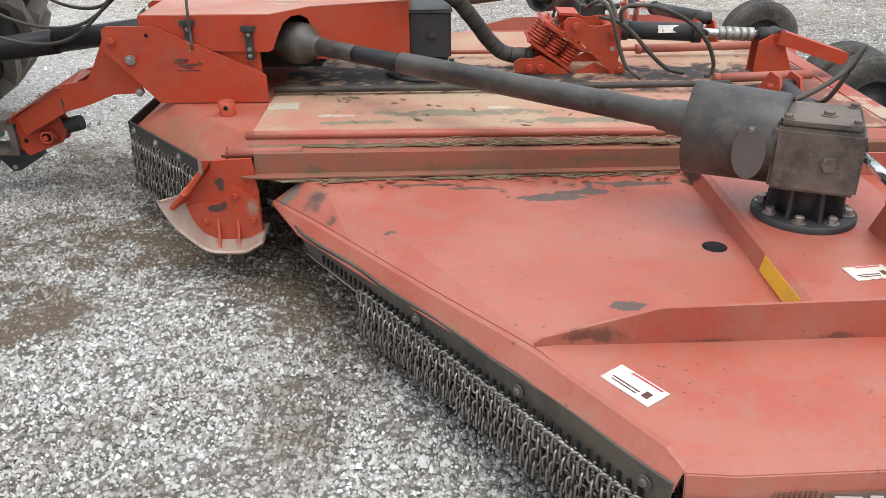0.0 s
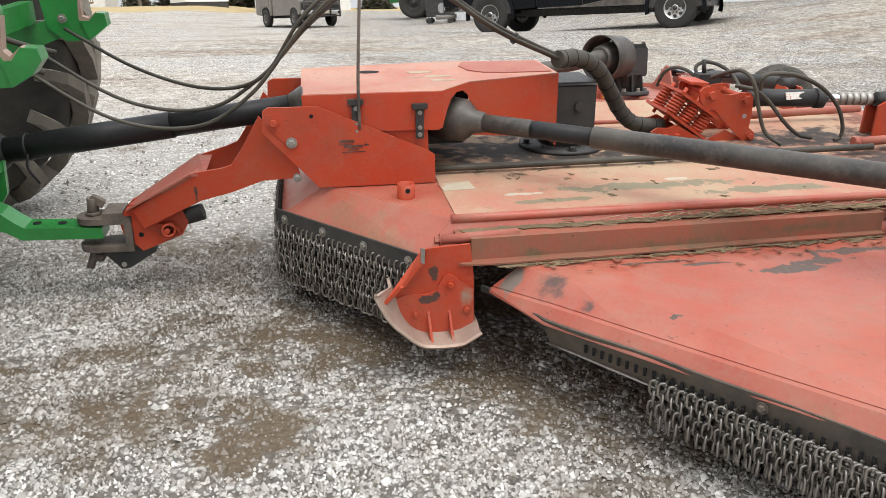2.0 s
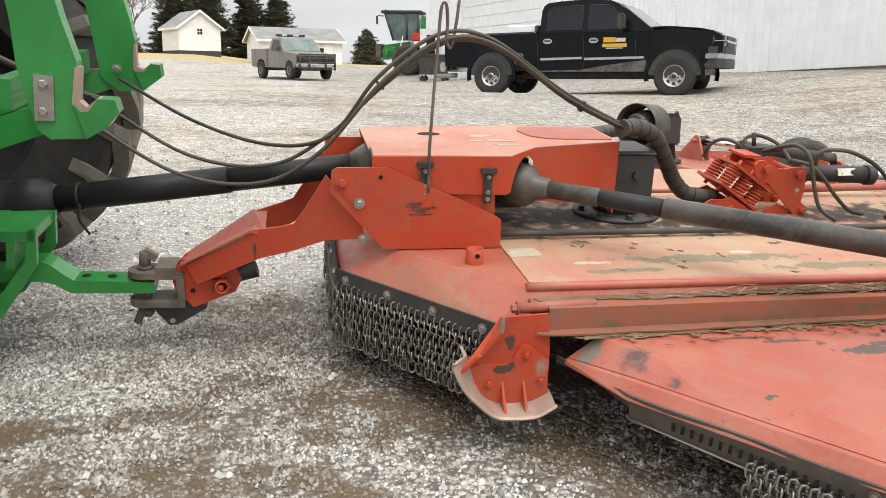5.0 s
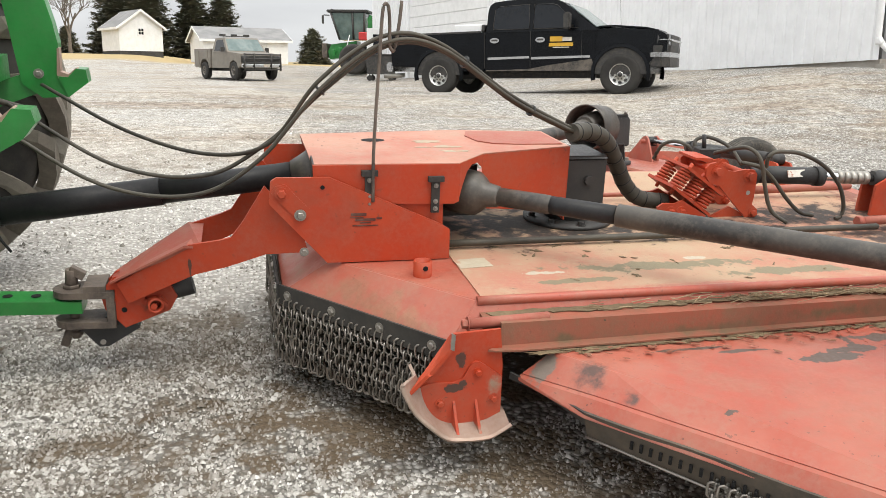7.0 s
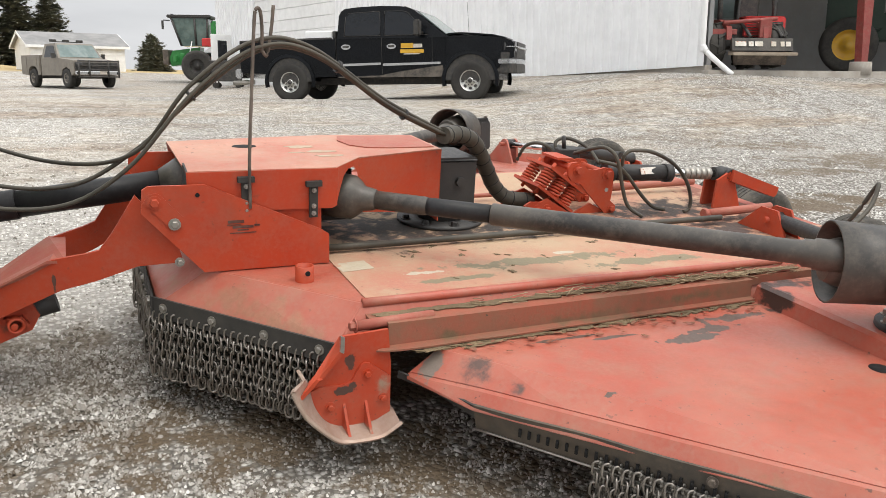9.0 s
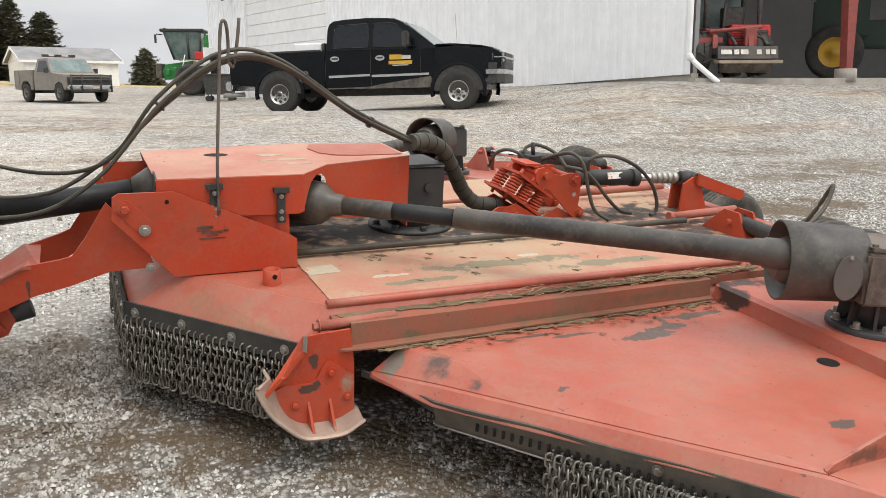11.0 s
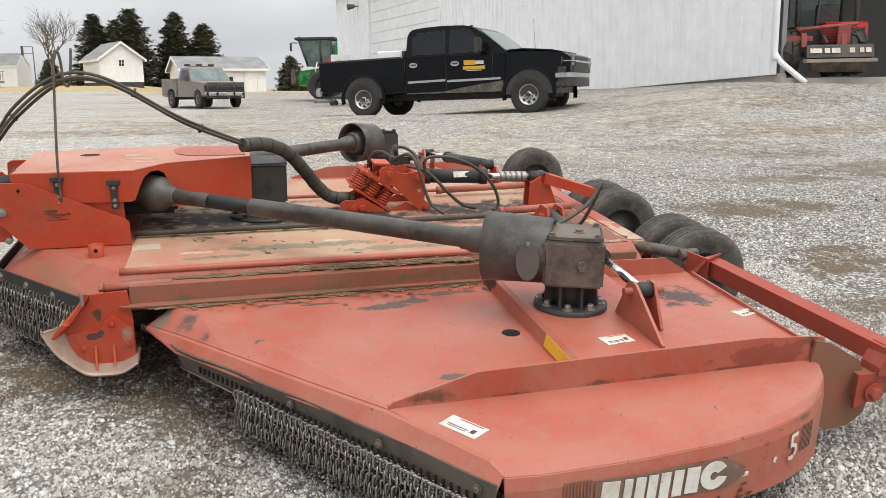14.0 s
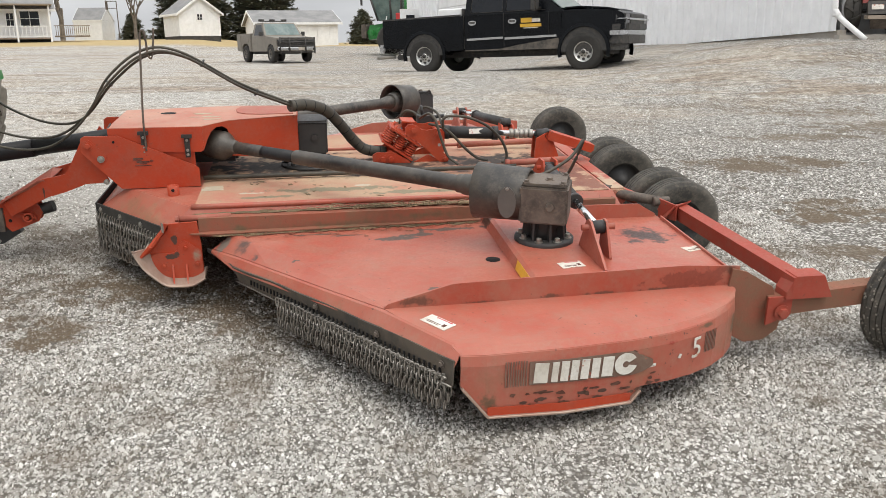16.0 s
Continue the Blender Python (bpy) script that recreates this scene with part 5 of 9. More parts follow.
# lift cylinder towards the wheels
cyl = new("lift_cylinder")
cyl.parent = mower
cyl.empty_display_size = 0.1
tagged(cyl, "black hydraulic lift cylinder with red post")
pa, pb = Vector((0.835, 1.13, 0.772)), Vector((1.545, 1.07, 0.752))
dv = (pb - pa).normalized()
b = bmn()
rod(b, pa, pa + dv * 0.34, 0.042, 20)
rod(b, pa + dv * 0.32, pa + dv * 0.36, 0.048, 20)
rod(b, pa - dv * 0.03, pa + dv * 0.02, 0.048, 20)
part("barrel", b, M_BLACK, cyl)
b = bmn()
box(b, pa + dv * 0.2 + Vector((0, -0.0385, 0.018)), (0.1, 0.004, 0.035), Matrix.Rotation(0.08, 3, "Z") @ Matrix.Rotation(-0.43, 3, "X"))
part("decal", b, M_WHITE, cyl)
b = bmn()
rod(b, pa + dv * 0.35, pb, 0.02, 16)
part("piston_rod", b, M_CHROME, cyl, "bright chrome rod")
b = bmn()
for k in range(5):
    h = 0.44 + 0.034 * k
    rings(b, [(pa + dv * h, dv, 0.024), (pa + dv * (h + 0.004), dv, 0.032), (pa + dv * (h + 0.028), dv, 0.032), (pa + dv * (h + 0.031), dv, 0.024)], 18)
part("stroke_stop", b, M_STEEL, cyl, "stack of steel stroke stops")
b = bmn()
rod(b, pb - Vector((0, 0.05, 0)), pb + Vector((0, 0.05, 0)), 0.034, 18)
rod(b, pb - dv * 0.08, pb, 0.036, 16)
part("rod_eye", b, M_BLACK, cyl)
for y in (1.02, 1.11):
    b = bmn()
    xz(b, [(1.44, 0.5), (1.45, 0.73), (1.53, 0.775), (1.57, 0.72), (1.66, 0.5)], y, 0.014)
    part("post_plate", b, M_RED, cyl, "", 0.003)
b = bmn()
prism(b, [(1.53, 1.0, 0.725), (1.54, 1.0, 0.785), (1.87, 1.0, 0.678), (1.865, 1.0, 0.64), (1.845, 1.0, 0.625)], (0, 0.12, 0))
part("lever", b, M_RED, cyl, "red box lever", 0.006)

# lift posts for the fold cylinders
for f in ((lambda p: tuple(p)), mirror_y):
    b = bmn()
    for dx in (-0.045, 0.04):
        prism(b, [f((1.4 + dx, 0.75, 0.57)), f((1.4 + dx, 0.6, 0.7)), f((1.4 + dx, 0.5, 0.7)), f((1.4 + dx, 0.42, 0.57))], (0.012, 0, 0))
    rod(b, f((1.33, 0.55, 0.645)), f((1.47, 0.55, 0.645)), 0.016)
    part("fold_post", b, M_RED, mower, "red post holding the fold cylinder", 0.003)

# rock shaft, wheel arms and wheels at the rear
b = bmn()
box(b, (1.79, YC, 0.51), (0.105, 2 * YC - 0.58, 0.105))
part("rock_shaft", b, M_ROCK, mower, "red square rock shaft with pale mud on its end", 0.01, 2)


def tyre_mesh(r, w, hub, tread):
    b = bmn()
    prof = [(hub, -w * 0.42), (r * 0.8, -w * 0.5), (r * 0.92, -w * 0.47), (r * 0.985, -w * 0.36)]
    for k in range(tread):
        h = -w * 0.3 + w * 0.6 * (k + 0.5) / tread
        g = w * 0.3 / tread
        prof += [(r, h - g * 0.85), (r, h + g * 0.7), (r * 0.95, h + g * 0.75), (r * 0.95, h + g)]
    prof += [(r * 0.985, w * 0.36), (r * 0.92, w * 0.47), (r * 0.8, w * 0.5), (hub, w * 0.42)]
    lathe(b, (0, 0, 0), (0, 1, 0), prof, 56, False)
    for fc in b.faces:
        fc.smooth = all(v.co.xz.length < r * 0.95 for v in fc.verts)
    return mesh_of("tyre", b)


def rim_mesh(hub, w):
    b = bmn()
    lathe(b, (0, 0, 0), (0, 1, 0), [(hub * 1.04, -w * 0.44), (hub * 0.93, -w * 0.4), (hub * 0.9, -w * 0.12), (hub * 0.5, -w * 0.2), (hub * 0.42, -w * 0.3), (hub * 0.3, -w * 0.3), (hub * 0.28, -w * 0.42), (0.001, -w * 0.42)], 32, False)
    lathe(b, (0, 0, 0), (0, 1, 0), [(hub * 1.04, w * 0.44), (hub * 0.93, w * 0.4), (hub * 0.9, w * 0.1), (0.001, w * 0.1)], 32, False)
    return mesh_of("rim", b)


T_MESH, R_MESH = tyre_mesh(0.276, 0.2, 0.15, 4), rim_mesh(0.15, 0.19)


def mower_wheel(x, y, z=0.31, turn=0.0):
    w = new("wheel")
    w.parent = mower
    w.matrix_local = Matrix.Translation((x, y, z)) @ Matrix.Rotation(turn, 4, "Z")
    w.empty_display_size = 0.1
    tagged(w, "weathered black transport wheel on the gravel")
    part("tyre", T_MESH, M_TYRE_DUST, w)
    part("rim", R_MESH, M_BLACK, w)
    return w


for y in (0.5, 0.79, 1.55, 1.83):
    mower_wheel(2.29, y, 0.27)
tail = mower_wheel(2.83, -1.06, turn=0.42)
mower_wheel(2.33, 3.36, 0.25, turn=0.05)
# bits of gravel pressed into the tail tyre
b = bmn()
rnd = random.Random(31)
for i in range(130):
    a, h = rnd.uniform(1.9, 4.6), rnd.uniform(-0.09, 0.09)
    c0 = Vector((math.cos(a), 0, math.sin(a))) * (0.276 - 0.25 * h * h / 0.1 * 0.4) + Vector((0, h, 0))
    r = rnd.uniform(0.003, 0.008)
    bmesh.ops.create_icosphere(b, subdivisions=1, radius=r, matrix=Matrix.Translation(c0) @ Euler((rnd.random() * 3, rnd.random() * 3, 0)).to_matrix().to_4x4() @ Matrix.Diagonal((1.2, 0.8, 0.9, 1)))
tagged(part("stuck_gravel", b, M_LUG, tail, "pale gravel pressed into the tread"), kind="stuff")
for y in (0.645, 1.69):
    b = bmn()
    hose(b, [(1.78, y, 0.5), (2.02, y, 0.4), (2.29, y, 0.27)], 0.04, 8, 4)
    rod(b, (2.29, y - 0.2, 0.27), (2.29, y + 0.2, 0.27), 0.03)
    part("wheel_arm", b, M_ROCK, mower)

def far_low(p):
    """Mirrored to the far side and lowered with the drooping wing."""
    x, y, z = mirror_y(p)
    return (x - 0.1, y, z - 0.06 - 0.12 * max(0.0, y - 2.1))


for f in ((lambda p: tuple(p)), far_low):
    near = f((0, 0, 0))[1] == 0
    s = 1 if near else -1
    # rear outer bracket, tail beam, cross arm
    b = bmn()
    pts = [(1.84, 0.42), (1.855, 0.535), (1.93, 0.515), (2.03, 0.455), (2.075, 0.43), (2.09, 0.39), (2.15, 0.3), (2.13, 0.2), (2.06, 0.15), (1.96, 0.145), (1.86, 0.2)]
    prism(b, [f((x, -1.075 + 0.03 * (x - 1.84), z)) for x, z in pts], (0, 0.014 * s, 0))
    br = part("tail_bracket", b, M_BEAM, mower, "brown rusty rear bracket", 0.003)
    b = bmn()
    rod(b, f((2.108, -1.125, 0.315)), f((2.108, -0.98, 0.315)), 0.02, 12)
    bolt(b, f((2.108, -1.125, 0.315)), (0, -s, 0), 0.026, 0.022)
    part("pivot_bolt", b, M_ARM, br)
    b = bmn()
    prism(b, [f(q) for q in ((2.035, -1.115, 0.392), (2.035, -1.115, 0.25), (2.135, -1.115, 0.285), (2.16, -1.115, 0.3), (2.16, -1.115, 0.392))], (0, 0.012 * s, 0))
    part("pivot_ear", b, M_ARM, br, "", 0.003)
    b = bmn()
    a, c = Vector(f((2.05, -1.1, 0.335))), Vector(f((2.62 if near else 2.15, -1.07, 0.362)))
    prism(b, [a + Vector((0, 0, 0.05)), a - Vector((0, 0, 0.05)), c - Vector((0, 0, 0.05)), c + Vector((0, 0, 0.05))], (0, 0.09 * s, 0))
    part("tail_beam", b, M_BEAM, mower, "rusty red tail-wheel beam", 0.006)
    if near:
        b = bmn()
        prism(b, [(2.57, -1.1, 0.4), (2.7, -1.1, 0.44), (2.87, -1.1, 0.44), (2.87, -1.1, 0.395), (2.71, -1.1, 0.395), (2.6, -1.1, 0.32)], (0, 0.1, 0))
        part("caster_fork", b, M_BEAM, mower, "", 0.008)
    # square tube with bevelled shoulders
    b = bmn()
    a, c = Vector(f((2.125, 0.1, 0.455))), Vector(f((2.185, -1.13, 0.455)))
    d = (c - a).normalized()
    u = Vector((d.y, -d.x, 0)).normalized() * 0.044
    zz = Vector((0, 0, 0.04))
    prism(b, [a + u + zz, a - u + zz, a - u - zz, a + u - zz], c - a)
    part("cross_arm", b, M_ARM, mower, "dusty red square-tube arm", 0.018, 3)
    b = bmn()
    prism(b, [f(q) for q in ((2.05, 0.02, 0.505), (2.2, 0.12, 0.508), (2.2, 0.2, 0.47), (2.02, 0.2, 0.44), (2.0, 0.06, 0.41))], (0, 0, 0.008))
    prism(b, [f(q) for q in ((1.99, 0.12, 0.42), (2.06, 0.02, 0.42), (2.06, 0.02, 0.515), (1.99, 0.12, 0.535))], (0.01, 0.006 * s, 0))
    part("arm_bracket", b, M_ARM, mower, "", 0.003)
    b = bmn()
    prism(b, [f(q) for q in ((2.155, -1.13, 0.5), (2.3, -1.13, 0.5), (2.355, -1.13, 0.385), (2.115, -1.13, 0.385), (2.115, -1.13, 0.42))], (0, 0.1 * s, 0))
    part("elbow", b, M_ARM, mower, "dusty red gusset where the arm meets the beam", 0.006)
    b = bmn()
    rod(b, f((1.66, 0.42, 0.53)), f((2.0, 0.15, 0.51)), 0.03)
    rod(b, f((1.66, 0.42, 0.53)), f((1.76, 0.34, 0.525)), 0.042)
    rod(b, f((1.96, 0.14, 0.51)), f((2.06, 0.14, 0.51)), 0.03)
    bolt(b, f((2.03, 0.1, 0.51)), (0, -s, 0), 0.016, 0.02)
    part("turnbuckle", b, M_CAST, mower, "greasy brown turnbuckle link")

# hydraulic hoses, conduit and holder rod
b = bmn()
hose(b, [(-1.073, 0.63, 0.81), (-1.072, 0.635, 1.0), (-1.055, 0.65, 1.3), (-1.045, 0.66, 1.46), (-1.037, 0.665, 1.505), (-1.022, 0.67, 1.5), (-1.015, 0.675, 1.44), (-1.015, 0.68, 1.365)], 0.0062, 8, 6)
hose(b, [(-1.015, 0.68, 1.365), (-0.995, 0.69, 1.35), (-0.978, 0.695, 1.44), (-0.97, 0.695, 1.52)], 0.0062, 8, 5)
part("hose_holder", b, M_CAST, mower, "bent steel rod holding up the hoses")
for i, (dy, dz, dx) in enumerate(((0, 0, 0), (0.025, -0.012, 0.01), (0.012, 0.02, -0.012))):
    b = bmn()
    front = [(-2.42, 1.02, 1.04), (-2.05, 0.9, 0.83), (-1.72, 0.82, 0.8), (-1.48, 0.75, 0.94)] if i < 2 else [(-2.36, 1.62, 1.1), (-2.0, 1.26, 0.97), (-1.68, 1.0, 0.92), (-1.44, 0.82, 0.99)]
    if i == 1:
        front = [(x + 0.04, y + 0.1, z + 0.05) for x, y, z in front]
    hose(b, front + [(-1.25 + dx, 0.7 + dy, 1.215 + dz), (-1.03 + dx, 0.68 + dy, 1.375 + dz), (-0.82 + dx, 0.7 + dy, 1.36 + dz), (-0.5 + dx, 0.78 + dy, 1.16 + dz), (-0.2, 0.87 + dy, 1.02 + dz * 0.5)], 0.0078, 8, 8)
    part("hydraulic_hose", b, M_HOSE, mower, "long grey-black hydraulic hose")
for q, dd in (((-1.26, 0.72, 1.2), (0.75, 0.1, 0.7)), ((-0.72, 0.75, 1.31), (0.8, 0.2, -0.45)), ((-0.42, 0.82, 1.12), (0.7, 0.25, -0.4))):
    b = bmn()
    dd = Vector(dd).normalized()
    rings(b, [(Vector(q), dd, 0.024), (Vector(q) + dd * 0.008, dd, 0.024)], 12)
    part("cable_tie", b, M_BLACK, mower, "black plastic cable tie")
b = bmn()
line = [(-0.215, 0.87, 1.02), (-0.1, 0.95, 1.01), (0.02, 1.04, 0.95), (0.12, 1.12, 0.83), (0.2, 1.17, 0.72), (0.28, 1.18, 0.655), (0.42, 1.17, 0.635)]
hose(b, line, 0.037, 14, 8)
conduit = part("hose_sleeve", b, M_HOSE, mower, "grey spiral-wrapped hose sleeve")
b = bmn()
sp = spline(line, 14)
for i in range(3, len(sp) - 2, 7):
    d = sp[i + 1] - sp[i - 1]
    rings(b, [(sp[i] - d * 0.15, d, 0.0375), (sp[i], d, 0.0395), (sp[i] + d * 0.15, d, 0.0375)], 14)
tagged(part("sleeve_wrap", b, M_SHAFT_D, conduit), kind="stuff")
for pts in ([(0.79, 0.97, 0.84), (0.782, 0.955, 0.885), (0.8, 0.95, 0.91), (0.841, 0.95, 0.917), (0.95, 0.95, 0.905), (1.082, 0.95, 0.846), (1.18, 0.95, 0.754), (1.224, 0.95, 0.66), (1.221, 0.95, 0.605), (1.19, 0.95, 0.592)],
            [(0.66, 1.2, 0.86), (0.68, 1.08, 0.905), (0.7, 1.0, 0.925), (0.726, 0.95, 0.9), (0.745, 0.93, 0.845), (0.773, 0.93, 0.755), (0.815, 0.92, 0.65), (0.88, 0.88, 0.6)],
            [(0.7, 1.04, 0.85), (0.777, 1.0, 0.835), (0.852, 1.0, 0.782), (0.949, 1.0, 0.68), (1.03, 1.0, 0.615), (1.105, 1.0, 0.595)],
            [(0.56, 1.6, 0.75), (0.58, 1.56, 0.83), (0.62, 1.5, 0.86), (0.67, 1.44, 0.84), (0.69, 1.38, 0.79)],
            [(0.7, 1.35, 0.78), (0.68, 1.42, 0.87), (0.74, 1.4, 0.9), (0.8, 1.3, 0.87), (0.82, 1.2, 0.8)],
            [(1.4, 0.56, 0.66), (1.42, 0.36, 0.655), (1.425, 0.22, 0.68), (1.452, 0.15, 0.79), (1.474, 0.11, 0.895), (1.462, 0.085, 0.912), (1.39, 0.05, 0.83), (1.26, 0.02, 0.76), (1.16, 0.0, 0.735)]):
    b = bmn()
    hose(b, pts, 0.0095, 8, 7)
    part("hydraulic_hose", b, M_HOSE, mower, "curved black hydraulic hose")
b = bmn()
box(b, (0.72, 1.36, 0.82), (0.12, 0.07, 0.07))
rod(b, (0.7, 1.36, 0.85), (0.69, 1.36, 0.92), 0.011)
rod(b, (0.76, 1.37, 0.83), (0.86, 1.4, 0.835), 0.014)
rod(b, (0.78, 1.33, 0.84), (0.8, 1.28, 0.85), 0.011)
part("valve_block", b, M_BLACK, mower, "black hydraulic valve block", 0.004)

# main drive shaft to the tractor
p0, p1 = Vector((-1.26, 1.05, 0.83)), Vector((-2.62, 1.2, 0.635))
d = (p1 - p0).normalized()
L = (p1 - p0).length
b = bmn()
rings(b, [(p0 + d * h, d, 0.052) for h in (0.05, 0.62)], 22)
part("main_shaft", b, M_SHAFT_D, mower, "glossy black main driveshaft guard")
b = bmn()
rings(b, [(p0 + d * h, d, 0.057) for h in (0.6, L - 0.02)], 22)
part("main_shaft_tube", b, M_SHAFT_D, mower, "glossy black main driveshaft tube")
b = bmn()
rings(b, [(p0 + d * h, d, r) for h, r in ((L - 0.06, 0.058), (L - 0.04, 0.075), (L + 0.0, 0.1), (L + 0.08, 0.112), (L + 0.11, 0.1), (L + 0.13, 0.106), (L + 0.24, 0.108), (L + 0.26, 0.1), (L + 0.28, 0.107), (L + 0.45, 0.11))], 28)
part("joint_guard", b, M_SHAFT_D, mower, "black rubber joint guard")
b = bmn()
rings(b, [(p0 + d * h, d, r) for h, r in ((-0.1, 0.09), (-0.06, 0.1), (-0.03, 0.085), (0.0, 0.095), (0.03, 0.08), (0.08, 0.056))], 24)
part("shaft_bell", b, M_SHAFT, mower)
b = bmn()
q = p0 + d * (L - 0.16)
rings(b, [(q, d, 0.06), (q + d * 0.012, d, 0.062)], 20)
hose(b, [q + Vector((0, -0.058, -0.02)), q + Vector((-0.005, -0.07, -0.08)), q + Vector((0.03, -0.06, -0.15))], 0.006, 6, 5)
part("shaft_strap", b, M_SHAFT_D, mower)

# ---- the tractor ----
tractor = thing("tractor", ROOT, "green farm tractor seen from behind, hitched to the mower", "tractor")


def hook(y, out, notch, plate):
    h = new("hitch_arm")
    h.parent = tractor
    h.empty_display_size = 0.1
    tagged(h, "green lift arm with an open hook end")
    b = bmn()
    xz(b, out, y, 0.075)
    part("plate", b, M_GREEN, h, "", 0.014, 3)
    cx = sum(p[0] for p in notch) / len(notch)
    b = bmn()
    xz(b, notch, y - 0.006, 0.05)
    part("worn_edge", b, M_WORN_EDGE, h, "bare worn inside of the hook")
    b = bmn()
    lip = [p for p in out if p[1] < 1.17 and p[0] > -2.33]
    xz(b, lip, y - 0.014, 0.016)
    part("hook_face", b, M_GREEN, h, "", 0.008, 2)
    if plate:
        b = bmn()
        xz(b, [(-2.418, 1.095), (-2.408, 1.245), (-2.348, 1.24), (-2.357, 1.095)], y - 0.012, 0.012)
        wear = part("wear_plate", b, M_STEEL, h, "bolted steel plate", 0.006, 2)
        for x, z in ((-2.379, 1.216), (-2.387, 1.127)):
            b = bmn()
            bolt(b, (x, y - 0.012, z), (0, -1, 0), 0.015, 0.016)
            part("bolt", b, M_STEEL, wear)
    else:
        b = bmn()
        bolt(b, (-2.38, y, 1.14), (0, -1, 0), 0.014, 0.012)
        part("bolt", b, M_STEEL, h)


hook(0.5, [(-2.5, 1.75), (-2.464, 1.414), (-2.46, 1.273), (-2.438, 1.162), (-2.417, 1.064), (-2.378, 1.03), (-2.262, 1.034), (-2.192, 1.075), (-2.152, 1.125), (-2.162, 1.165), (-2.217, 1.168), (-2.248, 1.127), (-2.275, 1.125), (-2.292, 1.151), (-2.274, 1.287), (-2.309, 1.418), (-2.38, 1.75)], [(-2.28, 1.27), (-2.262, 1.27), (-2.275, 1.16), (-2.255, 1.138), (-2.215, 1.172), (-2.2, 1.16), (-2.245, 1.12), (-2.28, 1.12), (-2.3, 1.15)], True)
hook(1.68, [(-2.54, 1.75), (-2.484, 1.357), (-2.451, 1.095), (-2.373, 1.035), (-2.265, 1.04), (-2.179, 1.105), (-2.186, 1.161), (-2.224, 1.164), (-2.261, 1.127), (-2.301, 1.13), (-2.291, 1.269), (-2.306, 1.361), (-2.4, 1.75)], [(-2.296, 1.25), (-2.287, 1.25), (-2.29, 1.15), (-2.26, 1.138), (-2.225, 1.168), (-2.215, 1.16), (-2.255, 1.12), (-2.3, 1.12), (-2.306, 1.14)], False)
b = bmn()
prism(b, [(-3.3, 0.66, 0.72), (-2.38, 0.53, 1.05), (-2.38, 0.53, 1.15), (-3.3, 0.66, 0.86)], (0, 0.06, 0))
part("lower_link", b, M_GREEN, tractor, "green lower lift link", 0.01, 2)
b = bmn()
prism(b, [(-3.3, 1.56, 0.72), (-2.4, 1.7, 1.05), (-2.4, 1.7, 1.15), (-3.3, 1.56, 0.86)], (0, 0.06, 0))
part("lower_link", b, M_GREEN, tractor, "green lower lift link", 0.01, 2)
b = bmn()
prism(b, [(-2.5, 0.55, 1.12), (-2.5, 1.7, 1.12), (-2.5, 1.7, 1.22), (-2.5, 0.55, 1.22)], (-0.06, 0, 0))
part("cross_bar", b, M_GREEN, tractor, "", 0.008)
# drawbar and its support
b = bmn()
side_pts = [(-3.2, 0.47), (-2.672, 0.472), (-2.565, 0.466), (-2.535, 0.45), (-2.49, 0.41), (-2.455, 0.385), (-2.15, 0.37), (-2.15, 0.322), (-2.47, 0.332), (-2.53, 0.37), (-2.577, 0.384), (-3.2, 0.39)]
xz(b, side_pts, YT - 0.06, 0.12)
drawbar = part("drawbar", b, M_GREEN, tractor, "scuffed green drawbar", 0.008, 2)
b = bmn()
for x in (-2.32, -2.42):
    ring = [(x + 0.018 * math.cos(k), YT + 0.018 * math.sin(k), 0.3855 if x < -2.38 else 0.3815) for k in (2 * math.pi * i / 16 for i in range(16))]
    prism(b, ring, (0, 0, 0.0012))
part("hole", b, M_HOLE, drawbar)
b = bmn()
for y in (0.8, 1.08):
    xz(b, [(-3.2, 0.26), (-2.73, 0.26), (-2.7, 0.28), (-2.56, 0.48), (-2.55, 0.62), (-2.58, 0.62), (-2.6, 0.5), (-2.7, 0.37), (-3.2, 0.37)], y, 0.03)
prism(b, [(-3.2, 0.8, 0.26), (-2.73, 0.8, 0.26), (-2.73, 1.11, 0.26), (-3.2, 1.11, 0.26)], (0, 0, 0.03))
prism(b, [(-3.2, 0.8, 0.58), (-2.56, 0.8, 0.58), (-2.56, 1.11, 0.58), (-3.2, 1.11, 0.58)], (0, 0, 0.04))
prism(b, [(-2.64, 0.8, 0.47), (-2.63, 0.8, 0.58), (-2.63, 1.11, 0.58), (-2.64, 1.11, 0.47)], (-0.03, 0, 0))
part("drawbar_support", b, M_GREEN, tractor, "green perforated drawbar support", 0.006)
# axle housing and body
b = bmn()
box(b, (-3.35, YC, 0.95), (0.7, 0.8, 0.7))
rod(b, (-3.45, -0.2, 0.97), (-3.45, 2.5, 0.97), 0.17, 20)
part("axle_housing", b, M_BLACK, tractor, "", 0.03, 2)
b = bmn()
box(b, (-3.6, YC, 1.9), (1.3, 1.3, 1.2))
box(b, (-3.3, YC, 1.45), (0.9, 0.7, 0.25))
part("cab_base", b, M_BLACK, tractor, "", 0.05, 2)
for pts in ([(-2.9, 0.62, 1.45), (-2.65, 0.7, 1.25), (-2.45, 0.95, 1.08), (-2.3, 1.0, 1.0)], [(-2.95, 0.7, 1.5), (-2.7, 0.85, 1.3), (-2.45, 1.1, 1.12), (-2.3, 1.2, 1.05)], [(-2.9, 0.58, 1.3), (-2.62, 0.66, 1.18), (-2.5, 0.9, 1.1)]):
    b = bmn()
    hose(b, pts, 0.012, 8, 6)
    part("hydraulic_hose", b, M_HOSE, tractor)


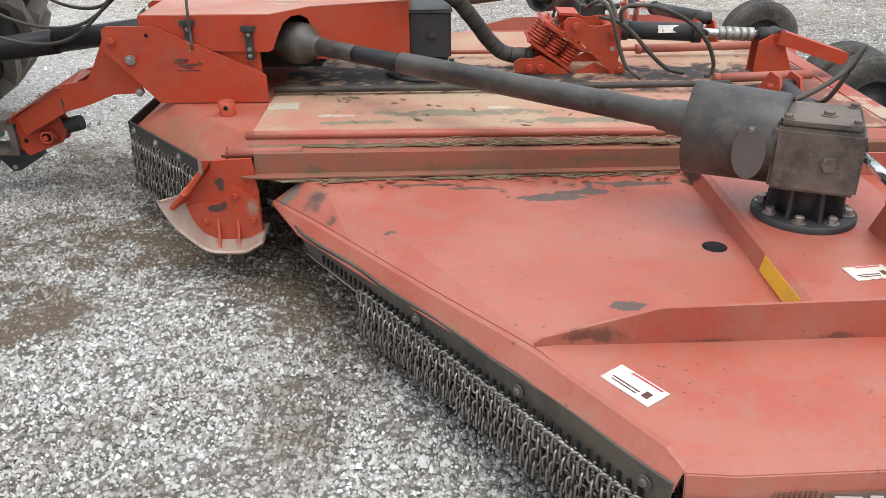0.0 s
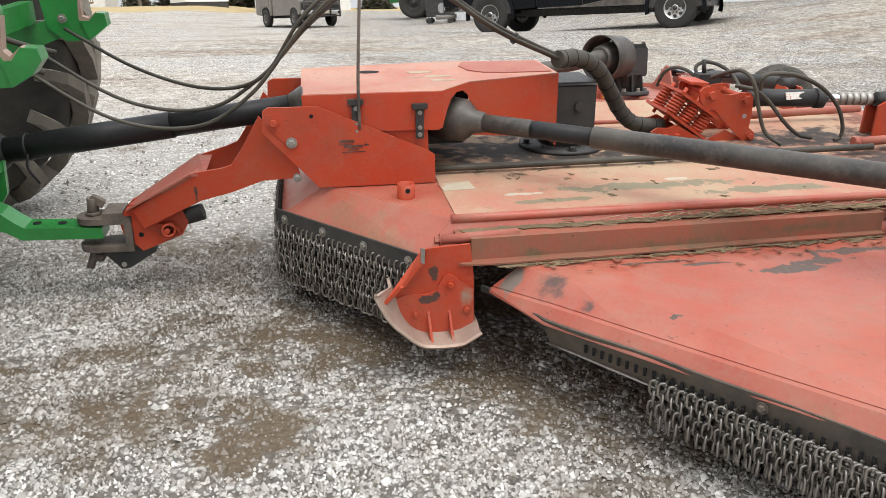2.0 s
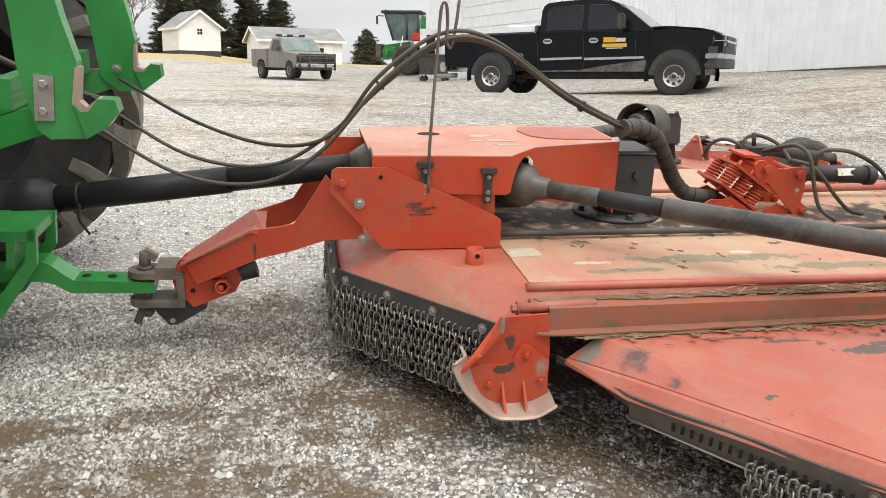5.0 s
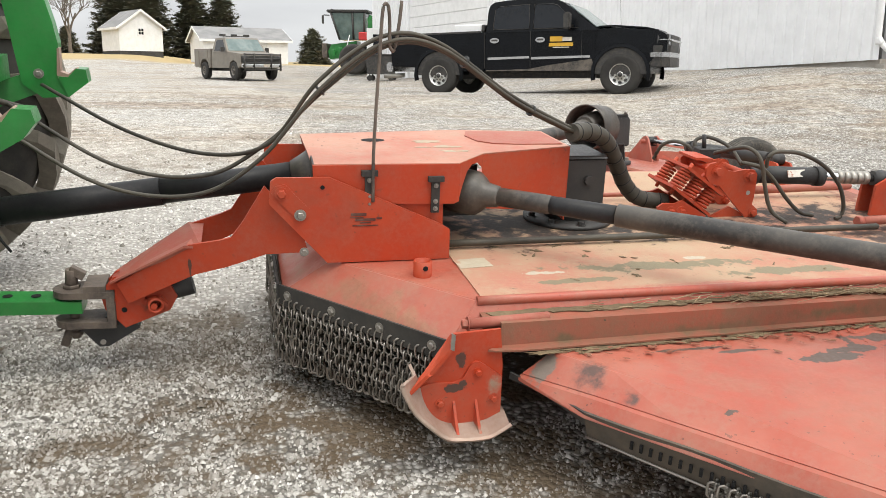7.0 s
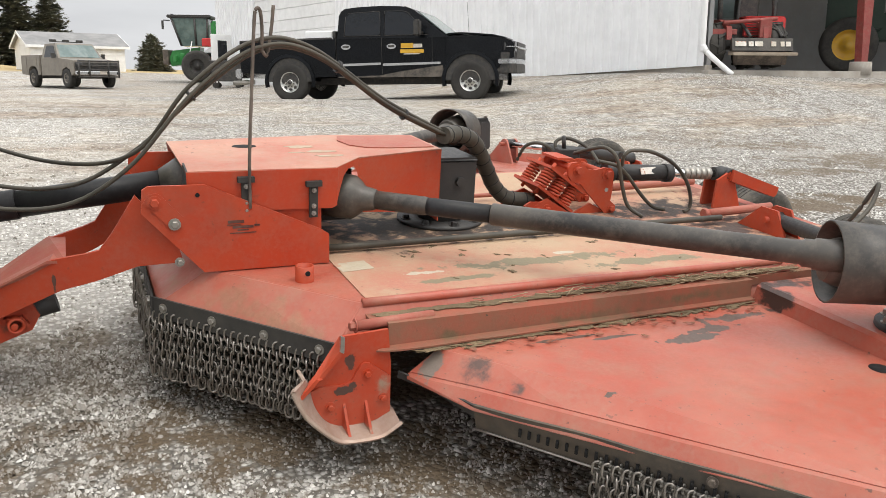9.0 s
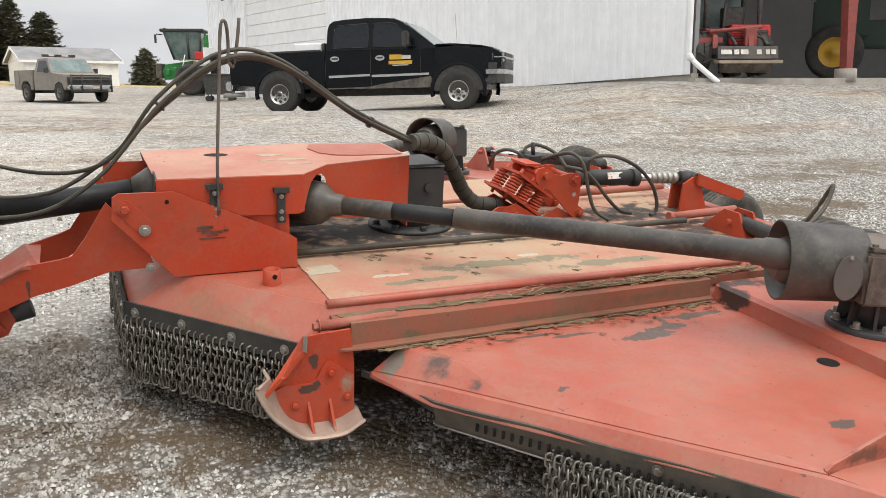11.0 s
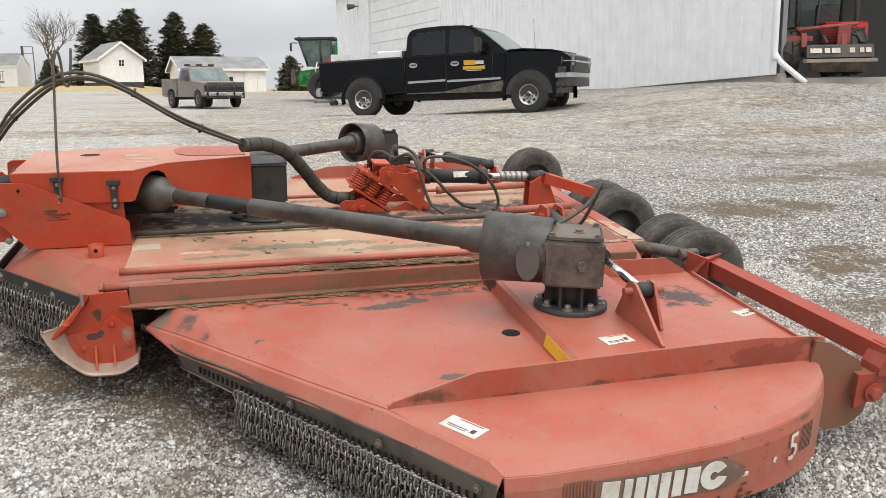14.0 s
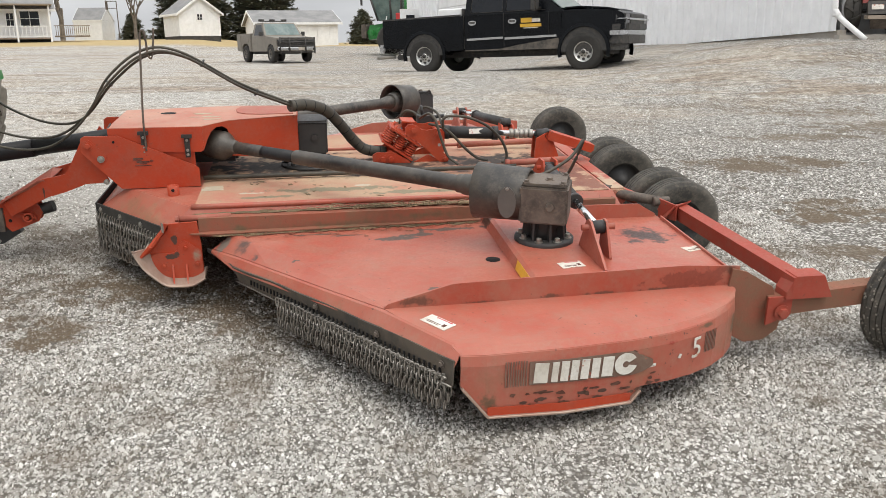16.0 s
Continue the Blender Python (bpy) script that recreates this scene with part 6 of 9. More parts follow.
def big_tyre(x0, y0, label):
    w = new("rear_wheel")
    w.parent = tractor
    w.matrix_local = Matrix.Translation((x0, y0, 0.94))
    w.empty_display_size = 0.1
    tagged(w, label)
    b = bmn()
    r, wd = 0.87, 0.48
    lathe(b, (0, 0, 0), (0, 1, 0), [(0.5, -wd * 0.42), (0.68, -wd * 0.5), (0.78, -wd * 0.48), (0.85, -wd * 0.36), (0.86, 0), (0.85, wd * 0.36), (0.78, wd * 0.48), (0.68, wd * 0.5), (0.5, wd * 0.42)], 64, False)
    part("tyre", b, M_RUBBER, w)
    b = bmn()
    # one slanting tread bar
    pts = [(-0.02, 0.89, 0.0), (0.09, 0.89, 0.11), (0.2, 0.87, 0.24), (0.245, 0.8, 0.28), (0.255, 0.72, 0.29)]
    rows = []
    for k, (yy, rr, ang) in enumerate(pts):
        t = ang * 1.15
        for_side = []
        for da, dr in ((-0.05, -0.02), (-0.034, 0.06), (0.034, 0.06), (0.05, -0.02)):
            a = t + da
            for_side.append(((rr + dr) * math.cos(a), yy, (rr + dr) * math.sin(a)))
        rows.append(for_side)
    vs = loops(b, rows)
    b.faces.new(vs[0])
    b.faces.new(vs[-1][::-1])
    lug = mesh_of("tread_lug", b, 0.01, 2)
    lug.materials.append(M_LUG)
    for i in range(20):
        for s in (1, -1):
            ob = part("tread_lug", lug, M_LUG, w)
            ob.matrix_local = Matrix.Rotation(2 * math.pi * (i + (0.5 if s < 0 else 0)) / 20, 4, "Y") @ Matrix.Diagonal((1, s, 1, 1))
    b = bmn()
    lathe(b, (0, 0, 0), (0, 1, 0), [(0.52, -0.2), (0.47, -0.17), (0.45, -0.02), (0.2, -0.05), (0.16, -0.1), (0.001, -0.1)], 40, False)
    lathe(b, (0, 0, 0), (0, 1, 0), [(0.52, 0.2), (0.47, 0.17), (0.45, 0.02), (0.001, 0.02)], 40, False)
    part("rim", b, M_BLACK, w, "dark rim")


big_tyre(-3.6, 0.0, "big dusty tractor tyre with deep tread bars")
big_tyre(-3.32, 2.2, "big dusty tractor tyre with deep tread bars")

# ---- ground ----
def smooth01(v):
    v = np.clip(v, 0, 1)
    return v * v * (3 - 2 * v)


PY = np.array([-80, -12, -6, 3, 4.5, 6, 8.5, 14, 25, 34, 45, 60, 75, 85, 110, 250, 1500], float)
PZ = np.array([-1.0, -0.95, -0.63, 0.315, 0.43, 0.52, 0.64, 0.86, 0.8, 0.74, 0.95, 1.4, 1.7, 2.0, 2.2, 2.0, 1.2], float)


def height(x, y):
    x, y = np.asarray(x, float), np.asarray(y, float)
    z = np.zeros(np.broadcast(x, y).shape)
    for e in np.linspace(-0.14, 0.14, 9):
        z = z + np.interp(y + e * np.maximum(0, y - 2.5), PY, PZ) / 9
    z = z - 0.0052 * np.clip(x, -10, 10)
    z = z + 0.72 * smooth01((x - 3.8) / 8.7) * smooth01((y - 5) / 8) * (1 - smooth01((y - 30) / 30))
    z = z + 0.6 * smooth01((-x - 4) / 8) * smooth01((y - 60) / 18)
    far = smooth01((np.hypot(x, y) - 5) / 6)
    z = z + far * 0.03 * (np.sin(x * 0.9 + 1.3) * np.cos(y * 0.7) + 0.6 * np.sin(x * 0.37 + y * 0.51))
    return z


def axis_steps(lo, hi, fine_lo, fine_hi, step, grow=1.16):
    mid = list(np.arange(fine_lo, fine_hi + 1e-6, step))
    a, s = [], step
    v = fine_hi
    while v < hi:
        s *= grow
        v += s
        a.append(min(v, hi))
    c, s, v = [], step, fine_lo
    while v > lo:
        s *= grow
        v -= s
        c.append(max(v, lo))
    return np.array(c[::-1] + mid + a)


gx = axis_steps(-900, 900, -7, 10, 0.16)
gy = axis_steps(-80, 1500, -6, 12, 0.16)
GX, GY = np.meshgrid(gx, gy)
GZ = height(GX, GY)
rs = np.random.RandomState(3)
near_w = 1 - smooth01((np.hypot(GX, GY) - 9) / 5)
GZ = GZ + near_w * rs.uniform(-0.006, 0.006, GZ.shape)
nx, ny = len(gx), len(gy)
idx = np.arange(nx * ny).reshape(ny, nx)
quads = np.stack([idx[:-1, :-1], idx[:-1, 1:], idx[1:, 1:], idx[1:, :-1]], -1).reshape(-1, 4)
me = bpy.data.meshes.new("ground")
me.from_pydata(np.stack([GX, GY, GZ], -1).reshape(-1, 3).tolist(), [], quads.tolist())
me.polygons.foreach_set("use_smooth", [True] * len(me.polygons))
ground = tagged(new("ground", me), "pale grey limestone gravel yard with dark damp soil patches and painted mower shade", "ground", kind="structure")


# trodden damp places plus shade painted under deck and wing front: centre, radii, strength
SOIL_AND_SHADE = ((-2.5, 0.3, 0.3, 0.12, 1.0), (-2.35, -0.1, 0.28, 0.1, 0.95), (-1.88, 0.0, 0.22, 0.12, 1.0), (-2.04, 0.36, 0.25, 0.09, 0.9), (-1.82, 0.6, 0.25, 0.1, 0.95), (-1.7, 0.95, 0.3, 0.1, 0.5), (-1.55, -0.3, 0.2, 0.14, 0.9), (-1.33, -0.87, 0.2, 0.08, 0.6), (-0.42, -0.72, 0.2, 0.1, 0.6), (-0.15, -0.5, 0.4, 0.14, 0.8), (3.97, 1.43, 0.5, 0.12, 0.9), (3.3, 0.4, 0.4, 0.1, 0.8), (0.6, 1.1, 2.2, 0.9, 1.0), (-0.55, 0.8, 0.7, 0.6, 1.0), (-1.1, 0.35, 0.75, 0.32, 1.0), (-1.85, 0.0, 0.3, 0.4, 0.8), (-2.4, -0.1, 0.25, 0.3, 0.7), (-2.2, 0.75, 0.25, 0.12, 0.35), (-0.65, 0.1, 0.6, 0.32, 1.0), (-0.35, -0.3, 0.4, 0.25, 0.9), (-1.5, -0.25, 0.28, 0.3, 0.95), (0.6, 0.5, 1.6, 0.6, 0.9), (-1.2, 1.6, 0.5, 0.3, 0.35), (7.2, 4.6, 1.6, 0.7, 0.85), (6.0, 6.8, 2.2, 0.6, 0.75), (4.2, 2.7, 0.9, 0.35, 0.9), (3.85, 1.2, 0.55, 0.28, 0.95), (3.4, 0.35, 0.5, 0.25, 0.8), (6.8, 5.9, 1.1, 0.45, 0.95), (10.0, 10.3, 1.5, 0.8, 0.9), (5.4, 4.0, 1.0, 0.25, 0.8), (8.5, 7.5, 2.0, 0.5, 0.8), (-0.45, -0.85, 0.15, 0.12, 0.6), (-0.9, -1.2, 0.2, 0.12, 0.5))


def gravel_material(stones):
    m, n, l, p = nodes_of("gravel_stones" if stones else "gravel_yard")
    tc = n.new("ShaderNodeTexCoord").outputs["Object"]
    # damp brown soil: broad noise, heaviest where trodden and in painted mower shade
    broad = noise_node(n, l, tc, 0.55, 6, 0.62)
    mid = noise_node(n, l, tc, 2.6, 6, 0.65)
    fine = noise_node(n, l, tc, 90, 3, 0.6)
    tiny = noise_node(n, l, tc, 9.0, 6, 0.7)
    soil_and_shade = ramp(n, l, maths(n, l, "ADD", maths(n, l, "MULTIPLY", broad, 0.6), maths(n, l, "MULTIPLY", mid, 0.4)), 0.52, 0.64, 0.0, 0.75)
    sep = n.new("ShaderNodeSeparateXYZ")
    l.new(tc, sep.inputs[0])
    for cx, cy, rx, ry, k in SOIL_AND_SHADE:
        dx = maths(n, l, "POWER", maths(n, l, "ABSOLUTE", maths(n, l, "DIVIDE", maths(n, l, "SUBTRACT", sep.outputs[0], cx), rx), 0), 2)
        dy = maths(n, l, "POWER", maths(n, l, "ABSOLUTE", maths(n, l, "DIVIDE", maths(n, l, "SUBTRACT", sep.outputs[1], cy), ry), 0), 2)
        dd = maths(n, l, "ADD", maths(n, l, "ADD", dx, dy), maths(n, l, "MULTIPLY", maths(n, l, "SUBTRACT", maths(n, l, "ADD", maths(n, l, "MULTIPLY", mid, 0.6), maths(n, l, "MULTIPLY", tiny, 0.4)), 0.47), 11.0))
        soil_and_shade = maths(n, l, "MAXIMUM", soil_and_shade, ramp(n, l, dd, 0.3, 1.3, k, 0.0))
    if stones:
        geo = n.new("ShaderNodeNewGeometry")
        rnd1 = geo.outputs["Random Per Island"]
        cr = n.new("ShaderNodeValToRGB")
        cr.color_ramp.elements[0].color = (0.07, 0.064, 0.055, 1)
        cr.color_ramp.elements[1].color = (0.92, 0.905, 0.87, 1)
        for at, tone in ((0.16, (0.16, 0.15, 0.132)), (0.3, (0.33, 0.315, 0.29)), (0.74, (0.56, 0.545, 0.51))):
            e = cr.color_ramp.elements.new(at)
            e.color = (*tone, 1)
        l.new(rnd1, cr.inputs["Fac"])
        col = mixed(n, l, ramp(n, l, noise_node(n, l, tc, 160, 4), 0.3, 0.7, 0, 0.35), cr.outputs["Color"], (0.3, 0.28, 0.25))
        # chips pulled towards pale and tan mean tones away from the machine
        distant = maths(n, l, "MULTIPLY", ramp(n, l, sep.outputs[1], 2.5, 9.0, 0.04, 0.6), ramp(n, l, mid, 0.3, 0.6, 0.55, 1.0))
        col = mixed(n, l, distant, col, mixed(n, l, ramp(n, l, broad, 0.4, 0.6), (0.58, 0.55, 0.495), (0.46, 0.41, 0.335)))
        # stones in damp and shade-painted places are coated, and every few are browner
        coat = maths(n, l, "MULTIPLY", ramp(n, l, tiny, 0.42, 0.6), 0.22)
        col = mixed(n, l, coat, col, (0.2, 0.155, 0.105))
        col = mixed(n, l, maths(n, l, "MULTIPLY", soil_and_shade, 0.68), col, (0.115, 0.083, 0.053))
    else:
        vo = n.new("ShaderNodeTexVoronoi")
        vo.inputs["Scale"].default_value = 42
        vo.inputs["Randomness"].default_value = 1.0
        l.new(tc, vo.inputs["Vector"])
        sv = n.new("ShaderNodeSeparateColor")
        l.new(vo.outputs["Color"], sv.inputs[0])
        shade_f = ramp(n, l, sv.outputs[0], 0.0, 1.0)
        col = mixed(n, l, shade_f, (0.14, 0.128, 0.11), (0.6, 0.58, 0.54))
        col = mixed(n, l, ramp(n, l, vo.outputs["Distance"], 0.3, 0.7, 0, 0.85), col, (0.1, 0.09, 0.078))
        # open yard beyond the tongue: paler mix
        pale = maths(n, l, "MULTIPLY", ramp(n, l, sep.outputs[1], 0.7, 2.0, 0.0, 0.45), ramp(n, l, sep.outputs[0], -0.9, -1.4))
        col = mixed(n, l, pale, col, mixed(n, l, fine, (0.38, 0.355, 0.315), (0.68, 0.655, 0.61)))
        # one dark brown serves both the soil and the painted mower shade
        dirt = mixed(n, l, fine, (0.05, 0.037, 0.024), (0.2, 0.15, 0.1))
        col = mixed(n, l, soil_and_shade, col, dirt)
        # uneven cover of chips, fine and coarse
        away0 = ramp(n, l, sep.outputs[1], 3.0, 8.0)
        mott = noise_node(n, l, tc, 6.0, 9, 0.88)
        col = mixed(n, l, maths(n, l, "MULTIPLY", ramp(n, l, mott, 0.49, 0.36, 0, 0.9), away0), col, (0.13, 0.112, 0.09))
        col = mixed(n, l, maths(n, l, "MULTIPLY", ramp(n, l, mott, 0.52, 0.63, 0, 0.7), away0), col, (0.82, 0.8, 0.76))
        speck = noise_node(n, l, tc, 30.0, 5, 0.85)
        col = mixed(n, l, maths(n, l, "MULTIPLY", ramp(n, l, speck, 0.48, 0.4, 0, 0.75), away0), col, (0.15, 0.135, 0.115))
        col = mixed(n, l, maths(n, l, "MULTIPLY", ramp(n, l, speck, 0.53, 0.6, 0, 0.75), away0), col, (0.85, 0.83, 0.79))
        # far yard: tan worn tracks, then dead grass beyond the yard
        tan = ramp(n, l, noise_node(n, l, tc, 0.45, 8, 0.72), 0.44, 0.6, 0, 0.5)
        away = ramp(n, l, sep.outputs[1], 2.5, 8.0)
        col = mixed(n, l, maths(n, l, "MULTIPLY", tan, away), col, mixed(n, l, ramp(n, l, mott, 0.42, 0.58), (0.22, 0.175, 0.125), (0.6, 0.53, 0.43)))
        mp = n.new("ShaderNodeMapping")
        mp.inputs["Scale"].default_value = (0.2, 0.9, 1)
        l.new(tc, mp.inputs["Vector"])
        ruts = ramp(n, l, noise_node(n, l, mp.outputs["Vector"], 1.0, 9, 0.75), 0.5, 0.62, 0, 0.85)
        col = mixed(n, l, maths(n, l, "MULTIPLY", ruts, away), col, mixed(n, l, ramp(n, l, mott, 0.4, 0.6), (0.12, 0.09, 0.065), (0.4, 0.33, 0.26)))
        ys = maths(n, l, "ADD", sep.outputs[1], maths(n, l, "MULTIPLY", noise_node(n, l, tc, 0.08, 4), 14))
        grass = mixed(n, l, noise_node(n, l, tc, 0.7, 6, 0.7), (0.36, 0.27, 0.13), (0.5, 0.39, 0.21))
        col = mixed(n, l, ramp(n, l, ys, 74, 79), col, grass)
        bp = n.new("ShaderNodeBump")
        bp.inputs["Strength"].default_value, bp.inputs["Distance"].default_value = 0.9, 0.014
        bp.invert = True
        l.new(vo.outputs["Distance"], bp.inputs["Height"])
        l.new(bp.outputs["Normal"], p.inputs["Normal"])
    l.new(col, p.inputs["Base Color"])
    p.inputs["Roughness"].default_value = 0.92
    p.inputs["Specular IOR Level"].default_value = 0.25
    return m


me.materials.append(gravel_material(False))

# loose crushed stones where the camera passes: wedge-shaped chips, bedded in the soil
iv = np.array([(-1, -0.8, -0.6), (1, -0.8, -0.6), (1, 0.8, -0.6), (-1, 0.8, -0.6), (-0.45, 0.2, 0.8), (0.45, -0.15, 0.85)], float)
fi = np.array([(0, 1, 5), (0, 5, 4), (1, 2, 5), (2, 3, 4), (2, 4, 5), (3, 0, 4)])
rs = np.random.RandomState(11)
NEAR, FAR = 350000, 90000
px = np.concatenate([rs.uniform(-3.2, 3.4, NEAR), rs.uniform(-7.5, 9.5, FAR)])
py = np.concatenate([rs.uniform(-3.5, 1.3, NEAR), 1.2 + 13 * rs.uniform(0, 1, FAR) ** 2.0])
thin = np.ones(len(px))
wob = 0.5 * np.sin(px * 7.1 + 2 * np.sin(py * 5.3)) * np.sin(py * 8.7 + 1.7 * np.sin(px * 4.1)) + 0.35 * np.sin(px * 19 + 3 * np.sin(py * 11)) * np.sin(py * 23)
for cx, cy, rx, ry, k in SOIL_AND_SHADE:
    thin = np.minimum(thin, 1 - 0.75 * k * np.clip(1.35 - ((px - cx) / rx) ** 2 - ((py - cy) / ry) ** 2 + 0.7 * wob, 0, 1))
keep = (rs.uniform(0, 1, len(px)) < thin) & ~((px > -0.6) & (px < 1.7) & (py > 0.3) & (py < 1.9))
NEAR = int(keep[:NEAR].sum())
px, py = px[keep], py[keep]
size = np.exp(rs.normal(math.log(0.0047), 0.3, len(px))).clip(0.0028, 0.0095)
size = np.where(rs.uniform(0, 1, len(px)) < 0.006, rs.uniform(0.0095, 0.015, len(px)), size)
size[NEAR:] *= 1.25 - 0.02 * (py[NEAR:] - 1.2)
ax3 = rs.uniform(0.72, 1.3, (len(px), 3)) * size[:, None]
ax3[:, 2] *= 1.0
P = (iv[None] + rs.uniform(-0.3, 0.3, (len(px), 6, 3))) * ax3[:, None, :]
rot = rs.uniform(0, 2 * math.pi, len(px))
c, s = np.cos(rot)[:, None], np.sin(rot)[:, None]
tl, tm = rs.normal(0, 0.24, len(px))[:, None], rs.normal(0, 0.24, len(px))[:, None]
X = P[..., 0] * c - P[..., 1] * s
Y = P[..., 0] * s + P[..., 1] * c
Z = P[..., 2] + X * tl + Y * tm
base_z = height(px, py) + size * rs.uniform(0.1, 0.75, len(px))
V = np.stack([X + px[:, None], Y + py[:, None], Z + base_z[:, None]], -1).reshape(-1, 3)
Fc = (fi[None] + (np.arange(len(px)) * 6)[:, None, None]).reshape(-1, 3)
sm = bpy.data.meshes.new("gravel")
sm.vertices.add(len(V))
sm.vertices.foreach_set("co", V.astype(np.float32).ravel())
sm.loops.add(Fc.size)
sm.loops.foreach_set("vertex_index", Fc.astype(np.int32).ravel())
sm.polygons.add(len(Fc))
sm.polygons.foreach_set("loop_start", np.arange(0, Fc.size, 3, dtype=np.int32))
sm.update(calc_edges=True)
sm.materials.append(gravel_material(True))
tagged(new("gravel", sm), "loose crushed limestone stones on the yard", "gravel", kind="stuff")


def on_ground(x, y):
    return (x, y, float(height(x, y)))


# ---- materials of the surroundings ----
M_CARBLACK = worn("black_car_paint", (0.0035, 0.004, 0.005), (0.005, 0.006, 0.008), 0.25, dusty=0.05, dust=(0.03, 0.028, 0.025), bump=0.0, spec=0.16)
M_CARDIRT = worn("dusty_lower_panel", (0.03, 0.028, 0.026), (0.13, 0.11, 0.09), 0.6, dusty=0.45, dust=(0.24, 0.2, 0.16), bump=0.1, spread=4)
M_CARTYRE = worn("road_tyre", (0.018, 0.017, 0.016), (0.032, 0.03, 0.027), 0.8, dusty=0.3, dust=(0.09, 0.08, 0.065), bump=0.2)
M_CARTAN = worn("dusty_tan_paint", (0.165, 0.148, 0.125), (0.21, 0.19, 0.16), 0.5, dusty=0.35, bump=0.05)
M_GLASS = worn("dark_window_glass", (0.005, 0.007, 0.01), (0.008, 0.01, 0.014), 0.06, dusty=0.02, bump=0.0, spec=0.3)
M_GLASS_L = worn("windscreen_glass", (0.12, 0.17, 0.165), (0.2, 0.25, 0.24), 0.08, dusty=0.1, bump=0.0)
M_GLASS_C = worn("green_cab_glass", (0.05, 0.085, 0.075), (0.13, 0.18, 0.16), 0.1, dusty=0.1, bump=0.0, spread=1.2)
M_ALLOY = worn("machined_wheel", (0.5, 0.5, 0.48), (0.6, 0.6, 0.57), 0.3, metal=0.8, dusty=0.2, bump=0.05)
M_CARCHROME = worn("car_chrome", (0.5, 0.5, 0.5), (0.58, 0.58, 0.57), 0.18, metal=1.0, dusty=0.1, bump=0.0)
M_LAMP = worn("headlamp_glass", (0.05, 0.05, 0.052), (0.09, 0.09, 0.09), 0.15, dusty=0.1, bump=0.0)
M_TRIM = worn("black_trim", (0.02, 0.02, 0.02), (0.03, 0.03, 0.03), 0.55, dusty=0.2, bump=0.05)
M_SHED = worn("white_ribbed_metal", (0.88, 0.885, 0.89), (0.9, 0.905, 0.91), 0.45, dusty=0.02, dust=(0.5, 0.48, 0.44), bump=0.03, spread=0.4)
M_SIDING = worn("white_painted_siding", (0.82, 0.82, 0.81), (0.87, 0.87, 0.86), 0.6, dusty=0.1, dust=(0.5, 0.5, 0.48), bump=0.05, spread=0.5)
M_ROOF = worn("grey_shingles", (0.2, 0.2, 0.2), (0.28, 0.275, 0.27), 0.9, dusty=0.3, dust=(0.33, 0.32, 0.3), bump=0.4, spread=1.0)
M_CONC = worn("old_concrete", (0.36, 0.33, 0.29), (0.45, 0.42, 0.38), 0.9, dusty=0.4, bump=0.3)
M_DARKBASE = worn("dark_footing", (0.03, 0.03, 0.032), (0.05, 0.05, 0.05), 0.8, dusty=0.2, bump=0.2)
M_INSIDE = worn("grey_inner_wall", (0.26, 0.265, 0.27), (0.3, 0.3, 0.3), 0.8, dusty=0.2, bump=0.05, spread=0.6)
M_LOADER = worn("bright_red_loader", (0.55, 0.02, 0.02), (0.6, 0.03, 0.03), 0.35, dusty=0.15, bump=0.03)
M_BARK = worn("grey_bark", (0.12, 0.1, 0.085), (0.2, 0.175, 0.15), 0.9, dusty=0.3, bump=0.5)
# green darkened to carry the shade inside the open bay
M_GREEN_SHADED = worn("green_paint_with_bay_shade", (0.006, 0.024, 0.012), (0.008, 0.03, 0.015), 0.5, dusty=0.2, dust=(0.06, 0.06, 0.045), bump=0.05)
M_NEEDLE = worn("dark_spruce_needles", (0.15, 0.162, 0.11), (0.22, 0.21, 0.15), 0.85, dusty=0.2, dust=(0.12, 0.105, 0.07), bump=0.2, spread=1.0)
M_BROWN = worn("dull_red_column", (0.22, 0.035, 0.03), (0.28, 0.05, 0.04), 0.5, dusty=0.2, bump=0.05)
M_WOOD = worn("weathered_boards", (0.2, 0.16, 0.12), (0.28, 0.23, 0.18), 0.85, dusty=0.3, bump=0.3)


def profile_body(pts, y0, y1, material, name, parent, tuck=0.0, z_tuck=0.0, bevel=0.03, label=""):
    """A side outline (x, z) given width, drawn in towards the top above z_tuck."""
    b = bmn()
    rows = []
    for s, y in ((0, y0), (1, y1)):
        row = []
        for x, z in pts:
            t = max(0.0, z - z_tuck) * tuck
            row.append((x, y + (t if s == 0 else -t), z))
        rows.append(row)
    vs = loops(b, rows, True)
    b.faces.new(vs[0])
    b.faces.new(vs[1][::-1])
    return part(name, b, material, parent, label, bevel, 2)


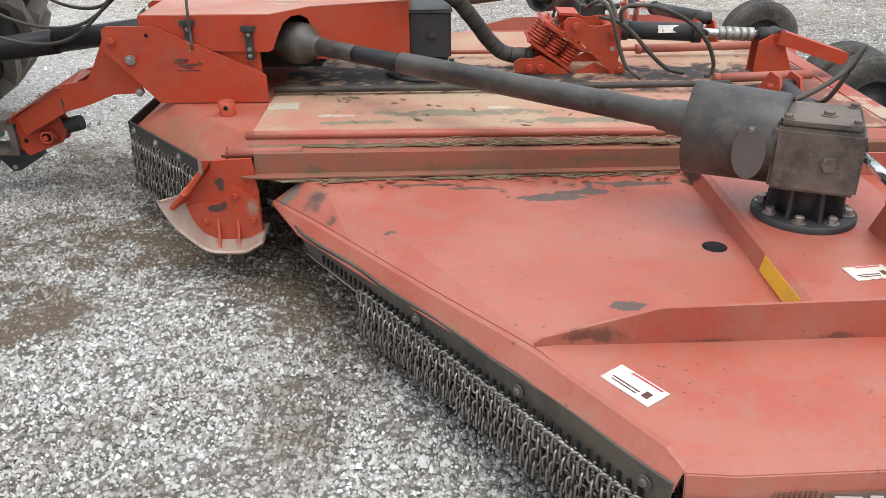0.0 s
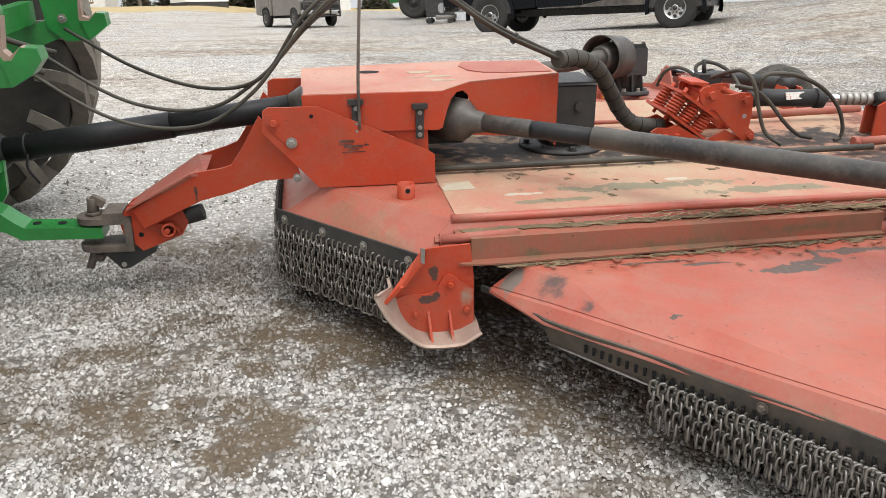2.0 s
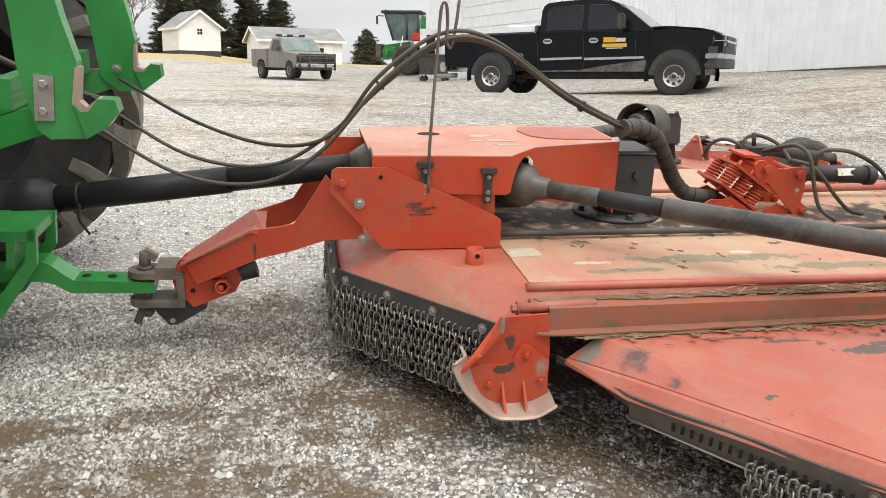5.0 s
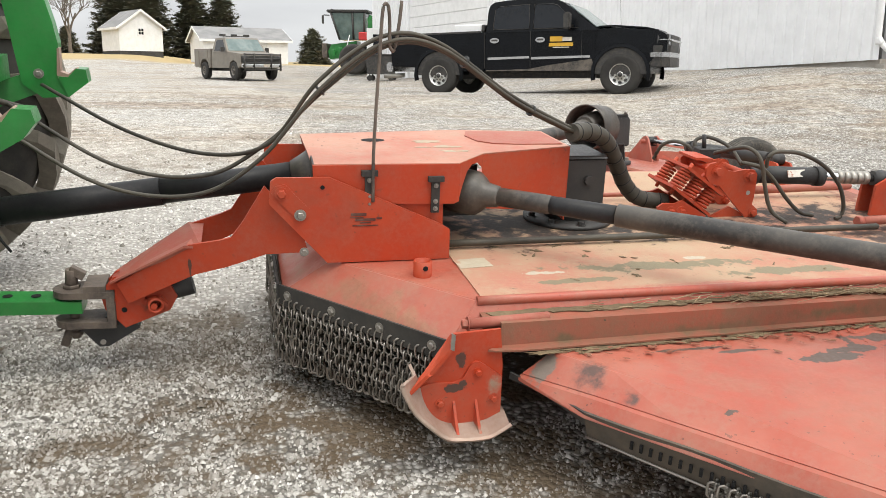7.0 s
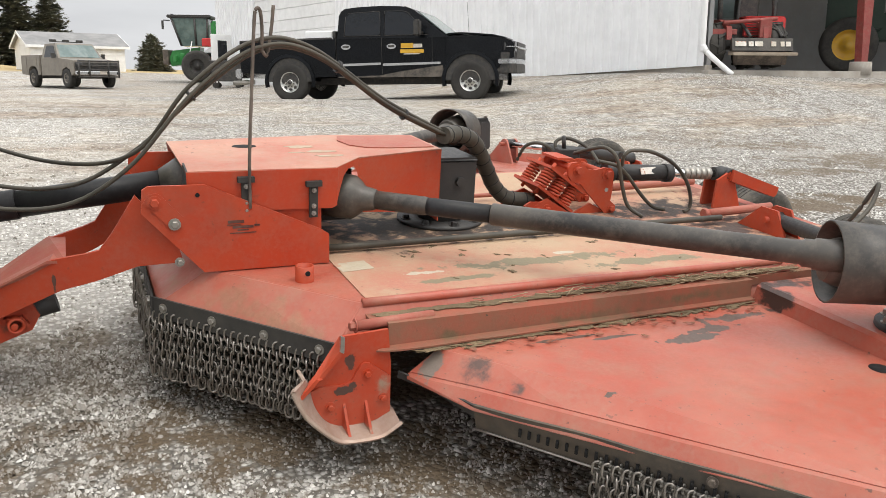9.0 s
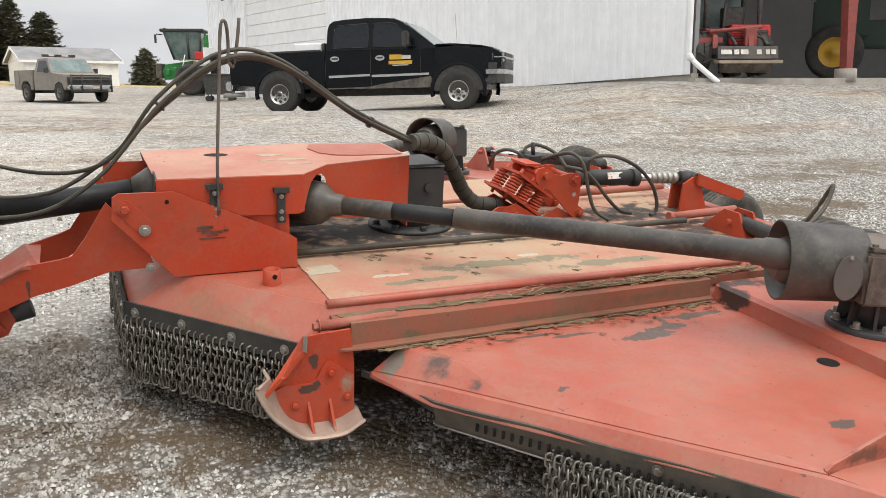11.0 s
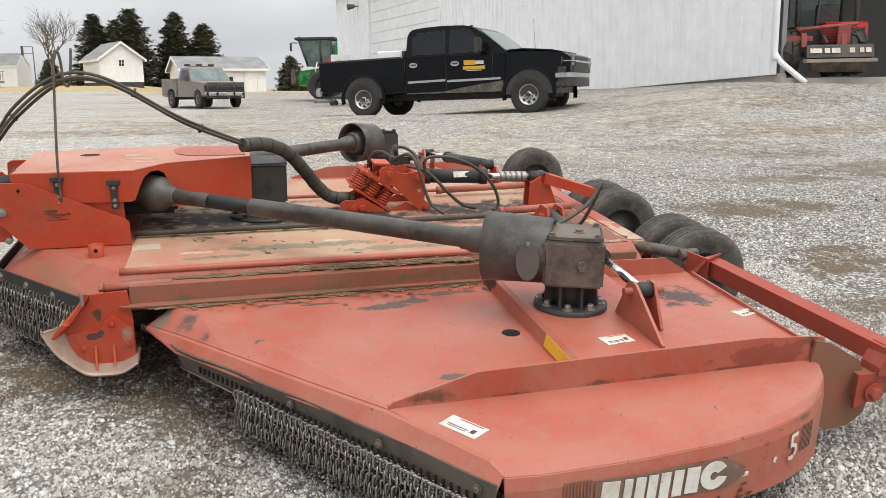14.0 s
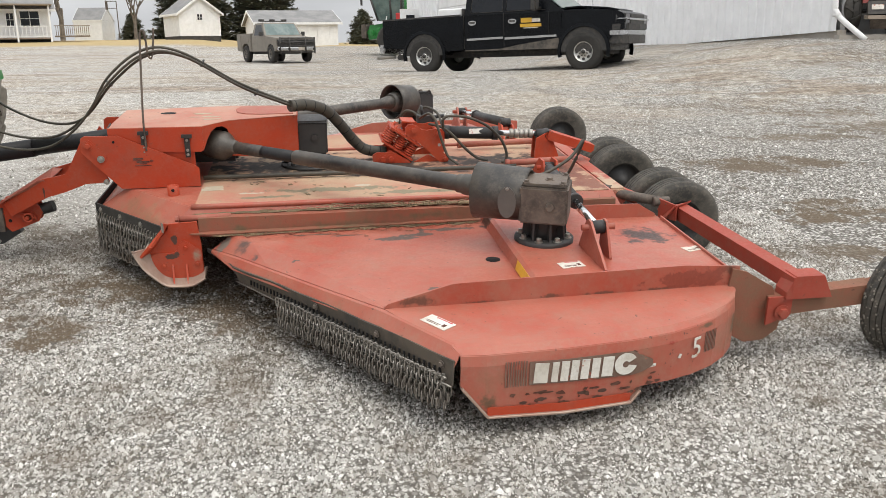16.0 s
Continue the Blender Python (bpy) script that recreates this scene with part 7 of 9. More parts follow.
def car_wheel(parent, x, y, r, w, rim_m, face):
    g = new("wheel")
    g.parent = parent
    g.matrix_local = Matrix.Translation((x, y, r))
    g.empty_display_size = 0.1
    part("tyre", tyre_mesh(r, w, r * 0.51, 5), M_CARTYRE, g)
    b = bmn()
    s = face
    hub = r * 0.525
    lathe(b, (0, 0, 0), (0, s, 0), [(hub, w * 0.46), (hub * 0.93, w * 0.44), (hub * 0.88, w * 0.3), (hub * 0.3, w * 0.34), (hub * 0.28, w * 0.42), (0.001, w * 0.43)], 32, False)
    rim = part("rim", b, rim_m, g)
    for k in range(8):
        b = bmn()
        a = k * math.pi / 4
        u = Vector((math.cos(a), 0, math.sin(a)))
        v = Vector((-math.sin(a), 0, math.cos(a)))
        c = Vector((0, s * w * 0.335, 0))
        q = c + u * hub * 0.7
        ring = [q + u * hub * 0.12 * math.cos(t) + v * hub * 0.17 * math.sin(t) for t in (2 * math.pi * i / 12 for i in range(12))]
        prism(b, ring, (0, s * 0.012, 0))
        part("slot", b, M_TRIM, rim)
        b = bmn()
        e = Vector((math.cos(a + 0.39), 0, math.sin(a + 0.39)))
        rod(b, c + e * hub * 0.42, c + e * hub * 0.42 + Vector((0, s * 0.03, 0)), hub * 0.06, 6)
        part("wheel_nut", b, M_TRIM, rim)
    b = bmn()
    lathe(b, (0, s * w * 0.425, 0), (0, s, 0), [(hub * 0.22, 0.0), (hub * 0.21, 0.012), (0.001, 0.016)], 20, False)
    part("hub_cap", b, M_TRIM, rim, "dark round hub cap")


# ---- black crew-cab pickup ----
def pickup(m):
    t = thing("pickup_truck", m, "black crew-cab pickup truck with dusty lower doors parked on the gravel", "truck")
    W = 1.95
    # lower body with wheel openings
    def arch(xc, r, n=10, zc=0.42):
        return [(xc + r * math.cos(a), zc + r * math.sin(a)) for a in (math.pi * i / n for i in range(n + 1))]
    bed = [(-1.1, 0.62), (-1.12, 0.85), (-1.12, 1.25), (1.03, 1.28), (1.03, 0.52), (0.52, 0.5)] + arch(0.0, 0.5)[0:11] + [(-0.52, 0.58)]
    profile_body(bed, 0, W, M_CARBLACK, "cargo_bed", t, 0.04, 0.95, 0.025, "black cargo bed")
    cabl = [(1.06, 0.5), (1.06, 1.3), (3.2, 1.3), (3.38, 1.27), (3.38, 0.5)]
    cab = profile_body(cabl, 0, W, M_CARBLACK, "cab", t, 0.04, 0.95, 0.03, "black crew cab")
    frontl = [(3.36, 0.52), (3.36, 1.29), (3.7, 1.3), (4.3, 1.275), (4.6, 1.235), (4.72, 1.19), (4.77, 1.12), (4.78, 0.86), (4.6, 0.8), (4.42, 0.6)] + arch(3.89, 0.53)[0:11] + [(3.37, 0.5)]
    profile_body(frontl, 0, W, M_CARBLACK, "front_fender", t, 0.1, 0.98, 0.035, "black hood and front fenders")
    up = [(1.08, 1.28), (1.1, 1.74), (1.14, 1.83), (1.22, 1.885), (1.5, 1.915), (1.95, 1.93), (2.4, 1.915), (2.58, 1.885), (2.72, 1.82), (3.05, 1.57), (3.44, 1.27)]
    profile_body(up, 0.0, W, M_CARBLACK, "cab_roof", t, 0.22, 1.28, 0.03)
    dirt = [(1.08, 0.49), (1.08, 0.51), (2.0, 0.53), (2.4, 0.6), (3.0, 0.68), (3.32, 0.72), (3.37, 0.49)]
    for y, s in ((0, 1), (W, -1)):
        b = bmn()
        xz(b, dirt, y - 0.004 * s, 0.006 * s)
        part("dusty_sill", b, M_CARDIRT, t, "tan dust along the lower doors")
        # windows
        for pts in ([(1.24, 1.36), (1.26, 1.7), (1.3, 1.77), (1.37, 1.795), (1.96, 1.81), (1.99, 1.79), (2.0, 1.36), (1.97, 1.34), (1.27, 1.34)], [(2.1, 1.36), (2.1, 1.79), (2.13, 1.815), (2.45, 1.8), (2.57, 1.77), (2.7, 1.66), (3.0, 1.38), (2.96, 1.34), (2.13, 1.34)]):
            b = bmn()
            row = [(x, y + s * (0.22 * (z - 1.28) - 0.006), z) for x, z in pts]
            prism(b, row, (0, 0.008 * s, 0))
            part("side_window", b, M_GLASS, t, "dark tinted window")
        for x0, x1 in ((1.12, 2.02), (2.06, 3.28)):
            b = bmn()
            xz(b, [(x0, 0.72), (x0, 0.77), (x1, 0.79 if x1 > 2 else 0.775), (x1, 0.745 if x1 > 2 else 0.73)], y - 0.016 * s, 0.016 * s)
            part("side_moulding", b, M_CARCHROME, t, "bright side moulding")
        for x in (1.045, 2.035, 3.1):
            b = bmn()
            xz(b, [(x, 0.55), (x, 1.29), (x + 0.008, 1.29), (x + 0.008, 0.55)], y - 0.003 * s, 0.004 * s)
            part("door_gap", b, M_TRIM, t)
        for x in (1.27, 2.25):
            b = bmn()
            ring = [(x + 0.1 * math.cos(k), y + s * 0.005, 1.11 + 0.055 * math.sin(k)) for k in (2 * math.pi * i / 20 for i in range(20))]
            prism(b, ring, (0, -0.03 * s, 0))
            hd = part("door_handle", b, M_CARCHROME, t, "chrome door handle", 0.008)
            b = bmn()
            box(b, (x, y - 0.028 * s, 1.115), (0.13, 0.01, 0.035))
            part("grip", b, M_TRIM, hd)
        for xc, r in ((0.0, 0.5), (3.89, 0.52)):
            b = bmn()
            rows = []
            for rr, yy in ((r + 0.075, y - 0.003 * s), (r + 0.065, y - 0.03 * s), (r + 0.0, y - 0.04 * s), (r - 0.015, y + 0.02 * s)):
                rows.append([(xc + rr * math.cos(a), yy, 0.42 + rr * math.sin(a)) for a in (math.pi * (i - 1) / 14 for i in range(17))])
            loops(b, rows)
            part("wheel_flare", b, M_CARBLACK, t, "black wheel-arch flare")
            b = bmn()
            ring = [(xc + (r - 0.005) * math.cos(a), y - 0.004 * s, 0.42 + (r - 0.005) * math.sin(a)) for a in (math.pi * i / 14 for i in range(15))]
            prism(b, ring, (0, 0.25 * s, 0))
            part("wheel_well", b, M_TRIM, t)
        b = bmn()
        box(b, (2.85, y - 0.2 * s, 1.46), (0.13, 0.22, 0.32))
        box(b, (2.93, y - 0.06 * s, 1.36), (0.06, 0.2, 0.06))
        part("mirror", b, M_TRIM, t, "black towing mirror", 0.03, 2)
    b = bmn()
    ws = [(3.38, 0.06, 1.335), (3.38, W - 0.06, 1.335), (2.77, W - 0.17, 1.8), (2.77, 0.17, 1.8)]
    prism(b, ws, (0.012, 0, 0.012))
    part("windscreen", b, M_GLASS_L, t, "sloping windscreen")
    # bumper: black cap, chrome face with drawn-back ends, black valance
    def wrap(z0, z1, grow, back):
        bb = bmn()
        half_w = W / 2 + grow
        line = [(4.46 - back, -half_w), (4.68, -half_w), (4.81, -half_w + 0.24), (4.86, 0), (4.81, half_w - 0.24), (4.68, half_w), (4.46 - back, half_w)]
        loops(bb, [[(x, W / 2 + y, z) for x, y in line] for z in (z0, z0 + 0.02, z1 - 0.02, z1)])
        solid(bb, 0.03)
        return bb

    part("front_bumper", wrap(0.735, 0.83, 0.015, 0.0), M_CARCHROME, t, "chrome front bumper", 0.012, 2)
    part("bumper_cap", wrap(0.83, 0.96, 0.01, -0.05), M_TRIM, t, "black bumper cap", 0.01, 2)
    part("valance", wrap(0.55, 0.735, -0.02, 0.0), M_TRIM, t, "black lower valance", 0.01, 2)
    b = bmn()
    box(b, (4.79, W / 2, 1.06), (0.04, W - 0.78, 0.22))
    grille = part("grille", b, M_TRIM, t, "", 0.01)
    b = bmn()
    box(b, (4.81, W / 2, 1.06), (0.035, W - 0.5, 0.05))
    part("grille_bar", b, M_CARCHROME, grille, "", 0.01)
    for y, s in ((0.14, 1), (W - 0.14, -1)):
        b = bmn()
        prism(b, [(4.58, y - 0.13 * s, 0.97), (4.585, y - 0.13 * s, 1.15), (4.73, y - 0.09 * s, 1.17), (4.795, y + 0.22 * s, 1.17), (4.8, y + 0.22 * s, 0.97), (4.74, y - 0.1 * s, 0.97)], (0, 0.012 * s, 0))
        box(b, (4.7, y + 0.06 * s, 1.07), (0.19, 0.32, 0.19))
        lampb = part("headlamp", b, M_LAMP, t, "smoked wraparound headlamp", 0.02, 2)
        b = bmn()
        box(b, (4.72, y + 0.05 * s, 1.065), (0.2, 0.36, 0.022))
        part("lamp_bar", b, M_CARCHROME, lampb, "", 0.004)
    b = bmn()
    box(b, (-1.2, W / 2, 0.6), (0.16, W - 0.1, 0.2))
    part("rear_bumper", b, M_CARCHROME, t, "", 0.03, 2)
    for y in (0.12, W - 0.12):
        b = bmn()
        box(b, (-1.12, y, 1.05), (0.03, 0.12, 0.36))
        part("tail_lamp", b, M_LOADER, t, "", 0.01)
    b = bmn()
    rod(b, (-0.9, 0.2, 0.42), (-1.35, 0.1, 0.4), 0.05)
    part("exhaust_tip", b, M_STEEL, t)
    b = bmn()
    box(b, (1.9, W / 2, 0.42), (4.8, 0.9, 0.16))
    part("chassis", b, M_DARKBASE, t, "", 0.02)
    b = bmn()
    box(b, (0.62, W / 2, 1.36), (0.62, W - 0.3, 0.2))
    part("toolbox", b, M_SIDING, t, "white box in the bed", 0.02)
    b = bmn()
    box(b, (0.98, W / 2, 1.37), (0.08, W - 0.2, 0.16))
    part("headboard", b, M_TRIM, t, "", 0.02)
    # hood centre, cowl and wipers
    b = bmn()
    prism(b, [(3.3, 0.28, 1.34), (3.7, 0.3, 1.35), (4.3, 0.34, 1.3), (4.55, 0.4, 1.245), (4.55, W - 0.4, 1.245), (4.3, W - 0.34, 1.3), (3.7, W - 0.3, 1.35), (3.3, W - 0.28, 1.34)], (0, 0, 0.03))
    part("hood_bulge", b, M_CARBLACK, t, "", 0.012, 2)
    for y in (0.5, 1.2):
        b = bmn()
        rod(b, (3.3, y, 1.36), (3.1, y + 0.35, 1.5), 0.01, 6)
        part("wiper", b, M_TRIM, t)
    for y, s in ((0, 1), (W, -1)):
        b = bmn()
        xz(b, [(-1.12, 1.25), (-1.12, 1.285), (0.93, 1.315), (0.93, 1.28)], y + 0.02 * s, 0.07 * s)
        part("bed_rail", b, M_TRIM, t, "", 0.008)
        for pts in ([(1.23, 1.33), (1.25, 1.72), (1.3, 1.79), (1.98, 1.82), (2.01, 1.33)], [(2.09, 1.33), (2.09, 1.82), (2.46, 1.815), (2.58, 1.785), (3.03, 1.33)]):
            ring = [(x, y + s * (0.22 * (z - 1.28) - 0.004), z) for x, z in pts]
            b = bmn()
            hose(b, ring + ring[:1], 0.008, 5, 1)
            part("window_trim", b, M_TRIM, t)
    # door sign as plain bars
    b = bmn()
    box(b, (2.58, -0.006, 1.12), (0.26, 0.004, 0.1))
    part("door_sign", b, M_YELLOW, t, "yellow and white door sign without words", 0.0)
    b = bmn()
    box(b, (2.8, -0.006, 1.115), (0.2, 0.004, 0.075))
    box(b, (2.68, -0.006, 0.955), (0.34, 0.004, 0.018))
    part("door_sign", b, M_WHITE, t)
    b = bmn()
    box(b, (2.68, -0.006, 1.01), (0.5, 0.004, 0.07))
    part("door_sign", b, M_YELLOW, t)
    for x in (0.0, 3.89):
        for y, s in ((0.1, -1), (W - 0.1, 1)):
            car_wheel(t, x, y, 0.408, 0.27, M_ALLOY, s)
    for x in (1.7, 2.3):
        b = bmn()
        box(b, (x, W / 2, 1.965), (0.05, 0.08, 0.03))
        part("roof_marker", b, M_TRIM, t, "", 0.008)
    b = bmn()
    rod(b, (3.55, W - 0.15, 1.26), (3.5, W - 0.15, 2.1), 0.004, 6)
    part("antenna", b, M_TRIM, t)
    return t


def stand_at(x, y, heading, lift=0.0, pitch=None):
    """A pose on the ground with the x axis along heading (degrees), tipped with the slope along it."""
    h = radians(heading)
    d = (math.cos(h), math.sin(h))
    z = float(height(x, y))
    return Matrix.Translation((x, y, z + lift)) @ Matrix.Rotation(h, 4, "Z") @ Matrix.Rotation(-(pitch or 0.0), 4, "Y")


pickup(stand_at(2.68, 15.3, -36, -0.055, 0.016))

# ---- tan utility truck ----
def utility(m):
    t = thing("utility_truck", m, "dusty tan utility-bed truck with a black grille guard", "truck")
    W = 1.9
    profile_body([(0.0 - 1.1, 0.55), (-1.1, 1.35), (0.75, 1.35), (0.75, 0.55), (0.5, 0.5), (0.42, 0.75), (0.2, 0.88), (-0.2, 0.88), (-0.42, 0.75), (-0.5, 0.5)], 0, W, M_CARTAN, "service_box", t, 0, 0, 0.02, "tan steel service box")
    profile_body([(0.85, 0.5), (0.85, 1.2), (2.5, 1.2), (3.75, 1.1), (3.8, 0.6), (3.55, 0.5), (3.4, 0.75), (3.1, 0.84), (2.8, 0.75), (2.65, 0.5)], 0, W, M_CARTAN, "cab_body", t, 0.05, 0.9, 0.03)
    profile_body([(0.9, 1.18), (1.0, 1.8), (1.95, 1.82), (2.5, 1.2)], 0, W, M_CARTAN, "cab_roof", t, 0.25, 1.2, 0.03)
    for y, s in ((0, 1), (W, -1)):
        b = bmn()
        prism(b, [(x, y + s * (0.25 * (z - 1.2) - 0.006), z) for x, z in ((1.15, 1.25), (1.2, 1.72), (1.85, 1.72), (2.3, 1.25))], (0, 0.008 * s, 0))
        part("side_window", b, M_GLASS, t)
        b = bmn()
        box(b, (2.3, y - 0.12 * s, 1.3), (0.08, 0.16, 0.2))
        part("mirror", b, M_TRIM, t)
        for x0, x1 in ((-1.05, -0.55), (-0.5, 0.45), (0.48, 0.72)):
            b = bmn()
            zz = 0.92 if x0 == -0.5 else 0.62
            box(b, ((x0 + x1) / 2, y - 0.008 * s, (zz + 1.3) / 2), (x1 - x0 - 0.04, 0.02, 1.26 - zz))
            part("locker_door", b, M_CARTAN, t, "", 0.006)
    b = bmn()
    prism(b, [(2.46, 0.1, 1.24), (2.46, W - 0.1, 1.24), (1.99, W - 0.2, 1.75), (1.99, 0.2, 1.75)], (0.012, 0, 0.012))
    part("windscreen", b, M_GLASS_L, t)
    b = bmn()
    box(b, (3.8, W / 2, 0.88), (0.06, W - 0.1, 0.3))
    part("grille", b, M_TRIM, t, "", 0.01)
    for y in (0.2, W - 0.2):
        b = bmn()
        box(b, (3.82, y, 0.95), (0.06, 0.26, 0.14))
        part("headlamp", b, M_LAMP, t, "", 0.01)
    b = bmn()
    box(b, (3.88, W / 2, 0.6), (0.14, W, 0.16))
    part("front_bumper", b, M_CARCHROME, t, "", 0.03)
    b = bmn()
    for z in (0.45, 0.72, 0.9, 1.08):
        rod(b, (4.0, 0.1, z), (4.0, W - 0.1, z), 0.028, 8)
    for y in (0.1, 0.55, W - 0.55, W - 0.1):
        rod(b, (4.0, y, 0.4), (4.0, y, 1.12), 0.035, 8)
    part("grille_guard", b, M_TRIM, t, "black pipe grille guard")
    b = bmn()
    rod(b, (1.3, 0.3, 1.9), (1.3, W - 0.3, 1.9), 0.02)
    for y in (0.35, 0.9, 1.5):
        box(b, (1.32, y, 1.94), (0.12, 0.25, 0.1))
    part("light_bar", b, M_TRIM, t, "roof light bar")
    b = bmn()
    box(b, (1.2, W / 2, 0.45), (4.4, 0.8, 0.15))
    part("chassis", b, M_DARKBASE, t)
    b = bmn()
    box(b, (3.96, W / 2 + 0.2, 0.62), (0.01, 0.3, 0.12))
    part("plate_bar", b, M_WHITE, t)
    for x in (0.0, 3.1):
        for y, s in ((0.1, -1), (W - 0.1, 1)):
            car_wheel(t, x, y, 0.39, 0.25, M_CARTAN, s)
    return t


utility(stand_at(-3.0, 38.2, -65))

# ---- machine shed ----
SA, SB = Vector((11.55, 12.75, 0)), Vector((5.6, 43.0, 0))
sd = (SB - SA).normalized()
sn = Vector((sd.y, -sd.x, 0))  # inwards, away from the yard
SLEN = (SB - SA).length
FLOOR = 1.5


def rib_wall(name, a, bb, z0, z1, gable=0.0, pitch=0.3, label="", hole=None, drop=0.0):
    """A wall of ribbed metal sheet between two points, with a gable on top if asked and a door opening left free."""
    d = (bb - a)
    ln = d.length
    d = d.normalized()
    n = Vector((d.y, -d.x, 0))
    xs = []
    k = 0.0
    while k < ln:
        # narrow deep groove added beside each rib to give a dark shade line
        for off, dep in ((0.0, 0.0), (0.44, 0.0), (0.455, 0.05), (0.475, 0.05), (0.49, 0.0), (0.56, -0.045), (0.74, -0.045), (0.82, 0.0)):
            v = k + off * pitch
            if v < ln:
                xs.append((v, dep))
        k += pitch
    xs.append((ln, 0.0))
    b = bmn()
    def topz(v):
        return z1 + gable * (1 - abs(2 * v / ln - 1))
    prev = None
    for v, dep in xs:
        p = a + d * v + n * dep
        inside = hole and hole[0] <= v <= hole[1]
        zb = hole[2] if inside else z0 - drop * v / ln
        cur = (b.verts.new((p.x, p.y, zb)), b.verts.new((p.x, p.y, topz(v))), inside)
        if prev:
            if prev[2] != cur[2]:
                zb2 = z0 if not (prev[2] and cur[2]) else hole[2]
            b.faces.new((prev[0], cur[0], cur[1], prev[1]))
        prev = cur
    solid(b, 0.012)
    me = mesh_of(name, b)
    me.materials.append(M_SHED)
    return tagged(new(name, me), label, "wall", kind="structure")


DOOR = (17.5, 26.0, 6.2)
w1 = rib_wall("wall_west", SA, SA + sd * DOOR[0], FLOOR + 0.12, 6.4, 0, 0.3, "white ribbed metal shed wall", drop=0.75)
w2 = rib_wall("wall_west_upper", SA + sd * DOOR[0], SA + sd * DOOR[1], DOOR[2], 6.4, 0, 0.3, "white ribbed metal above the big door")
w3 = rib_wall("wall_west_end", SA + sd * DOOR[1], SB, 0.7, 6.4, 0, 0.3, "white ribbed metal shed wall")
b = bmn()
c0 = SA + sn * 0.05
prism(b, [c0 + Vector((0, 0, 0.6)), c0 + sd * DOOR[0] + Vector((0, 0, 0.6)), c0 + sd * DOOR[0] + Vector((0, 0, FLOOR + 0.14)), c0 + Vector((0, 0, FLOOR + 0.14))], sn * 0.25)
me = mesh_of("foundation", b)
me.materials.append(M_CONC)
tagged(new("foundation", me), "weathered concrete foundation", "foundation", kind="structure")
# overhead door with horizontal panels
door = thing("door_1", Matrix.Identity(4), "closed white overhead door with horizontal panels", "door", kind="structure")
for i in range(11):
    b = bmn()
    z = 0.85 + 0.49 * i
    p = SA + sd * (DOOR[0] + 0.1) + sn * 0.08
    q = SA + sd * (DOOR[1] - 0.1) + sn * 0.08
    prism(b, [p + Vector((0, 0, z)), q + Vector((0, 0, z)), q + Vector((0, 0, z + 0.47)), p + Vector((0, 0, z + 0.47))], sn * 0.05)
    part("panel", b, M_SIDING, door, "", 0.012)
b = bmn()
for k in (DOOR[0], DOOR[1] - 0.12):
    p = SA + sd * k - sn * 0.03
    prism(b, [p + Vector((0, 0, 0.7)), p + sd * 0.14 + Vector((0, 0, 0.7)), p + sd * 0.14 + Vector((0, 0, 6.3)), p + Vector((0, 0, 6.3))], sn * 0.14)
part("door_frame", b, M_SHED, door)
# small side door, standing ajar near the far end
b = bmn()
p = SA + sd * 28.6 - sn * 0.06
prism(b, [p + Vector((0, 0, 0.8)), p + sd * 1.1 + Vector((0, 0, 0.8)), p + sd * 1.1 + Vector((0, 0, 2.95)), p + Vector((0, 0, 2.95))], sn * 0.05)
d2 = tagged(new("door_2", mesh_of("door_2", b, 0.01)), "white walk door with a window", "door", kind="structure")
d2.data.materials.append(M_SIDING)
b = bmn()
prism(b, [p - sn * 0.006 + sd * 0.3 + Vector((0, 0, 1.7)), p - sn * 0.006 + sd * 0.8 + Vector((0, 0, 1.7)), p - sn * 0.006 + sd * 0.8 + Vector((0, 0, 2.7)), p - sn * 0.006 + sd * 0.3 + Vector((0, 0, 2.7))], sn * 0.01)
part("pane", b, M_GLASS, d2)
leaf = thing("walk_door", stand_at(5.42, 40.7, 20), "white walk door with a dark window, standing open", "door")
b = bmn()
box(b, (0, 0, 1.25), (1.1, 0.05, 2.5))
part("leaf", b, M_SIDING, leaf, "", 0.01)
b = bmn()
box(b, (0.05, 0, 1.6), (0.5, 0.07, 1.2))
part("pane", b, M_GLASS, leaf)
b = bmn()
box(b, (0.4, -0.05, 1.0), (0.1, 0.06, 0.04))
part("handle", b, M_CARCHROME, leaf)
cart = thing("wheeled_cart", stand_at(5.0, 36.6, -20), "black wheeled cart standing beside the shed", "cart")
b = bmn()
prism(b, [(-0.6, -0.4, 0.3), (0.55, -0.4, 0.3), (0.7, -0.4, 1.15), (-0.7, -0.4, 1.15)], (0, 0.8, 0))
part("bin", b, M_TRIM, cart, "", 0.03)
b = bmn()
box(b, (0, 0, 1.19), (1.5, 0.9, 0.06))
part("rim", b, M_DARKBASE, cart, "", 0.01)
for x in (-0.5, 0.5):
    for y in (-0.36, 0.36):
        b = bmn()
        rod(b, (x, y - 0.03, 0.13), (x, y + 0.03, 0.13), 0.13, 16)
        part("wheel", b, M_RUBBER, cart)
        b = bmn()
        rod(b, (x, y, 0.13), (x, y, 0.35), 0.03, 8)
        part("leg", b, M_TRIM, cart)
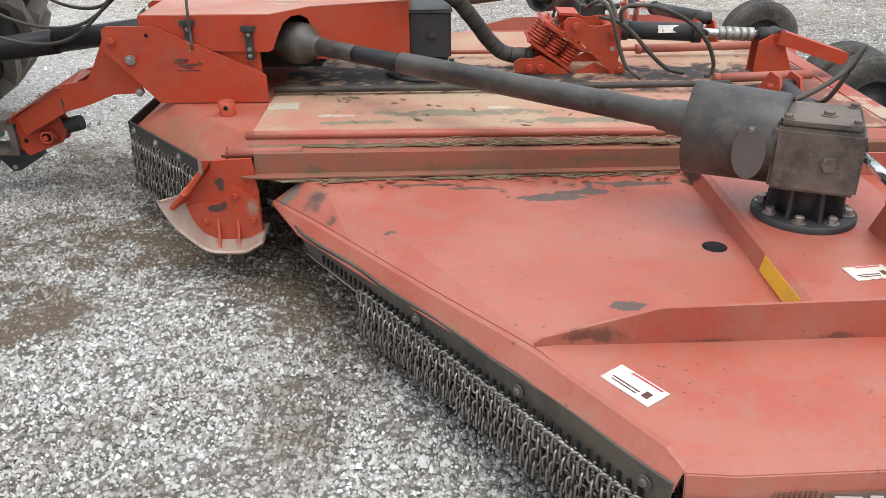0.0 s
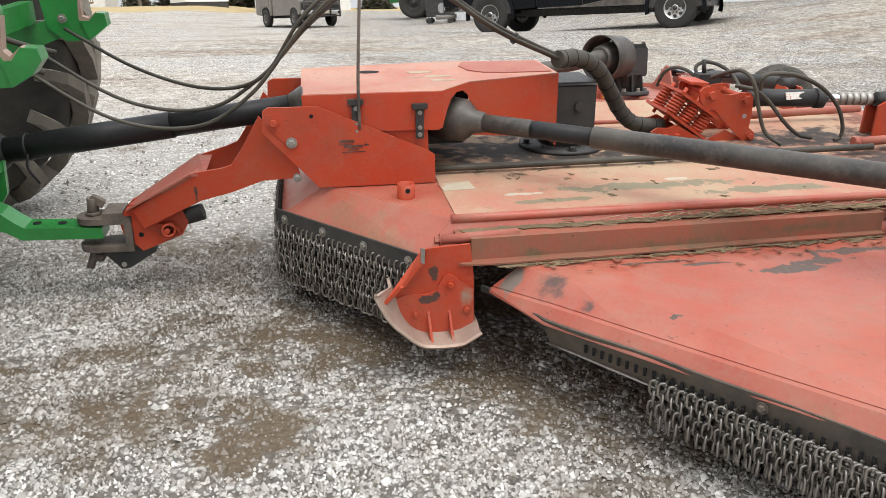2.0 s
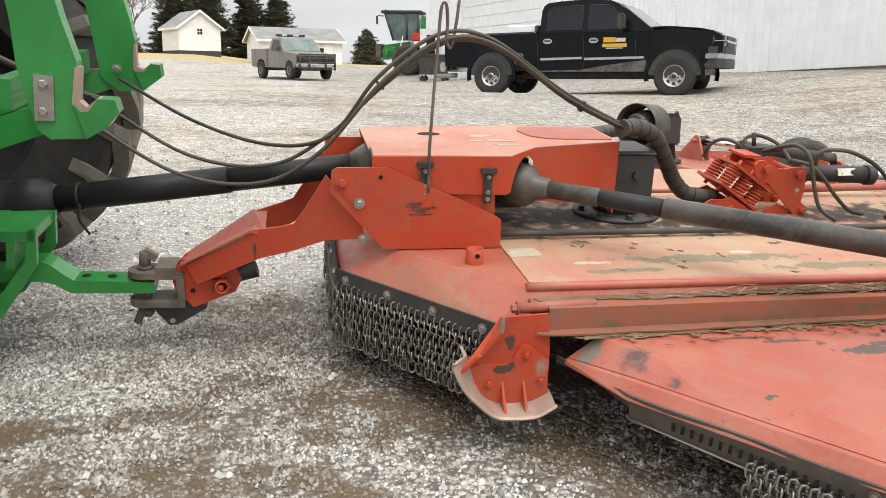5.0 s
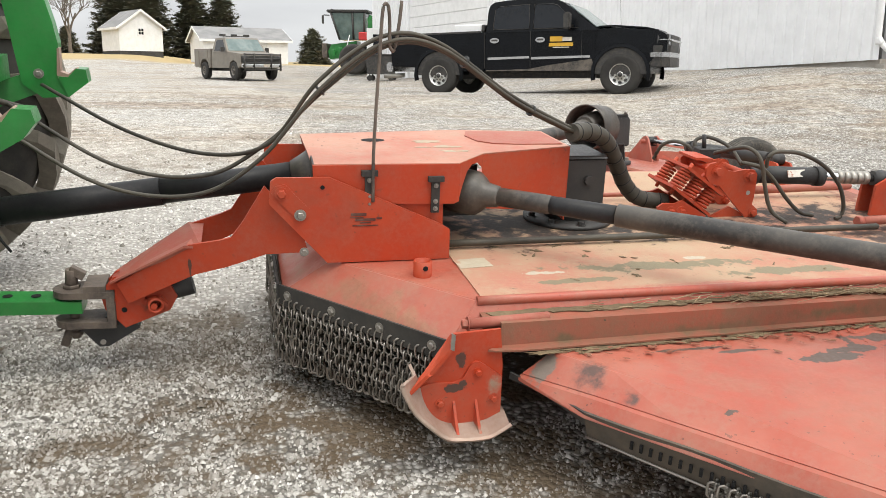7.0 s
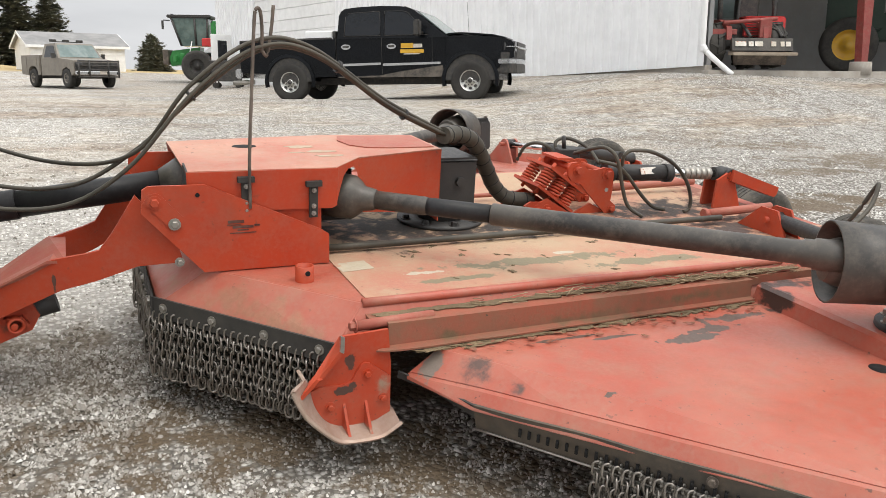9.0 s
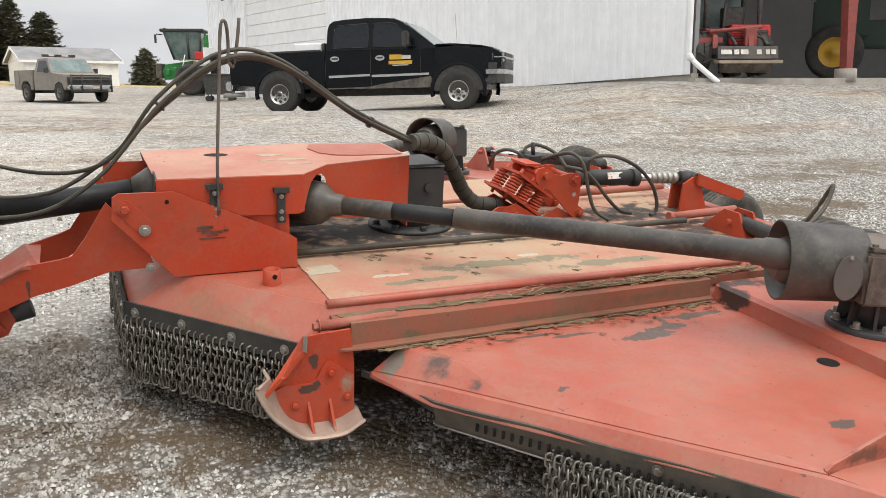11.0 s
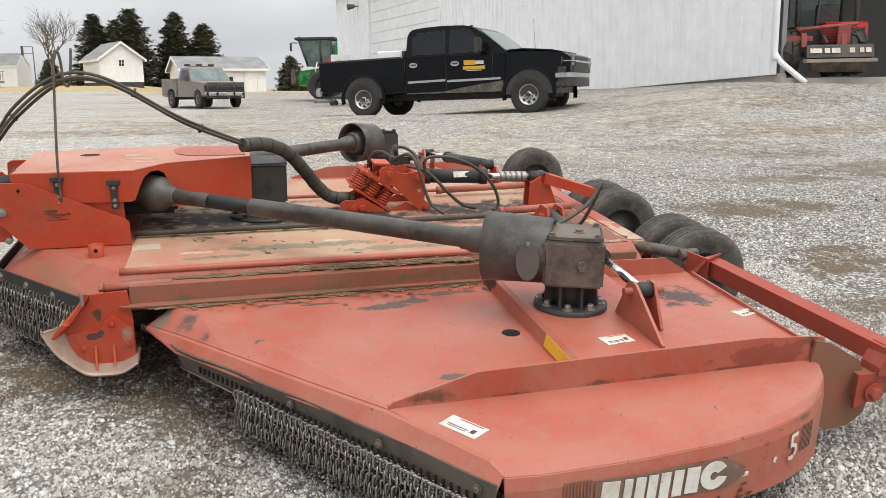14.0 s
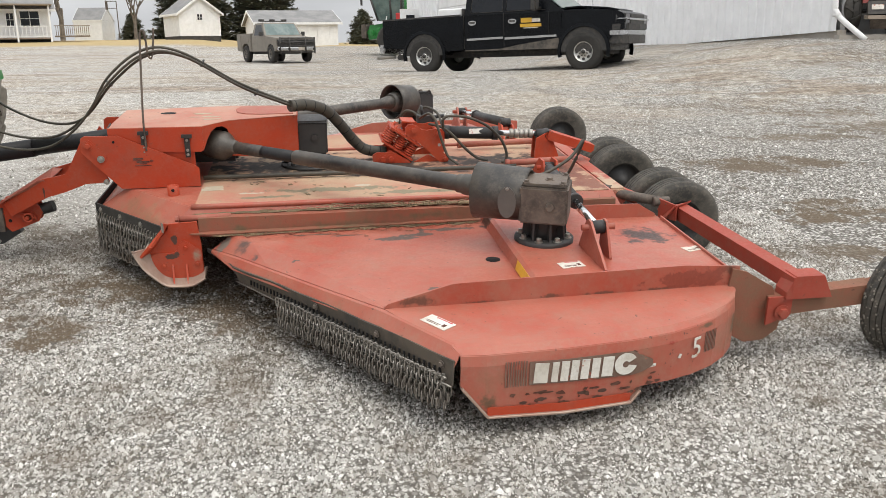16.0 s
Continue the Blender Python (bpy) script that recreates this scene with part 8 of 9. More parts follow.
# open bay at the near end: floor, back wall, roof
bay_dir = Vector((0.985, -0.17, 0)).normalized()
bay_in = Vector((0.3, 0.95, 0)).normalized()
b = bmn()
f0 = SA - bay_in * 0.3
prism(b, [f0 + Vector((0, 0, FLOOR - 0.5)), f0 + bay_dir * 22 + Vector((0, 0, FLOOR - 0.5)), f0 + bay_dir * 22 + bay_in * 14 + Vector((0, 0, FLOOR - 0.5)), f0 + bay_in * 14 + Vector((0, 0, FLOOR - 0.5))], (0, 0, 0.53))
fl = tagged(new("floor", mesh_of("floor", b, 0.03)), "dusty concrete floor of the open shed bay", "floor", kind="structure")
fl.data.materials.append(M_CONC)
for nm, p, q, lab in (("wall_bay_back", SA + bay_in * 12, SA + bay_in * 12 + bay_dir * 22, "grey inner back wall of the shed"), ("wall_bay_side", SA + bay_in * 0.1 + bay_dir * 0.12, SA + bay_in * 12 + bay_dir * 0.12, "grey inner side wall"), ("wall_bay_end", SA + bay_dir * 22, SA + bay_dir * 22 + bay_in * 12, "grey inner end wall")):
    b = bmn()
    dd = (q - p).normalized()
    nn = Vector((dd.y, -dd.x, 0))
    prism(b, [p + Vector((0, 0, FLOOR - 0.4)), q + Vector((0, 0, FLOOR - 0.4)), q + Vector((0, 0, 6.4)), p + Vector((0, 0, 6.4))], nn * 0.1)
    ob = tagged(new(nm, mesh_of(nm, b)), lab, "wall", kind="structure")
    ob.data.materials.append(M_INSIDE)
b = bmn()
p = SA - bay_in * 0.3 - sn * 0.4
r0, r1 = SB - sn * 0.4, SB + sn * 24
prism(b, [SA - bay_in * 0.5 + Vector((0, 0, 6.4)), SA - bay_in * 0.5 + bay_dir * 23 + Vector((0, 0, 6.4)), SA + bay_in * 14 + bay_dir * 23 + Vector((0, 0, 7.6)), SA + bay_in * 14 + Vector((0, 0, 7.6))], (0, 0, 0.15))
prism(b, [SA - sn * 0.3 + Vector((0, 0, 6.4)), SB - sn * 0.3 + Vector((0, 0, 6.4)), SB + sn * 9 + Vector((0, 0, 9.4)), SA + sn * 9 + Vector((0, 0, 9.4))], (0, 0, 0.15))
rf = tagged(new("roof", mesh_of("roof", b)), "pale metal shed roof", "roof", kind="structure")
rf.data.materials.append(M_SHED)
w4 = rib_wall("wall_north", SB, SB + sn * 9, 0.7, 6.4, 0, 0.3, "white ribbed metal end wall of the shed")
# downspout at the corner
b = bmn()
c1 = SA - sn * 0.09 - sd * 0.02
hose(b, [c1 + Vector((0, 0, 6.3)), c1 + Vector((0, 0, 4.0)), c1 + Vector((0, 0, 2.1)), c1 + Vector((0.02, -0.03, 2.0))], 0.06, 12, 6)
hose(b, [c1 + Vector((0, 0, 2.05)), c1 + Vector((0.1, -0.14, 1.85)), c1 + Vector((0.45, -0.5, 1.42))], 0.06, 12, 6)
rings(b, [(c1 + Vector((0.0, 0.0, 2.08)), (0, 0, -1), 0.075), (c1 + Vector((0.05, -0.07, 1.93)), (0.4, -0.5, -0.6), 0.075)], 14)
tagged(new("downspout", mesh_of("downspout", b)), "white plastic downspout with a kicked-out foot", "pipe").data.materials.append(M_SIDING)
lamp = thing("wall_lamp", Matrix.Translation(SA + sd * 27.2 - sn * 0.25 + Vector((0, 0, 5.7))), "small grey lamp under the shed eave", "lamp")
b = bmn()
rod(b, (0, 0, 0), (-0.35, -0.05, -0.05), 0.09, 14, 0.16)
part("shade", b, M_CAST, lamp)
b = bmn()
box(b, (0.12, 0.02, 0), (0.26, 0.06, 0.06), Matrix.Rotation(0.2, 3, "Z"))
part("bracket", b, M_CAST, lamp)
# column with concrete footing
col = thing("steel_column", Matrix.Translation(SA + bay_dir * 4.12 - bay_in * 0.1 + Vector((0, 0, FLOOR))), "dull red tapered steel column on a round concrete footing", "column", kind="structure")
b = bmn()
prism(b, [(-0.1, -0.1, 0.24), (0.1, -0.1, 0.24), (0.12, -0.1, 5.0), (-0.42, -0.1, 5.0)], (0, 0.2, 0))
part("web", b, M_BROWN, col, "", 0.01)
b = bmn()
lathe(b, (0, 0, -0.05), (0, 0, 1), [(0.25, 0), (0.245, 0.28), (0.23, 0.3)], 28)
part("footing", b, M_CONC, col)

# ---- loader in the bay ----
lo_m = Matrix.Translation((13.25, 13.5, FLOOR + 0.1)) @ Matrix.Rotation(radians(-112), 4, "Z") @ Matrix.Diagonal((1, 1.12, 1.0, 1))
loader = thing("skid_loader", lo_m, "red compact loader with a dark grey attachment, parked in the shed", "loader")
LUG_T, LUG_R = tyre_mesh(0.5, 0.36, 0.24, 2), rim_mesh(0.24, 0.32)
for y in (-0.85, 0.4):
    for x in (0.75, -0.75):
        g = new("wheel")
        g.parent = loader
        g.matrix_local = Matrix.Translation((x, y, 0.5))
        g.empty_display_size = 0.1
        ty = part("tyre", LUG_T, M_RUBBER, g)
        part("rim", LUG_R, M_TRIM, g)
        for k in range(16):
            b = bmn()
            box(b, (0, 0.08 if k % 2 else -0.08, 0.505), (0.05, 0.2, 0.05), Matrix.Rotation(0.6 if k % 2 else -0.6, 3, "Z"))
            bmesh.ops.rotate(b, verts=b.verts, cent=(0, 0, 0), matrix=Matrix.Rotation(k * math.pi / 8, 3, "Y"))
            part("tread_lug", b, M_RUBBER, ty)
b = bmn()
box(b, (-0.2, -0.05, 0.75), (1.6, 1.1, 0.6))
part("body", b, M_TRIM, loader, "", 0.05, 2)
b = bmn()
box(b, (0.72, 0.25, 0.92), (0.16, 0.85, 0.46))
box(b, (0.5, 0.25, 1.13), (0.6, 0.85, 0.06))
panel = part("engine_panel", b, M_LOADER, loader, "bright red slotted panel", 0.05, 3)
for y0 in (0.0, 0.46):
    for k in range(6):
        b = bmn()
        box(b, (0.805, y0, 0.72 + 0.06 * k), (0.012, 0.3, 0.022))
        part("slot", b, M_TRIM, panel)
for y in (-0.7, 0.05):
    b = bmn()
    prism(b, [(-0.5, y, 1.12), (0.7, y, 1.08), (1.25, y, 0.88), (1.3, y, 0.6), (1.2, y, 0.6), (1.14, y, 0.8), (0.65, y, 0.96), (-0.5, y, 1.0)], (0, 0.1, 0))
    part("lift_arm", b, M_BROWN, loader, "faded red lift arm", 0.01)
b = bmn()
rod(b, (1.15, -0.75, 0.98), (1.15, 0.35, 1.08), 0.045)
box(b, (1.2, 0.1, 0.85), (0.1, 0.24, 0.4))
box(b, (1.12, -0.72, 0.78), (0.16, 0.5, 0.12))
part("cross_tube", b, M_BROWN, loader, "faded red linkage", 0.008)
for y in (0.35, -0.3):
    b = bmn()
    hose(b, [(0.85, y, 1.0), (1.1, y + 0.03, 0.86), (1.3, y + 0.08, 0.66)], 0.035, 8, 5)
    part("tilt_cylinder", b, M_TRIM, loader)
b = bmn()
prism(b, [(1.3, -0.62, 0.34), (1.3, -0.62, 0.62), (1.36, -0.62, 0.64), (1.44, -0.62, 0.36)], (0, 1.24, 0))
bk = part("attachment", b, M_SHAFT, loader, "dark grey steel attachment with white decals", 0.01)
for y, wd in ((-0.45, 0.22), (-0.24, 0.1), (-0.08, 0.16), (0.22, 0.1), (0.4, 0.08), (0.52, 0.1)):
    b = bmn()
    box(b, (1.415, y, 0.51), (0.006, wd, 0.11), Matrix.Rotation(-0.28, 3, "Y"))
    part("decal", b, M_WHITE, bk)
b = bmn()
prism(b, [(1.3, -0.66, 0.26), (1.3, -0.66, 0.34), (1.62, -0.66, 0.32), (1.64, -0.66, 0.25)], (0, 1.3, 0))
part("ledge", b, M_WOOD, bk, "brown worn ledge", 0.008)
b = bmn()
prism(b, [(1.3, -0.55, 0.26), (1.6, -0.55, 0.25), (1.4, -0.5, 0.05), (1.2, -0.5, 0.05)], (0, 1.0, 0))
part("lower_plate", b, M_CAST, bk, "", 0.005)
b = bmn()
for x, y in ((-0.7, -0.6), (-0.7, 0.55), (0.45, -0.6), (0.45, 0.55)):
    rod(b, (x, y, 1.0), (x * 0.8, y, 2.15), 0.055)
for x, y in ((0.5, -0.25), (0.55, 0.5)):
    rod(b, (x, y, 1.0), (x - 0.2, y + 0.1, 1.75), 0.03)
box(b, (-0.05, 0, 2.15), (1.2, 1.2, 0.09))
box(b, (0.1, 0.05, 1.35), (0.3, 0.4, 0.5))
part("cab_frame", b, M_TRIM, loader, "black cab frame with seat", 0.01)
b = bmn()
box(b, (-0.6, -0.02, 1.6), (0.02, 1.0, 0.8))
part("cab_glass", b, M_GLASS_L, loader)
# tractor deeper in the bay, the shed's shade put into its green
tm = Matrix.Translation(SA + bay_dir * 6.85 + bay_in * 4.5 + Vector((0, 0, FLOOR + 0.03))) @ Matrix.Rotation(radians(-49), 4, "Z")
t2 = thing("parked_tractor", tm, "parked tractor with a yellow wheel deep in the shed, its green darkened as shade", "tractor")
for x, r in ((0.0, 0.78), (2.6, 0.5)):
    for y in (-0.9, 0.9):
        g = new("wheel")
        g.parent = t2
        g.matrix_local = Matrix.Translation((x, y, r))
        g.empty_display_size = 0.1
        part("tyre", tyre_mesh(r, 0.5, r * 0.55, 2), M_RUBBER, g)
        part("rim", rim_mesh(r * 0.55, 0.45), M_RIM_Y, g, "yellow rim")
b = bmn()
box(b, (1.6, 0, 1.3), (2.6, 0.9, 0.8))
box(b, (0.1, 0, 1.75), (1.5, 1.4, 1.1))
part("body", b, M_GREEN_SHADED, t2, "", 0.06, 2)

# ---- combine harvester by the far end of the shed ----
def combine(m):
    t = thing("combine_harvester", m, "green combine harvester with a glass cab and a red side panel", "harvester")
    b = bmn()
    prism(b, [(-0.45, -0.8, 1.95), (0.95, -0.8, 1.95), (1.0, -0.8, 3.45), (-0.95, -0.8, 3.45)], (0, 1.7, 0))
    cabn = part("cab", b, M_GLASS_C, t, "glazed operator cab", 0.05, 2)
    b = bmn()
    box(b, (0.0, 0.05, 3.55), (2.4, 1.9, 0.16))
    part("cab_roof", b, M_TRIM, cabn, "", 0.05, 2)
    b = bmn()
    for k in range(5):
        box(b, (-0.95, -0.6 + 0.3 * k, 3.62), (0.06, 0.2, 0.12))
    part("work_light", b, M_TRIM, cabn)
    b = bmn()
    for x, x2, y in ((-0.45, -0.95, -0.82), (0.95, 1.0, -0.82), (-0.45, -0.95, 0.9), (0.95, 1.0, 0.9), (0.35, 0.3, -0.83)):
        b = bmn()
        rod(b, (x, y, 1.95), (x2, y, 3.45), 0.06, 8)
        part("pillar", b, M_TRIM, cabn)
    b = bmn()
    box(b, (3.0, 0.2, 2.2), (3.6, 2.6, 2.2))
    part("body", b, M_GREEN, t, "", 0.1, 2)
    b = bmn()
    box(b, (1.2, -1.0, 2.15), (1.0, 0.3, 0.45))
    part("red_panel", b, M_LOADER, t, "faded red side panel", 0.04)
    b = bmn()
    box(b, (1.25, -1.05, 1.2), (1.3, 0.2, 0.3))
    part("red_guard", b, M_LOADER, t, "", 0.04)
    b = bmn()
    prism(b, [(0.7, -1.02, 1.6), (1.7, -1.02, 1.6), (1.7, -1.02, 1.95), (1.2, -1.02, 1.95)], (0, 0.2, 0))
    part("white_panel", b, M_SIDING, t, "", 0.02)
    b = bmn()
    prism(b, [(-1.0, -0.6, 1.7), (0.5, -0.6, 1.9), (0.5, -0.6, 1.1), (-1.1, -0.6, 0.85), (-1.2, -0.6, 1.3)], (0, 1.3, 0))
    part("feeder_house", b, M_GREEN, t, "", 0.05)
    b = bmn()
    box(b, (-1.35, 0.0, 1.35), (0.3, 1.7, 0.8))
    part("header_mount", b, M_CAST, t, "", 0.03)
    for k in range(4):
        b = bmn()
        box(b, (-0.8 + 0.4 * k, -0.95, 1.25 + 0.12 * (k % 2)), (0.2, 0.25, 0.35))
        part("drive_cover", b, M_GREEN, t, "", 0.03)
    for y in (-1.3, 1.4):
        g = new("wheel")
        g.parent = t
        g.matrix_local = Matrix.Translation((0.45, y, 0.85))
        g.empty_display_size = 0.1
        part("tyre", tyre_mesh(0.85, 0.6, 0.4, 2), M_RUBBER, g)
        part("rim", rim_mesh(0.4, 0.5), M_TRIM, g)
    b = bmn()
    rod(b, (-1.0, -1.0, 3.3), (-1.25, -1.3, 3.3), 0.03)
    box(b, (-1.3, -1.35, 3.05), (0.08, 0.2, 0.45))
    part("mirror", b, M_TRIM, t)
    b = bmn()
    for k in range(5):
        rod(b, (0.0, -1.25, 0.5 + 0.33 * k), (0.0, -0.85, 0.5 + 0.33 * k), 0.025, 6)
    rod(b, (-0.25, -1.25, 0.4), (0.2, -1.25, 2.2), 0.025, 6)
    part("ladder", b, M_SIDING, t)
    return t


combine(stand_at(4.95, 47.4, -18))

# ---- buildings across the yard ----
def gable_house(name, m, L, W, wall_h, ridge_h, label, over=0.3, base=0.0, windows=(), doors=()):
    """A gabled building: ridge along x, gable ends at x = 0 and x = L; boards as real laps."""
    h = thing(name, m, label, "building")
    rise = ridge_h - wall_h
    rows, z = [], base
    while z < wall_h - 0.01:
        z1 = min(z + 0.2, wall_h)
        for o, zz in ((0.025, z), (0.0, z1)):
            rows.append([(-o, -o, zz), (L + o, -o, zz), (L + o, W + o, zz), (-o, W + o, zz)])
        z = z1
    b = bmn()
    loops(b, rows, True)
    for x, s in ((0, -1), (L, 1)):
        rows, z = [], wall_h
        while z < ridge_h - 0.02:
            z1 = min(z + 0.2, ridge_h)
            for o, zz in ((0.025, z), (0.0, z1)):
                k0 = (zz - wall_h) / rise * W / 2
                rows.append([(x + s * o, k0, zz), (x + s * o, W - k0, zz)])
            z = z1
        g = bmn()
        loops(g, rows)
        part("gable", g, M_SIDING, h, "white lapped gable")
    part("wall", b, M_SIDING, h, "white lapped boards")
    if base:
        b = bmn()
        box(b, (L / 2, W / 2, base / 2 - 0.1), (L - 0.02, W - 0.02, base + 0.2))
        part("footing", b, M_DARKBASE, h)
    for s in (0, 1):
        b = bmn()
        sl = rise / (W / 2)
        y0, yr = (-over, W / 2) if s == 0 else (W + over, W / 2)
        z0 = wall_h - over * sl
        prism(b, [(-over, y0, z0), (L + over, y0, z0), (L + over, yr, ridge_h), (-over, yr, ridge_h)], (0, 0, 0.1))
        part("roof", b, M_ROOF, h, "grey shingle roof slope")
        for x in (-over - 0.03, L + over):
            b = bmn()
            prism(b, [(x, y0, z0 - 0.12), (x, y0, z0 + 0.11), (x, yr, ridge_h + 0.11), (x, yr, ridge_h - 0.12)], (0.03, 0, 0))
            part("bargeboard", b, M_SIDING, h)
        b = bmn()
        box(b, (L / 2, y0, z0 + 0.0), (L + 2 * over, 0.04, 0.2))
        part("fascia", b, M_SIDING, h)
    for face, u, z, w_, h_ in windows:
        win = new("window")
        win.parent = h
        win.matrix_local = (Matrix.Translation((0 if face == "x0" else L, u, z)) @ Matrix.Rotation(radians(-90 if face == "x0" else 90), 4, "Z")) if face[0] == "x" else Matrix.Translation((u, 0, z))
        win.empty_display_size = 0.1
        b = bmn()
        for dx, dz, sx, sz in ((0, h_ / 2, w_ + 0.16, 0.08), (0, -h_ / 2, w_ + 0.16, 0.08), (w_ / 2, 0, 0.08, h_), (-w_ / 2, 0, 0.08, h_), (0, 0, 0.04, h_), (0, 0, w_, 0.04)):
            box(b, (dx, -0.05, dz), (sx, 0.06, sz))
        part("frame", b, M_SIDING, win)
        b = bmn()
        box(b, (0, -0.03, 0), (w_, 0.02, h_))
        part("pane", b, M_GLASS, win)
    for u, w_, h_ in doors:
        b = bmn()
        box(b, (u, -0.04, h_ / 2 + base), (w_, 0.05, h_))
        dr = part("door", b, M_SIDING, h, "plain white door", 0.01)
        b = bmn()
        for dx, dz, sx, sz in ((0, h_ / 2 + 0.05, w_ + 0.24, 0.1), (w_ / 2 + 0.06, 0, 0.1, h_), (-w_ / 2 - 0.06, 0, 0.1, h_)):
            box(b, (u + dx, -0.06, h_ / 2 + base + dz), (sx, 0.06, sz))
        part("frame", b, M_SIDING, dr)
    return h


gable_house("white_shed", stand_at(-8.24, 81.75, 115), 5.0, 4.0, 2.75, 4.2, "small white gabled board shed with a four-pane window", 0.3, 0.55, [("x0", 2.0, 2.3, 0.55, 0.6)])
gable_house("garage", stand_at(-4.24, 72.48, 13), 7.3, 6.0, 2.1, 3.15, "long low white garage with a grey roof", 0.35, 0.0, [], [(6.0, 1.0, 1.9), (3.4, 2.2, 1.8)])
farmhouse = gable_house("farmhouse", stand_at(-36.3, 74.05, 18), 14.0, 8.0, 3.3, 6.4, "white farmhouse with a railed porch", 0.5, 0.5, [("y0", 10.75, 2.1, 0.65, 1.2), ("y0", 12.35, 2.2, 1.6, 1.5)])
b = bmn()
for i in range(30):
    box(b, (4.0 + i * 0.33, -1.6, 1.05), (0.05, 0.05, 0.9))
for z in (0.62, 1.5):
    box(b, (8.9, -1.6, z), (10.0, 0.07, 0.07))
for x in (4.0, 8.9, 11.2, 13.9):
    box(b, (x, -1.6, 1.7), (0.14, 0.14, 3.2))
part("porch_rail", b, M_SIDING, farmhouse, "white porch posts and railing")
b = bmn()
box(b, (8.9, -0.8, 0.45), (10.2, 1.7, 0.14))
box(b, (8.9, -0.9, 3.35), (10.6, 2.0, 0.12))
part("porch", b, M_WOOD, farmhouse)
deck = thing("wooden_deck", stand_at(-23.0, 79.6, 17), "weathered wooden deck with railing beside the farmhouse", "deck")
b = bmn()
box(b, (1.5, 1.0, 0.45), (3.0, 2.0, 0.12))
part("platform", b, M_WOOD, deck)
b = bmn()
for i in range(17):
    box(b, (0.1 + 0.175 * i, 0, 0.95), (0.05, 0.05, 0.9))
box(b, (1.5, 0, 1.4), (3.1, 0.1, 0.06))
part("railing", b, M_WOOD, deck)
gable_house("fabric_building", stand_at(-26.2, 99.0, -8), 3.2, 4.0, 2.2, 3.6, "white storage building behind the trees", 0.05)
hoop = thing("basketball_hoop", Matrix.Translation(on_ground(-19.5, 90.3)), "thin grey basketball post with backboard frame", "post")
b = bmn()
rod(b, (0, 0, -0.2), (0, 0, 3.9), 0.05, 8)
part("post", b, M_CAST, hoop)
b = bmn()
for z in (3.2, 3.9):
    rod(b, (0, 0, z), (-1.0, 0, z), 0.035, 6)
box(b, (-1.0, 0, 3.5), (0.06, 0.9, 0.9))
part("backboard", b, M_CAST, hoop)

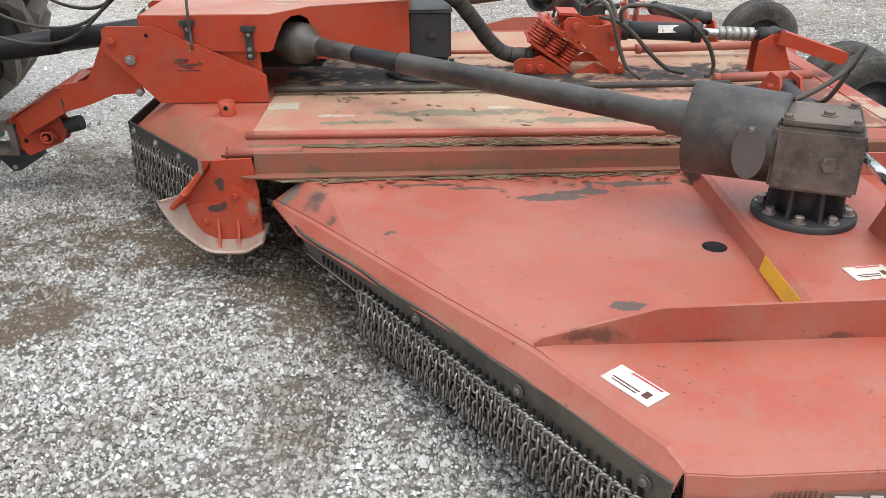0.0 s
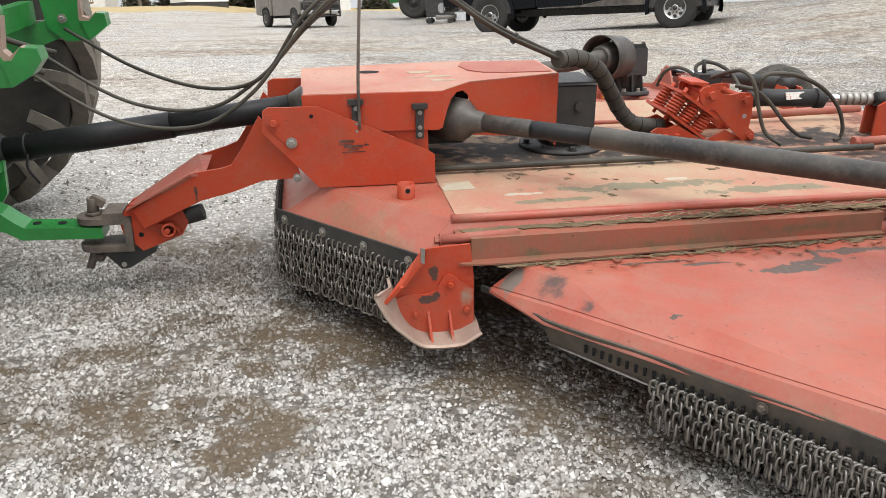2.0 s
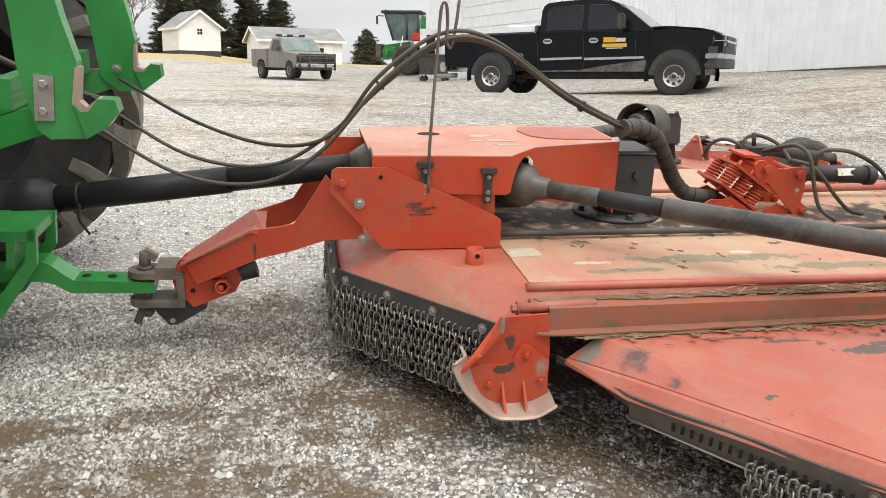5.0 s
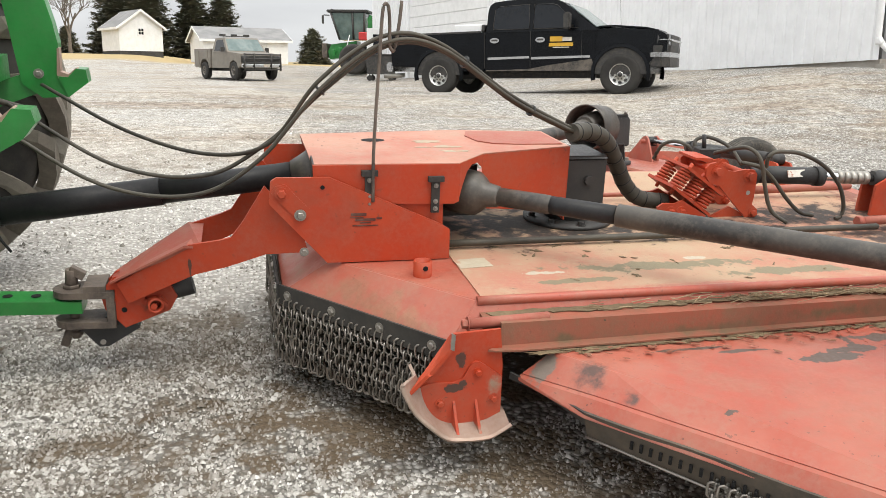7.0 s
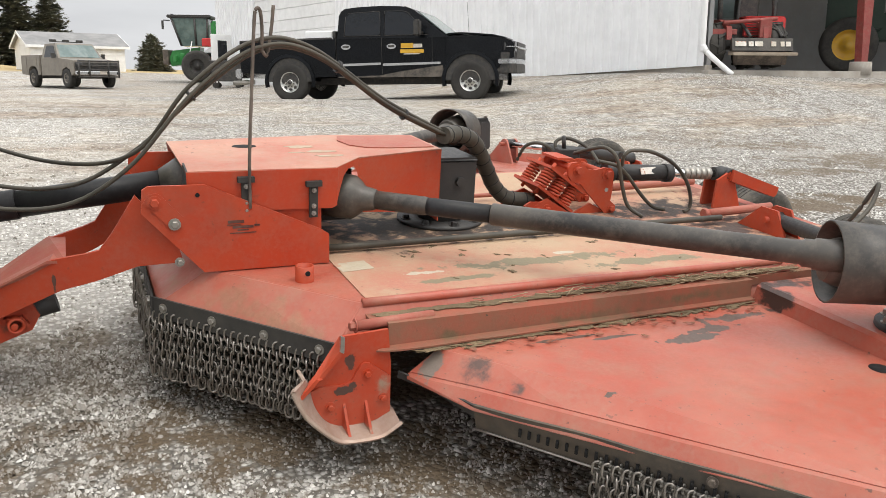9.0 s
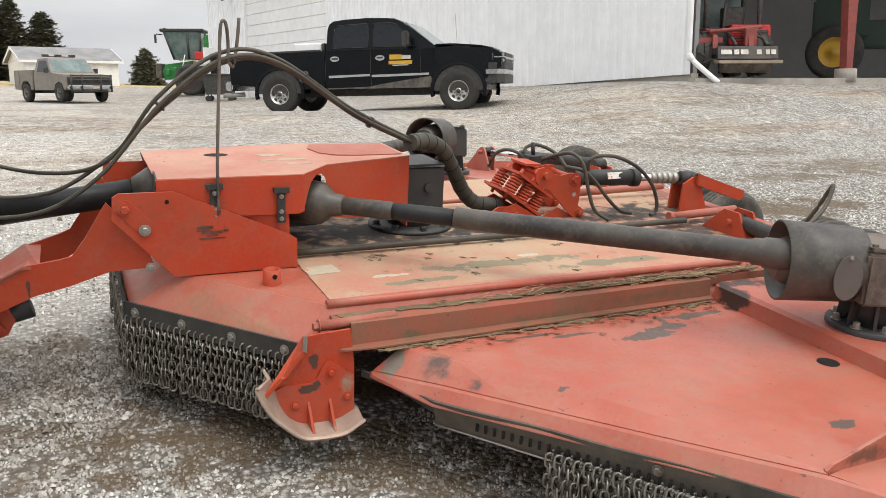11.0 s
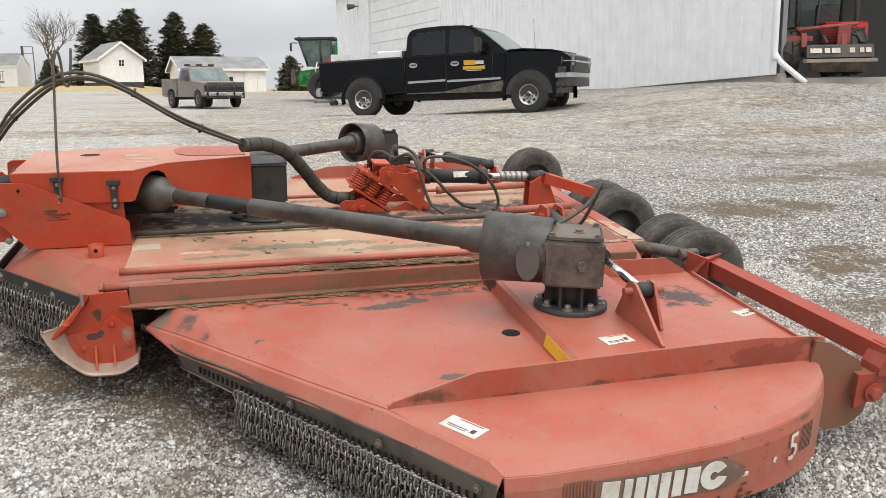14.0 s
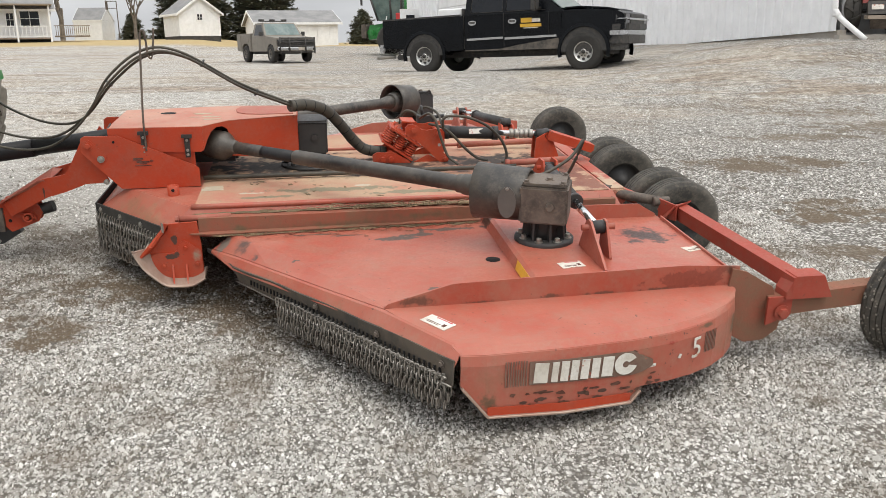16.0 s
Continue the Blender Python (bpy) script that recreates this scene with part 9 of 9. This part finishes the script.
# ---- trees ----
def spruce(x, y, hgt, rad, seed):
    rnd = random.Random(seed)
    t = thing("spruce_tree", Matrix.Translation(on_ground(x, y)), "dark green conical spruce tree", "tree", "spruces behind the sheds")
    b = bmn()
    rings(b, [((0, 0, -0.2), (0, 0, 1), 0.028 * hgt), ((0, 0, hgt * 0.5), (0, 0, 1), 0.016 * hgt), ((0, 0, hgt * 0.98), (0, 0, 1), 0.02)], 8)
    part("trunk", b, M_BARK, t)
    V, Fx = [], []
    levels = int(26 + 2 * hgt)
    for i in range(levels):
        k = i / levels
        z = hgt * (0.03 + 0.95 * k)
        r = rad * 1.02 * (1 - k) ** 0.55 * rnd.uniform(0.85, 1.12) + 0.08
        for j in range(int(9 + 11 * (1 - k))):
            a = rnd.uniform(0, 2 * math.pi)
            rr = r * rnd.uniform(0.6, 1.15)
            steps = max(3, int(rr / 0.22))
            for q in range(steps):
                g = (q + 0.6) / steps
                cx, cy = rr * g * math.cos(a), rr * g * math.sin(a)
                cz = z - rr * g * 0.3 + rr * 0.2 * g * g + rnd.uniform(-0.2, 0.2)
                for c in range(3 + int(5 * g)):
                    w, ln = rnd.uniform(0.1, 0.2) * (0.5 + hgt / 14), rnd.uniform(0.3, 0.6) * (0.5 + hgt / 14)
                    aa = a + rnd.uniform(-1.3, 1.3)
                    o = len(V)
                    dz = rnd.uniform(-0.2, 0.22)
                    V += [(cx - w * math.sin(aa), cy + w * math.cos(aa), cz), (cx + w * math.sin(aa), cy - w * math.cos(aa), cz + rnd.uniform(-0.05, 0.05)), (cx + ln * math.cos(aa), cy + ln * math.sin(aa), cz + dz)]
                    Fx.append((o, o + 1, o + 2))
    me = bpy.data.meshes.new("crown")
    me.from_pydata(V, [], Fx)
    part("crown", me, M_NEEDLE, t, "drooping needle boughs with gaps")
    return t


def bare_tree(x, y, hgt, seed):
    rnd = random.Random(seed)
    t = thing("bare_tree", Matrix.Translation(on_ground(x, y)), "leafless grey deciduous tree", "tree")
    trunk, crown = bmn(), bmn()

    def grow(p, d, ln, r, depth):
        q = p + d * ln
        rings(trunk if depth < 2 else crown, [(p, d, r), (p.lerp(q, 0.5) + Vector((rnd.uniform(-1, 1), rnd.uniform(-1, 1), 0)) * ln * 0.03, d, r * 0.85), (q, d, r * 0.7)], 6 if depth < 3 else 4, False)
        if depth == 6:
            return
        for i in range(3 if depth < 5 else 2):
            u, v = basis(d)
            a = rnd.uniform(0, 6.28)
            e = (d + (u * math.cos(a) + v * math.sin(a)) * rnd.uniform(0.3, 0.75) + Vector((0, 0, 0.12))).normalized()
            grow(p + d * ln * rnd.uniform(0.5, 1.0), e, ln * rnd.uniform(0.66, 0.92), r * 0.55, depth + 1)

    grow(Vector((0, 0, -0.2)), Vector((0.03, 0, 1)).normalized(), hgt * 0.27, hgt * 0.022, 0)
    part("trunk", trunk, M_BARK, t)
    part("crown", crown, M_BARK, t, "fine leafless branches")
    return t


for i, (x, y, hg, rd) in enumerate(((-15.8, 105.7, 8.6, 2.9), (-11.3, 102.3, 9.0, 3.3), (-6.5, 105.2, 9.3, 3.0), (-3.1, 106.3, 8.2, 3.2), (-13.6, 107.5, 8.0, 3.0))):
    spruce(x, y, hg, rd, i)
spruce(5.5, 78.2, 3.2, 1.6, 9)
spruce(-19.6, 98.4, 2.9, 1.4, 10)
bare_tree(-18.9, 96.1, 10.5, 4)
bare_tree(-24.3, 86.9, 12.5, 8)
bare_tree(-29.0, 95.0, 12.0, 12)
